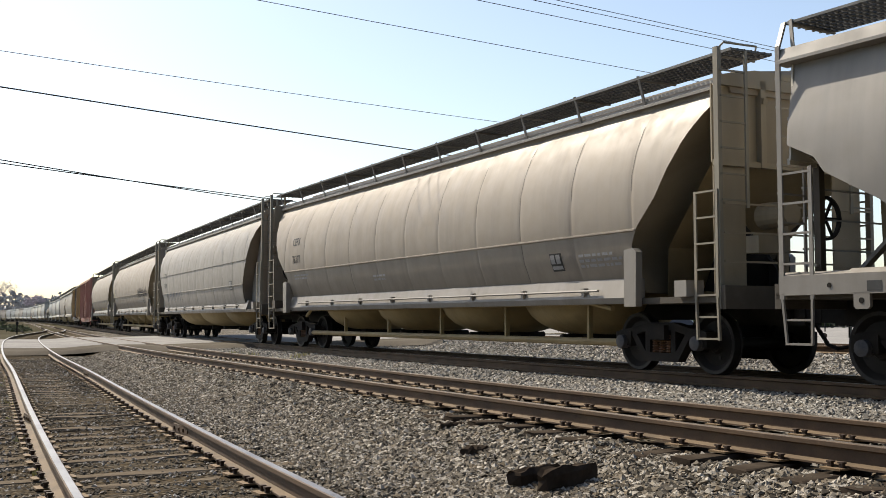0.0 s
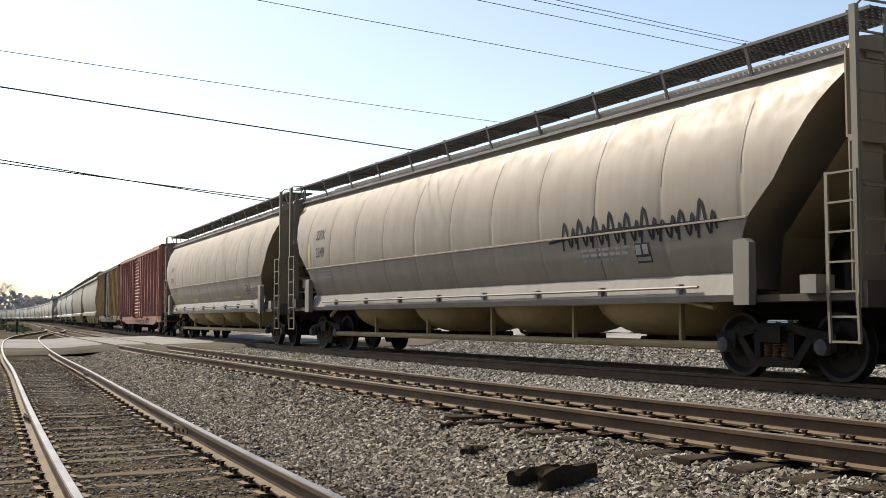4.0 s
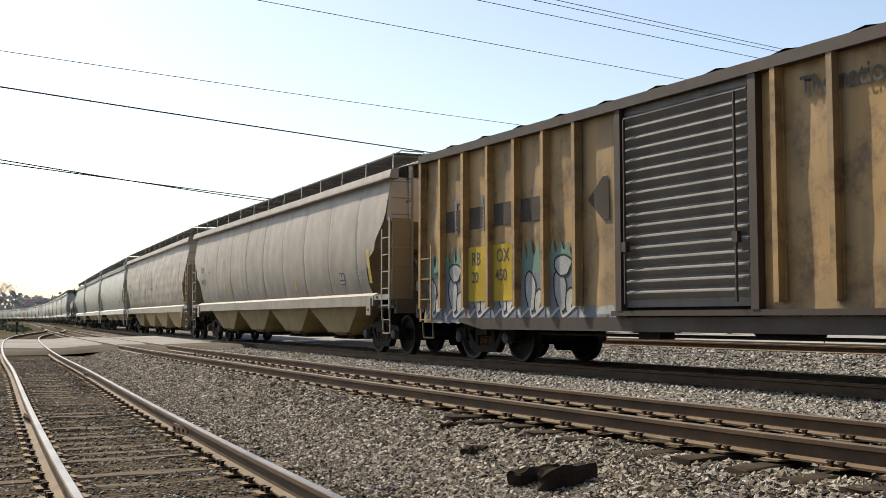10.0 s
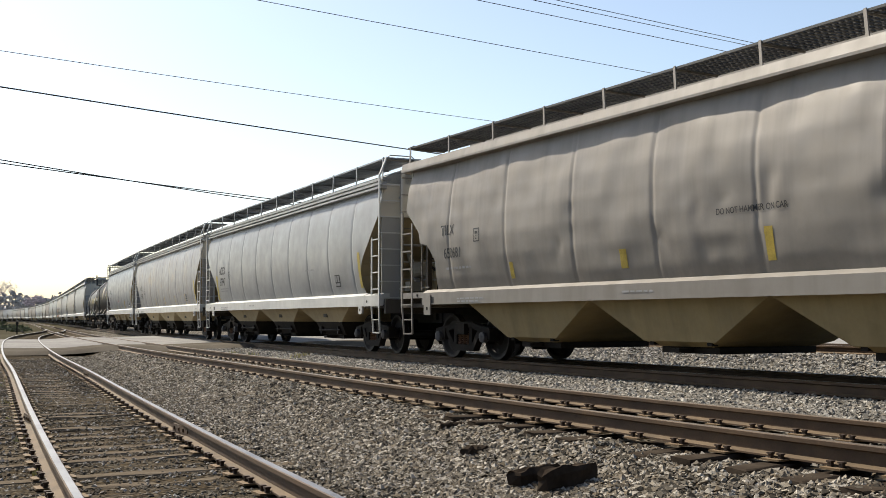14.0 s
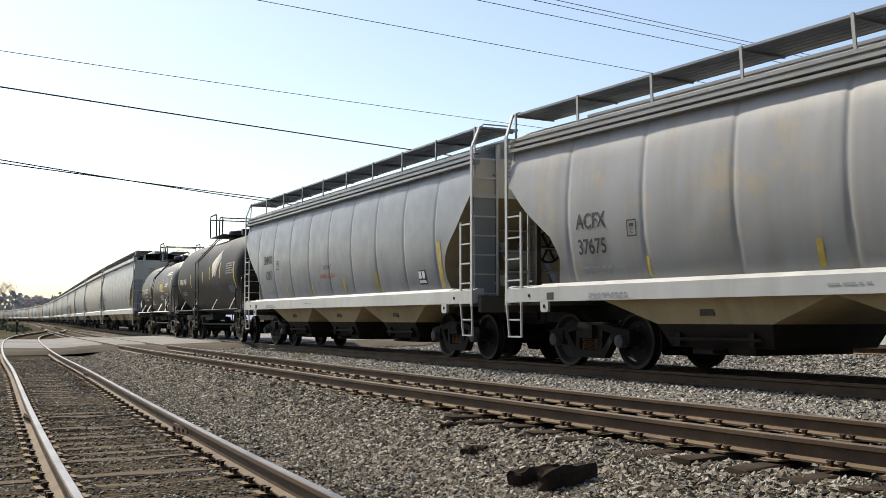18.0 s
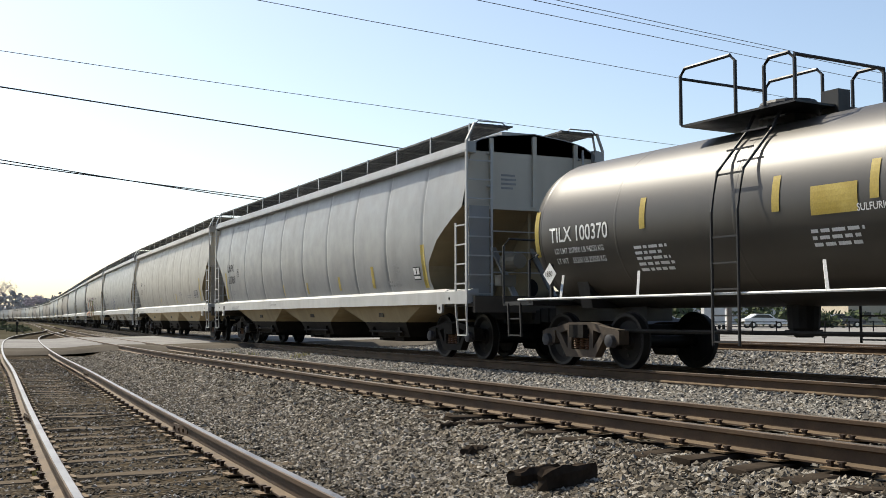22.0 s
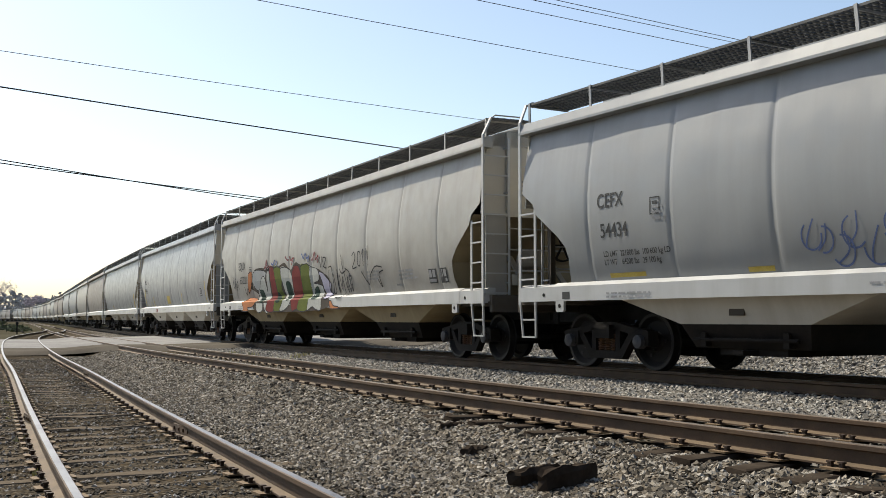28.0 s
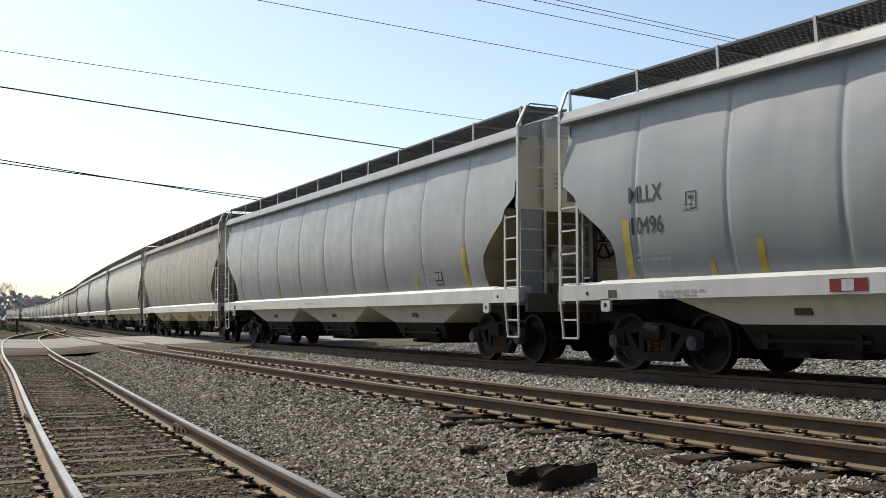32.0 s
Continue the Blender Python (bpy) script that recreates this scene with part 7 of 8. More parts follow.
for e in (-1, 1):
    # hazard placard on a bracket by the end platform
    sh = Shape()
    sh.bar((-1.42, e * 4.22, 1.12), (-1.42, e * 4.22, 1.75), 0.05)
    bracket = part("placard_bracket", sh, P_frame_black, tank)
    sh = Shape()
    sh.prism([(e * 4.22 - 0.19, 1.58), (e * 4.22, 1.39), (e * 4.22 + 0.19, 1.58), (e * 4.22, 1.77)], -1.462, -1.452)
    part("placard", sh, M_white, bracket, "white diamond hazard placard")
    lettering(tank, "1830", e * 4.22 + 0.13, 1.54, 0.09, lambda z, y=0.0: 1.462, M_black)


def end_letters(car, body, z, height, mat, L, r, zc, inset, x0):
    """Letters on the dished end that faces away from the train's head."""
    cu = bpy.data.curves.new("letters", "FONT")
    cu.body, cu.size = body, height / 0.70
    tmp = bpy.data.objects.new("letters", cu)
    me = bpy.data.meshes.new_from_object(tmp)
    bpy.data.objects.remove(tmp)
    bpy.data.curves.remove(cu)
    rr, dd = [0.0, r * 0.25, r * 0.5, r * 0.72, r * 0.88, r * 0.97, r], [0.0, 0.01, 0.05, 0.13, 0.26, 0.42, 0.58]
    for v in me.vertices:
        x, zz = x0 + v.co.x * 0.85, z + v.co.y
        q = math.hypot(x, zz - zc)
        v.co = (x, -(L / 2 - inset) + float(np.interp(q, rr, dd)) - 0.02, zz)
    me.materials.clear()
    me.materials.append(mat)
    me.name = "lettering"
    part("lettering", me, None, car, "painted white lettering on the tank end")


end_letters(tank, "TILX 100370", 2.95, 0.15, M_white, length(13), 1.33, 2.32, 0.85, -0.66)
end_letters(tank, "- - -  - -  - -", 2.76, 0.10, M_faint, length(13), 1.33, 2.32, 0.85, -0.6)
flat(14, "pale grey covered hopper car with a bright white sill", P_grey2, fore=0.75, cut=[(1.40, 1.74), (1.7, 1.82), (1.95, 1.78), (2.45, 1.25), (2.75, 0.7), (3.02, 0.12), (3.05, 0.10)], text=[("UNPX", 8.15, 2.41, 0.25), ("123960", 8.1, 2.02, 0.25)], panels_at=[(-7.4, 1.64, 0.28)], panel_m=M_black, print=[(-5.9, 1.62, 0.9, 2), (-6.3, 2.0, 0.4, 3), (8.0, 1.72, 1.0, 2)],
     reflect=[(8.45, 1.5, 0.16, 0.9), (2.0, 1.5, 0.12, 0.3), (-0.2, 1.5, 0.12, 0.3), (-2.7, 1.53, 0.14, 0.34), (-5.0, 1.53, 0.16, 0.5), (-7.85, 1.47, 0.19, 0.9)])
flat(15, "pale cream-grey covered hopper car with a white sill", P_cream, text=[("HMLX", 8.0, 2.5, 0.2), ("623723", 8.0, 2.1, 0.2)], panels_at=[(-6.9, 1.66, 0.28), (-7.35, 1.66, 0.28)], print=[(-3.4, 1.9, 0.9, 2), (-5.4, 1.75, 1.0, 2), (7.8, 1.75, 1.0, 2)],
     reflect=[(1.6, 1.5, 0.12, 0.3), (-2.6, 1.5, 0.14, 0.4), (-8.1, 1.5, 0.18, 0.9)])
blue_tag = flat(16, "light grey covered hopper car with bold black numbers and blue scrawl", P_grey2, chute=P_chute_bounce, text=[("CEFX", 7.45, 2.56, 0.22), ("54434", 7.4, 2.09, 0.22), ("LD LMT  221800 lbs  100 600 kg LD", 7.37, 1.79, 0.085), ("LT WT    64200 lbs   29 100 kg", 7.37, 1.66, 0.085),
     ("DO NOT CLEAN WITH STEAM OR BOILING WATER", 0.56, 2.30, 0.06)], panels_at=[(-6.9, 1.7, 0.30)],
     print=[(0.5, 2.2, 1.55, 2), (6.15, 2.45, 0.25, 3), (-1.9, 1.68, 0.9, 1)], reflect=[(7.3, 1.46, 0.85, 0.07), (4.4, 1.44, 0.45, 0.07), (2.1, 1.44, 0.45, 0.07), (-0.2, 1.44, 0.45, 0.08), (-2.35, 1.44, 0.5, 0.08)])
graffiti_car = flat(17, "cream-grey covered hopper car with a large colourful graffiti", P_cream, text=[("EQUX", 7.36, 2.42, 0.24), ("632222", 7.30, 1.96, 0.24)], panels_at=[(-7.35, 1.55, 0.3), (-7.85, 1.55, 0.3)], print=[(-3.9, 1.9, 0.8, 3), (-5.8, 1.85, 1.0, 3), (-5.6, 1.55, 0.4, 1)])
red_sign = flat(18, "clean light-grey covered hopper car with stencilled black marks", P_grey, chute=P_chute_bounce, text=[("MLLX", 7.7, 2.56, 0.25), ("10496", 7.7, 2.09, 0.25)], panels_at=[(-6.7, 1.7, 0.30)], print=[(7.6, 1.76, 0.9, 2), (6.55, 2.45, 0.25, 2), (-6.4, 2.2, 0.8, 4)],
     reflect=[(7.85, 1.47, 0.16, 0.85), (5.2, 1.42, 0.13, 0.45), (6.1, 1.44, 0.1, 0.2), (-2.5, 1.45, 0.14, 0.5), (-7.6, 1.45, 0.18, 0.8), (1.2, 1.5, 0.75, 0.36)])
flat(19, "light grey covered hopper car with a yellow reflector", P_grey, chute=P_chute_bounce, panels_at=[(-6.6, 1.50, 0.28)], print=[(8.0, 2.2, 0.5, 3), (-6.0, 1.9, 0.7, 4), (-2.2, 1.6, 0.5, 1)],
     reflect=[(-7.9, 1.45, 0.17, 0.75), (-5.6, 1.45, 0.12, 0.3), (4.2, 1.45, 0.12, 0.25)])


# ---- graffiti and painted marks ----
P_g = {k: surf("spray " + k, a, tuple(min(1, v * 1.25) for v in a), 1.2, 0.85, 0, 0.05, 30, 0.1) for k, a in dict(
    olive=(0.10, 0.12, 0.03), red=(0.15, 0.033, 0.03), grey=(0.36, 0.365, 0.335), black=(0.035, 0.035, 0.04), orange=(0.36, 0.15, 0.07), lilac=(0.34, 0.33, 0.40),
    blue=(0.10, 0.13, 0.24), teal=(0.13, 0.21, 0.18), white=(0.36, 0.36, 0.36), slate=(0.15, 0.165, 0.19), silver=(0.30, 0.31, 0.305), plum=(0.11, 0.085, 0.10), soot=(0.07, 0.06, 0.05), forest=(0.025, 0.045, 0.035), cream=(0.52, 0.49, 0.37), yellow=(0.36, 0.26, 0.04), mauve=(0.205, 0.135, 0.13), dusk=(0.21, 0.215, 0.225), pink=(0.24, 0.17, 0.14)).items()}


def round_poly(pts, rnd, wob=0.03, n=5):
    """A soft outline through the corners given."""
    out = []
    m = len(pts)
    for i in range(m):
        a, b, c, d = (Vector(pts[(i + k) % m]) for k in (-1, 0, 1, 2))
        for k in range(n):
            t = k / n
            q = 0.5 * (2 * b + (c - a) * t + (2 * a - 5 * b + 4 * c - d) * t * t + (3 * b - a - 3 * c + d) * t ** 3)
            out.append((q.x + rnd.uniform(-wob, wob), q.y + rnd.uniform(-wob, wob)))
    return out


def spray(car, pts, x_of, col, off, name="graffiti", wob=0.012):
    """A painted patch that follows the side, sliced into level bands."""
    rnd = random.Random(len(pts) * 7 + int(pts[0][0] * 100))
    poly = round_poly(pts, rnd, wob)
    zs = sorted({round(z, 3) for _, z in poly})
    bm = bmesh.new()
    bm.faces.new([bm.verts.new((0, y, z)) for y, z in poly])
    for z in (1.355, 1.385, 1.41, 1.43):
        bmesh.ops.bisect_plane(bm, geom=bm.verts[:] + bm.edges[:] + bm.faces[:], plane_co=(0, 0, z), plane_no=(0, 0, 1))
    z = math.ceil(min(zs) * 10) / 10
    while z < max(zs):
        bmesh.ops.bisect_plane(bm, geom=bm.verts[:] + bm.edges[:] + bm.faces[:], plane_co=(0, 0, z), plane_no=(0, 0, 1))
        z += 0.1
    ys = [y for y, _ in poly]
    z = math.ceil(min(ys) * 8) / 8
    while z < max(ys):
        bmesh.ops.bisect_plane(bm, geom=bm.verts[:] + bm.edges[:] + bm.faces[:], plane_co=(0, z, 0), plane_no=(0, 1, 0))
        z += 0.125
    bmesh.ops.triangulate(bm, faces=bm.faces)
    for v in bm.verts:
        v.co.x = -(x_of(v.co.z, v.co.y) + off)
    me = bpy.data.meshes.new(name)
    bm.to_mesh(me)
    bm.free()
    me.materials.append(P_g[col])
    return part(name, me, None, car, "spray-painted " + col + " shape")


def stroke(car, pts, x_of, col, width=0.035, off=0.010):
    """A spray-can line."""
    n = 5
    line = []
    for i in range(len(pts) - 1):
        a, b, c, d = (Vector(pts[min(max(i + k, 0), len(pts) - 1)]) for k in (-1, 0, 1, 2))
        for k in range(n):
            t = k / n
            line.append(0.5 * (2 * b + (c - a) * t + (2 * a - 5 * b + 4 * c - d) * t * t + (3 * b - a - 3 * c + d) * t ** 3))
    line.append(Vector(pts[-1]))
    sh = Shape()
    rows = [[], []]
    for i, p in enumerate(line):
        d = line[min(i + 1, len(line) - 1)] - line[max(i - 1, 0)]
        u = Vector((-d.y, d.x)).normalized() * width / 2 if d.length > 1e-6 else Vector((0, width / 2))
        for r, q in zip(rows, (p + u, p - u)):
            r.append((-(x_of(q.y, q.x) + off), q.x, q.y))
    sh.grid(rows)
    return part("graffiti_line", sh, P_g[col], car, "spray-painted " + col + " line")


FLAT_X = interp_of([(1.04, 1.60), (1.355, 1.60), (1.385, 1.555), (1.41, 1.50), (1.62, 1.57), (2.05, 1.612), (2.5, 1.627), (3.0, 1.612)])
g = graffiti_car


def over_sill(car):
    """The side and, below it, the slope and face of the sill."""
    return lambda z, y=0.0: SKIN[car.name](z, y) if z > 1.43 else FLAT_X(z)


GX, BX = over_sill(graffiti_car), over_sill(blue_tag)
# painted shapes of the large graffiti, from the back to the front
MURAL, SCRIPT = [], []
MURAL.append(("black", [(6.34, 1.86), (5.81, 2.17), (5.36, 2.38), (4.39, 2.39), (3.61, 2.39), (2.97, 2.36), (2.37, 2.44), (1.85, 2.22), (1.34, 2.41), (0.82, 2.3), (0.16, 2.27), (-0.52, 2.15), (-0.92, 2.03), (-1.23, 1.92), (-1.33, 1.77), (-1.16, 1.56), (-1.01, 0.94), (5.24, 0.99), (5.36, 1.59)]))
MURAL.append(("silver", [(5.87, 2.02), (5.49, 2.33), (4.39, 2.28), (4.34, 2.12), (4.75, 1.8), (5.18, 1.7), (5.55, 1.77)]))
MURAL.append(("grey", [(5.3, 1.64), (5.05, 1.81), (4.77, 2.08), (4.45, 2.09), (4.28, 1.61), (4.22, 2.19), (3.96, 2.18), (3.98, 0.98), (4.34, 0.98), (4.57, 1.45), (4.63, 0.98), (5.24, 0.99)]))
MURAL.append(("red", [(3.96, 2.35), (3.49, 2.34), (3.34, 1.74), (3.39, 0.98), (4.22, 0.98), (4.11, 1.32), (3.94, 1.65)]))
MURAL.append(("olive", [(3.44, 2.34), (2.86, 2.33), (2.66, 2.03), (2.82, 1.72), (2.52, 1.34), (2.67, 0.97), (3.41, 0.98), (3.29, 1.47), (3.34, 1.9)]))
MURAL.append(("grey", [(2.78, 2.3), (2.27, 2.31), (1.8, 2.11), (1.72, 1.67), (1.85, 1.28), (2.37, 0.97), (2.82, 0.97), (2.52, 1.39), (2.67, 1.82)]))
MURAL.append(("red", [(1.68, 2.17), (1.34, 2.33), (1.01, 2.2), (0.91, 1.64), (1.05, 1.16), (1.36, 0.96), (1.67, 0.97), (1.79, 1.53)]))
MURAL.append(("olive", [(0.92, 2.27), (0.57, 2.32), (0.18, 2.24), (0.16, 1.61), (0.3, 0.95), (1.16, 0.96), (0.95, 1.5)]))
MURAL.append(("grey", [(0.15, 2.24), (-0.49, 2.13), (-0.51, 1.85), (-0.06, 1.78), (-0.66, 1.71), (-0.77, 1.57), (-0.8, 0.95), (-0.39, 0.95), (-0.13, 1.14), (0.18, 0.95), (0.32, 0.96), (0.19, 1.47)]))
MURAL.append(("lilac", [(-0.56, 2.08), (-0.92, 2.01), (-1.23, 1.84), (-1.43, 1.72), (-1.29, 1.55), (-1.44, 1.42), (-1.05, 1.34), (-0.84, 1.57), (-0.73, 1.84)]))
MURAL.append(("orange", [(-1.43, 1.27), (-1.59, 1.28), (-1.75, 1.16), (-2.07, 1.13), (-2.24, 1.01), (-2.16, 0.94), (-1.59, 0.94), (-1.52, 1.1)]))
MURAL.append(("orange", [(6.96, 1.35), (6.4, 1.48), (5.36, 1.42), (5.68, 1.21), (6.27, 1.18), (6.2, 0.95), (7.03, 0.95), (6.75, 1.13)]))
MURAL.append(("orange", [(6.21, 2.25), (5.94, 2.32), (5.81, 2.2), (6.07, 1.79), (6.41, 1.68)]))
MURAL.append(("forest", [(2.37, 1.83), (2.08, 1.9), (1.85, 1.73), (1.9, 1.43), (2.23, 1.36)]))
MURAL.append(("forest", [(0.1, 1.4), (-0.14, 1.65), (-0.44, 1.66), (-0.38, 1.36)]))
MURAL.append(("forest", [(3.29, 1.58), (3.08, 1.57), (2.82, 1.34), (3.23, 1.32)]))
MURAL.append(("forest", [(5.11, 1.69), (4.69, 1.69), (4.57, 1.33), (4.93, 1.37)]))
MURAL.append(("red", [(2.27, 2.62), (2.03, 2.5), (1.89, 2.6), (1.74, 2.48), (1.47, 2.55), (1.66, 2.35), (1.89, 2.24), (2.07, 2.38)]))
MURAL.append(("red", [(0.07, 2.48), (-0.15, 2.4), (-0.32, 2.6), (-0.41, 2.4), (-0.62, 2.5), (-0.56, 2.3), (-0.3, 2.25), (-0.07, 2.34)]))
MURAL.append(("blue", [(0.75, 2.62), (0.57, 2.48), (0.44, 2.61), (0.32, 2.47), (0.14, 2.52), (0.24, 2.36), (0.44, 2.29), (0.61, 2.39)]))
MURAL.append(("blue", [(3.66, 2.49), (3.44, 2.44), (3.28, 2.56), (3.18, 2.43), (3.02, 2.53), (3.13, 2.35), (3.49, 2.34)]))
MURAL.append(("red", [(4.37, 2.43), (4.25, 2.36), (4.16, 2.61), (4.07, 2.38), (3.94, 2.43), (4.1, 2.13), (4.28, 2.14)]))
# spray-can handwriting beside it
SCRIPT.append([(-0.78, 2.46), (-0.82, 2.17), (-0.96, 2.45), (-1.03, 2.16)])
SCRIPT.append([(-1.03, 2.42), (-1.24, 2.39), (-1.06, 2.18), (-1.24, 2.14)])
SCRIPT.append([(-1.4, 2.15), (-1.64, 2.11), (-1.59, 1.54), (-1.29, 1.55), (-1.44, 2.11)])
SCRIPT.append([(-1.7, 2.0), (-1.75, 1.54), (-1.56, 1.46)])
SCRIPT.append([(-1.95, 2.07), (-1.95, 1.49), (-2.12, 1.93), (-2.2, 1.52), (-2.33, 1.88), (-2.35, 1.39), (-1.88, 1.36)])
SCRIPT.append([(-2.36, 2.43), (-2.37, 2.2), (-2.42, 2.12)])
SCRIPT.append([(-2.18, 2.07), (-2.33, 1.96), (-2.63, 2.02)])
SCRIPT.append([(-2.4, 2.16), (-2.45, 1.95)])
SCRIPT.append([(-2.48, 1.99), (-2.62, 1.46), (-2.66, 1.9), (-2.77, 1.49), (-2.86, 1.93), (-2.57, 2.07)])
SCRIPT.append([(-2.83, 1.89), (-2.91, 1.49), (-2.95, 1.88), (-2.8, 1.77)])
SCRIPT.append([(-2.56, 1.4), (-2.73, 1.44)])
SCRIPT.append([(8.08, 2.25), (8.0, 1.8), (7.77, 2.17), (7.7, 1.75), (7.55, 2.1), (7.47, 1.78)])
SCRIPT.append([(6.82, 1.88), (6.61, 1.59), (6.41, 1.8), (6.27, 1.58)])
# painted shapes, each over the one before, with dark outlines
for k, (col, pts) in enumerate(MURAL):
    low = [(y, max(1.075, z)) for y, z in pts]
    if k >= 17:
        stroke(g, low[:-2], GX, "white", 0.085, 0.006 + 0.0007 * k)
        stroke(g, low[:-2], GX, col, 0.05, 0.0066 + 0.0007 * k)
        continue
    spray(g, low, GX, "soot" if k == 0 else col, 0.006 + 0.0007 * k, wob=0.006)
    if k and col != "forest":
        stroke(g, low + low[:1], GX, "black", 0.026, 0.0063 + 0.0007 * k)
for pts in SCRIPT:
    stroke(g, pts, GX, "black", 0.032, 0.024)
for k, pts in enumerate(([(0.0, 0.30), (-0.16, 0.38), (-0.2, 0.22), (0.0, 0.0), (-0.28, 0.02)], [(-0.42, 0.38), (-0.36, 0.1), (-0.5, 0.05), (-0.56, 0.34), (-0.42, 0.38)], [(-0.66, 0.3), (-0.72, 0.42), (-0.70, 0.02)], [(-0.84, 0.32), (-0.9, 0.44), (-0.87, 0.04)], [(-1.02, 0.5), (-1.0, 0.16)], [(-1.0, 0.06), (-1.01, 0.03)],
                        [(-0.55, -0.1), (-0.9, -0.42), (-1.1, -0.2), (-1.45, -0.02), (-1.85, -0.05)], [(-1.5, -0.3), (-1.7, -0.5), (-1.62, -0.2), (-1.9, -0.12)])):
    stroke(g, [(y - 3.1, z + 2.05) for y, z in pts], GX, "black", 0.03, 0.024)
rnd = random.Random(21)
for k in range(9):
    # loops and hooks of a tag
    cy, cz, r = 3.3 - k * 0.24 + rnd.uniform(-0.05, 0.05), rnd.uniform(1.62, 1.95), rnd.uniform(0.09, 0.17)
    a0, turn = rnd.uniform(0, 6.28), rnd.uniform(3.5, 6.8)
    stroke(blue_tag, [(cy + r * 1.1 * math.cos(a0 + turn * i / 7), cz + r * 1.25 * math.sin(a0 + turn * i / 7)) for i in range(8)], BX, "blue", 0.024, 0.010)
    stroke(blue_tag, [(cy + 0.1, cz - r), (cy + rnd.uniform(-0.1, 0.1), cz), (cy - 0.05, cz + r * 1.5)], BX, "blue", 0.024, 0.010)
stroke(blue_tag, [(1.3, 1.95), (0.95, 1.9), (1.25, 1.75), (0.9, 1.7), (1.1, 2.0)], BX, "blue", 0.02, 0.008)
decal(red_sign, "warning_sign", [rect(4.0, 1.14, 0.55, 0.16)], lambda z, y=0.0: 1.60, P_g["red"], "small red safety sign on the sill", 0.006)
decal(red_sign, "sign_emblem", [rect(3.82, 1.15, 0.18, 0.14)], lambda z, y=0.0: 1.60, P_g["white"], "white emblem of the sign", 0.010)

# scrawl on the tan round car
RX, RX2 = SKIN[car3.name], SKIN[car2.name]
rnd = random.Random(5)
for k in range(9):
    y = -4.0 - 0.42 * k
    stroke(car3, [(y, 1.95), (y - 0.1, 2.35 + rnd.uniform(-0.1, 0.15)), (y - 0.25, 2.0), (y - 0.35, 2.3), (y - 0.4, 2.05)], RX, "black", 0.05, 0.008)
stroke(car3, [(-3.6, 2.1), (-5.2, 2.2), (-8.0, 2.15)], RX, "black", 0.045, 0.009)
# faded block letters on the grey-tan round car
for k in range(5):
    y = 6.6 - k * 0.75
    stroke(car2, [(y, 1.6), (y - 0.05, 1.95)], RX2, "slate", 0.08, 0.007)
    stroke(car2, [(y, 1.9), (y - 0.35, 1.95), (y - 0.4, 1.65)], RX2, "slate", 0.07, 0.008)


# boxcar graffiti between the ribs
hbx = length(5) / 2 - 0.80
def bays(hb, pitch, first, door, side):
    v = rib_places(hb, pitch, first, door)
    return [tuple(sorted((side * (a - 0.07), side * (b + 0.07)), reverse=True)) for a, b in zip(v, v[1:])]


L5, R5 = bays(hbx, 1.1, 0.6, 1.70, 1)[::-1], bays(hbx, 1.1, 0.6, 1.35, -1)
def scribble(car, spans, z0, z1, cols, n, seed):
    """Overlapping spray strokes of several colours inside each panel."""
    rnd = random.Random(seed)
    for y0, y1 in spans:
        a, b = max(y0, y1) - 0.03, min(y0, y1) + 0.03
        for k in range(n):
            w = rnd.choice((0.03, 0.04, 0.06, 0.09, 0.14))
            y = rnd.uniform(b + w, a - w)
            za, zb = sorted((rnd.uniform(z0, z1), rnd.uniform(z0, z1)))
            pts = [(y, za)] + [(min(a - w / 2, max(b + w / 2, y + rnd.uniform(-0.4, 0.4))), za + (zb - za) * t + rnd.uniform(-0.08, 0.08)) for t in (0.35, 0.7, 1.0)]
            stroke(car, pts, SKIN[car.name], rnd.choice(cols), w, 0.0165 + 0.0004 * k)


def crown(car, y0, y1, z0, z1, spike, col, off, seed):
    """A painted block of one bay with a jagged upper edge."""
    rnd = random.Random(seed)
    n, x_of = 14, SKIN[car.name]
    rise = [spike * (rnd.uniform(0.25, 1.0) if k % 4 in (1, 2) else rnd.uniform(-0.4, 0.1)) for k in range(n + 1)]
    rows = []
    for j in range(13):
        rows.append([])
        for k in range(n + 1):
            y, z = y0 + (y1 - y0) * k / n, z0 + (z1 + rise[k] - z0) * j / 12
            rows[-1].append((-(x_of(z, y) + off), y, z))
    sh = Shape()
    sh.grid(rows)
    part("graffiti", sh, P_g[col], car, "spray-painted " + col + " block", True)


def bubble(car, y, z, w, h, lean, fill, line, off, width=0.035):
    """A swollen letter: a rounded shape with an outline and a pale glint."""
    pts = [(y + w * math.cos(a) * (1.0 + 0.18 * math.sin(3 * a)) + lean * math.sin(a) * h, z + h * math.sin(a)) for a in (2 * math.pi * k / 9 for k in range(9))]
    spray(car, pts, SKIN[car.name], fill, off, "graffiti", 0.0)
    stroke(car, pts + pts[:2], SKIN[car.name], line, width, off + 0.0012)
    stroke(car, [(y + w * 0.55, z - h * 0.1), (y + w * 0.5, z + h * 0.4), (y + w * 0.2, z + h * 0.7)], SKIN[car.name], "white", 0.04, off + 0.002)


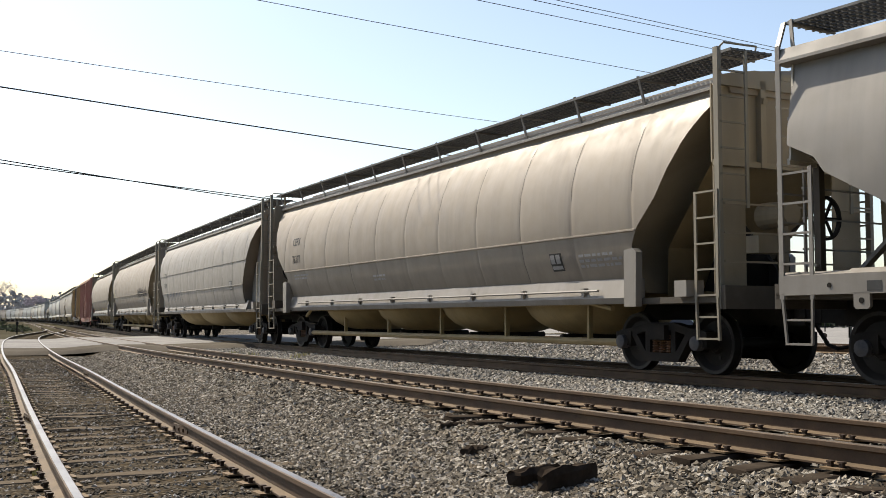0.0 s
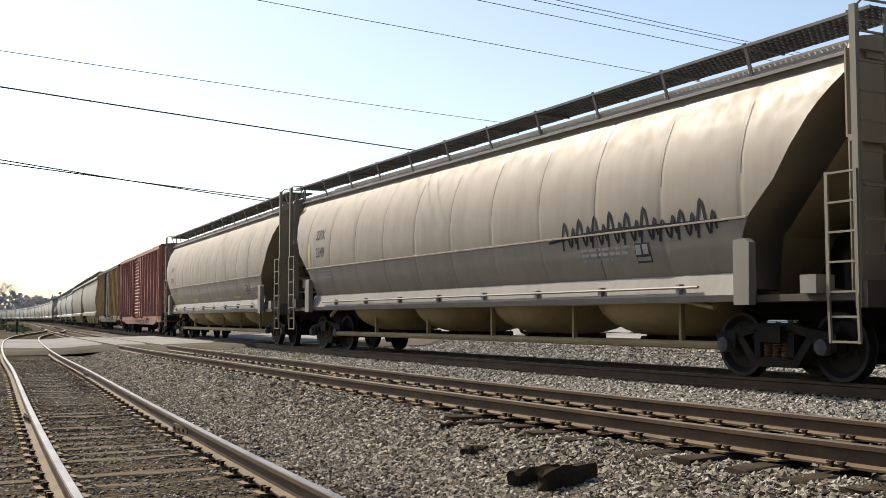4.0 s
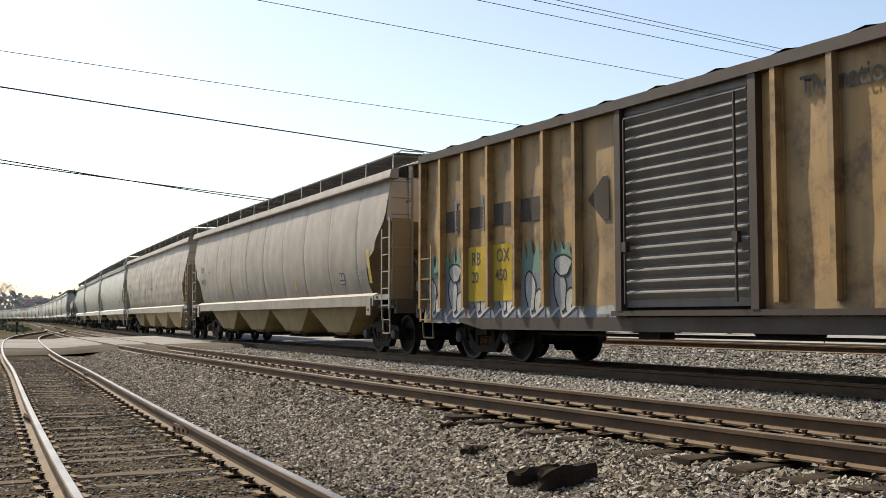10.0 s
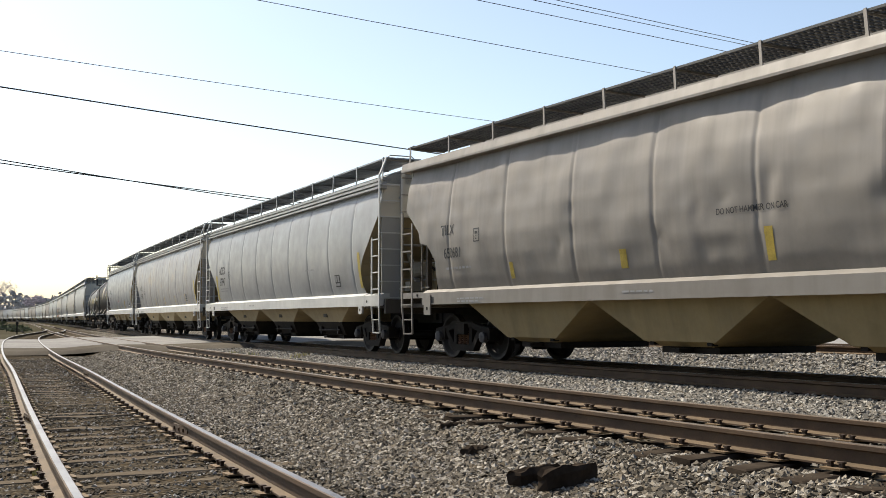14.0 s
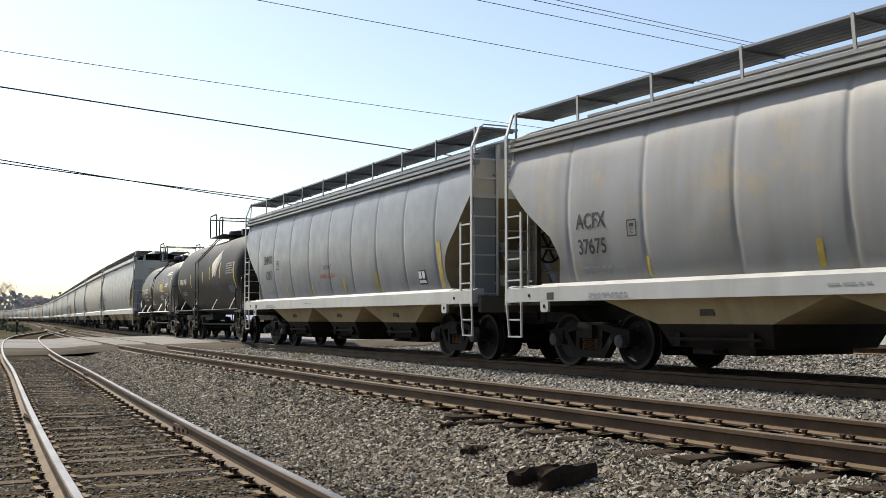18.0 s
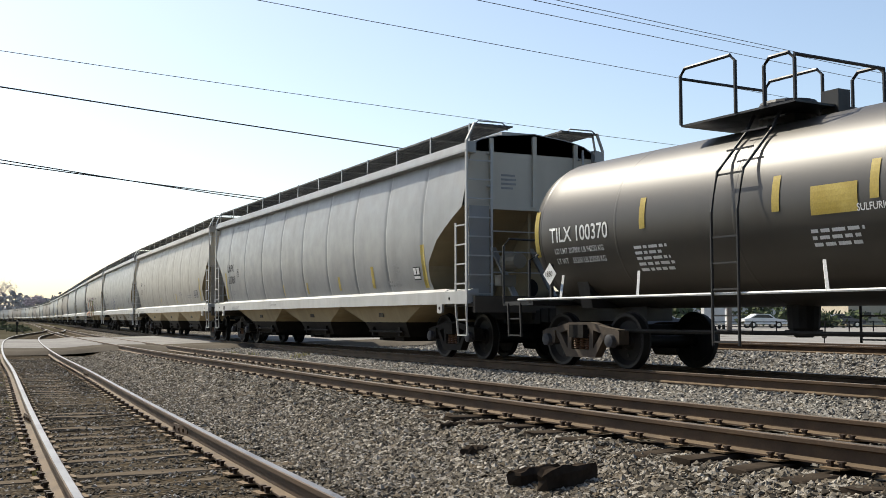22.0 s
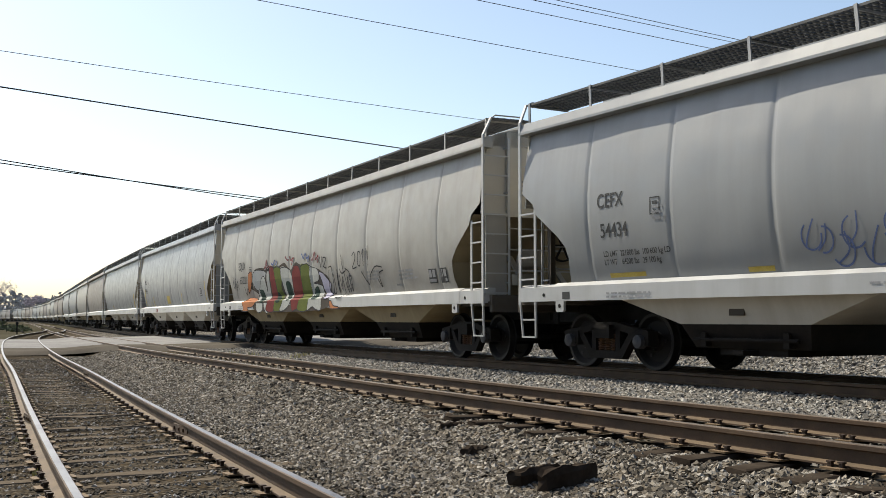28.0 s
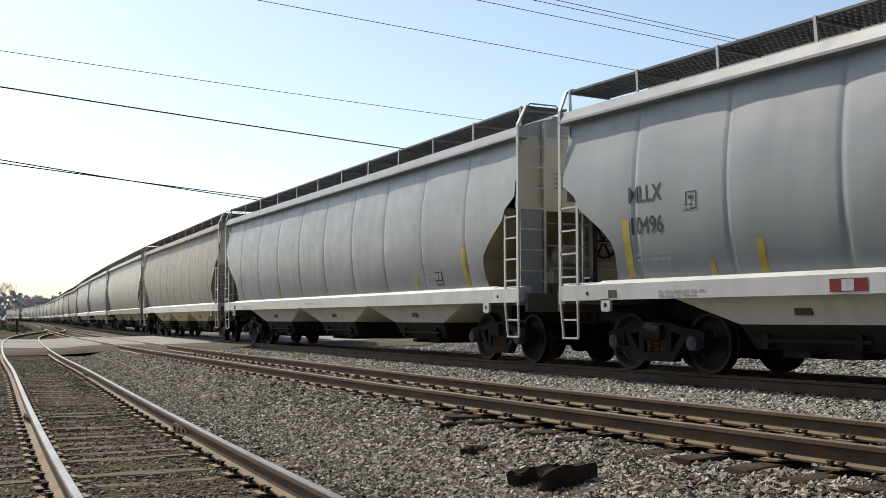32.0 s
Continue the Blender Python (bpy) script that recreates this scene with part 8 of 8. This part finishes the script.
rnd = random.Random(31)
for k, (y0, y1) in enumerate(L5[:4]):
    m = (y0 + y1) / 2
    crown(red_box, y0, y1, 1.0, 1.55, 0.16, "mauve", 0.012, 60 + k)
    crown(red_box, y0 - 0.04, y1 + 0.06, 1.03, 1.48, 0.12, "slate", 0.0145, 65 + k)
    stroke(red_box, [(m + 0.3, 1.1), (m + 0.1, 1.45), (m - 0.1, 1.15), (m - 0.3, 1.5)], SKIN[red_box.name], "dusk", 0.08, 0.017)
for k, (y0, y1) in enumerate(R5[1:]):
    m = (y0 + y1) / 2
    crown(red_box, y0, y1, 0.98, 1.75 + 0.3 * math.sin(k * 1.4), 0.25, "mauve", 0.012, 70 + k)
    crown(red_box, y0 - 0.02, y1 + 0.03, 1.0, 1.62 + 0.2 * math.sin(k * 2.3), 0.30, "slate", 0.0145, 75 + k)
    for n in range(4):
        # worn upright strokes of block letters
        q, z1 = rnd.uniform(-0.34, 0.34), rnd.uniform(1.5, 2.0)
        stroke(red_box, [(m + q, rnd.uniform(1.02, 1.3)), (m + q + rnd.uniform(-0.06, 0.06), 1.45), (m + q + rnd.uniform(-0.1, 0.1), z1)], SKIN[red_box.name], rnd.choice(("dusk", "mauve", "slate", "dusk", "silver")), rnd.uniform(0.07, 0.16), 0.0165 + 0.0008 * n)
    stroke(red_box, [(m + 0.33, 1.05), (m + 0.26, 1.5), (m + 0.05, 1.8), (m - 0.15, 1.6), (m - 0.3, 1.3)], SKIN[red_box.name], rnd.choice(("silver", "lilac", "slate")), 0.03, 0.0205)
scribble(red_box, L5[2:], 0.9, 1.55, ("pink", "slate", "pink"), 6, 8)
for y in (5.0, 3.9):
    decal(red_box, "patch", [rect(y, 1.35, 0.55, 0.42)], SKIN[red_box.name], P_g["slate"], "grey paint-out patch", 0.024)
for y, w in ((1.5, 0.5), (-1.2, 0.5), (-3.9, 0.55)):
    decal(red_box, "yellow_mark", [rect(y, 0.62, w, 0.10)], lambda z, y=0.0: 1.50, P_g["yellow"], "yellow mark on the sill", 0.003)
decal(red_box, "yellow_mark", [rect(-hbx + 0.75, 0.72, 0.6, 0.24)], SKIN[red_box.name], P_g["yellow"], "yellow mark at the corner", 0.008)
for k in range(6):
    decal(red_box, "stripe", [rect(-2.0 - 0.5 * k, 0.58, 0.22, 0.2, 0.2)], lambda z, y=0.0: 1.50, P_g["white" if k % 2 else "slate"], "slanting pale stripe", 0.003)
hby = length(6) / 2 - 0.80
L6, R6 = bays(hby, 0.92, 0.90, 1.70, 1)[::-1], bays(hby, 0.92, 0.90, 1.35, -1)
for k, (y0, y1) in enumerate(L6):
    m = (y0 + y1) / 2
    crown(ochre_box, y0, y1, 0.80, 1.75, 0.10, "slate", 0.020, 80 + k)
    crown(ochre_box, y0, y1, 1.62, 1.98, 0.28, "teal", 0.0220, 90 + k)
    bubble(ochre_box, m + 0.08, 1.30, 0.17, 0.36, 0.12, "silver", "black", 0.0240)
    bubble(ochre_box, m - 0.17, 1.12, 0.11, 0.22, -0.2, "grey", "black", 0.0265)
    if k in (0, 3, 4):
        bubble(ochre_box, m, 1.72, 0.24, 0.18, 0.0, "silver", "forest", 0.0290)
    stroke(ochre_box, [(y0 - 0.03, 0.84), (m + 0.1, 1.0), (m, 0.86), (y1 + 0.04, 1.05)], SKIN[ochre_box.name], "white", 0.05, 0.0315)
for k, (y0, y1) in enumerate(R6[2:5]):
    m = (y0 + y1) / 2
    top = (1.55, 2.05, 2.2)[k]
    crown(ochre_box, y0, y1, 0.92, top, 0.2, "plum" if k == 1 else "slate", 0.013, 100 + k)
    bubble(ochre_box, m + 0.1, 1.25, 0.2, 0.30, 0.3, "silver", "white", 0.0165, 0.05)
    bubble(ochre_box, m - 0.12, top - 0.35, 0.17, 0.30, 0.3, "silver", "white", 0.0190, 0.05)
    stroke(ochre_box, [(m + 0.35, 1.0), (m + 0.15, 1.5), (m - 0.1, top), (m - 0.3, top - 0.4), (m - 0.34, 1.1)], SKIN[ochre_box.name], "white", 0.06, 0.0225)
for k in range(16):
    yy = (hby - 0.4 - k * 0.4) if k < 15 else 1.9
    spray(ochre_box, [(yy, 0.76), (yy - 0.42, 0.76), (yy - 0.40, 1.0), (yy - 0.2, 1.03), (yy, 0.99)], lambda z, y=0.0: SKIN[ochre_box.name](z, y), ("silver", "slate", "silver", "pink")[k % 4], 0.008 + 0.001 * (k % 3), "graffiti", 0.01)
for y, z, w, h in ((6.24, 1.15, 0.74, 1.05), (5.32, 1.15, 0.74, 1.05), (-5.49, 0.95, 0.76, 0.85), (-6.41, 0.95, 0.76, 0.85)):
    decal(ochre_box, "yellow_panel", [rect(y, z, w, h)], lambda z, y=0.0: SKIN[ochre_box.name](z, y), P_g["yellow"], "yellow panel behind the stencil", 0.0340)
for y, y2 in L6[1:5]:
    decal(ochre_box, "logo_band", [rect(y, 2.55, y - y2, 0.42)], lambda z, y=0.0: SKIN[ochre_box.name](z, y), P_g["soot"], "dark faded band of an emblem", 0.015)
decal(ochre_box, "logo_arrow", [[(2.0, 2.4), (1.85, 2.4), (1.85, 3.1), (2.0, 3.1), (2.4, 2.76)]], lambda z, y=0.0: SKIN[ochre_box.name](z, y), P_g["soot"], "dark arrow of an emblem", 0.016)
for y in (6.8, 5.8):
    decal(ochre_box, "logo_frame", [rect(y, 3.1, 0.55, 0.08), rect(y, 2.5, 0.08, 0.65)], lambda z, y=0.0: SKIN[ochre_box.name](z, y), P_g["slate"], "faded frame of an emblem", 0.015)
panel_sign(ochre_box, -6.55, 1.42, lambda z, y=0.0: 1.50, 0.34, M_black)

# tank emblem: pale kite, a yellowish leaf and a row of outlined bars below it
tx = lambda z, y=0.0: math.sqrt(max(0.01, 1.46 ** 2 - (z - 2.50) ** 2))


def kite(pts, col, off):
    """A painted shape with sharp corners."""
    spray(leaf_tank, [p for p in pts for _ in range(3)], tx, col, off, "emblem", 0.0)


kite([(-1.5, 2.9), (-2.32, 3.36), (-2.8, 3.02), (-2.2, 2.38), (-1.9, 2.42)], "lilac", 0.014)
kite([(-1.52, 2.88), (-2.3, 3.33), (-2.36, 3.0), (-2.2, 2.6), (-1.9, 2.45), (-1.72, 2.34), (-1.66, 2.5)], "cream", 0.020)
stroke(leaf_tank, [(-1.7, 2.36), (-1.75, 2.6), (-1.95, 2.85), (-2.2, 3.15)], tx, "grey", 0.03, 0.026)
for k in range(3):
    y = -1.56 - 0.47 * k
    stroke(leaf_tank, [(y, 1.85), (y - 0.18, 2.2), (y - 0.36, 1.85)], tx, "slate", 0.035, 0.014)
for k in range(4):
    decal(leaf_tank, "placard", [rect(-4.0, 1.75 + 0.0 * k, 0.5, 0.25)] if k == 0 else [[(-4.65, 1.6), (-4.9, 1.85), (-4.65, 2.1), (-4.4, 1.85)]], tx, P_g["slate"], "grey placard on the tank", 0.013 + 0.002 * k) if k < 2 else None
flat(20, "tan covered hopper car with a white sill", P_brown, P_sill, P_chute, print=[(7.5, 2.2, 1.0, 3)])
flat(21, "cream covered hopper car", P_cream, P_sill_tan, P_chute)

# the rest of the train, which stays far off, repeats the cars above
ORDER = [18, 19, 7, 20, 18, 21, 20, 15, 14, 19, 20, 7, 21, 18, 14, 12, 20, 21, 19]
base = {}
for car, L, s in TRAIN[:22]:
    base[len(base)] = (car, L)
s_end = GAPS[22]
for k in ORDER:
    car, L = base[k]
    TRAIN.append((copy_thing(car, pose(0, 0, 0)), L, s_end + L / 2))
    s_end += L
WHEELS = [o for car, _, _ in TRAIN for o in car.children_recursive if o.data == WHEELSET]


# ---- movement ----
def travelled(t):
    """Metres that the train has gone since the start."""
    way = lambda u: 10.6644 * u - 0.006696 * u * u + 0.0001168 * u ** 3
    return way(t - 16.0) - way(-16.0)


def car_pose(s, L):
    a, b = on_line(s - (L / 2 - 2.3)), on_line(s + (L / 2 - 2.3))
    d = b - a
    c = (a + b) / 2
    return Matrix.Translation(c) @ Matrix.Rotation(-math.atan2(d.x, d.y), 4, "Z")


def motions():
    times = [0.0, 0.1] + [float(k) for k in range(1, 32)] + [31.9, 32.0]
    for car, L, s in TRAIN:
        walk(car, [(t, car_pose(s - travelled(t), L)) for t in times])
    # every wheelset rolls alike: one set of keys serves all of them
    rows = [(k / FPS, Matrix.Rotation(travelled(k / FPS) / 0.457, 4, "X")) for k in range(0, 32 * FPS + 1)]
    walk(WHEELS[0], rows)
    keys = WHEELS[0].animation_data
    for w in WHEELS[1:]:
        w.rotation_mode = "QUATERNION"
        w.animation_data_create()
        w.animation_data.action = keys.action
        w.animation_data.action_slot = keys.action_slot


motions()
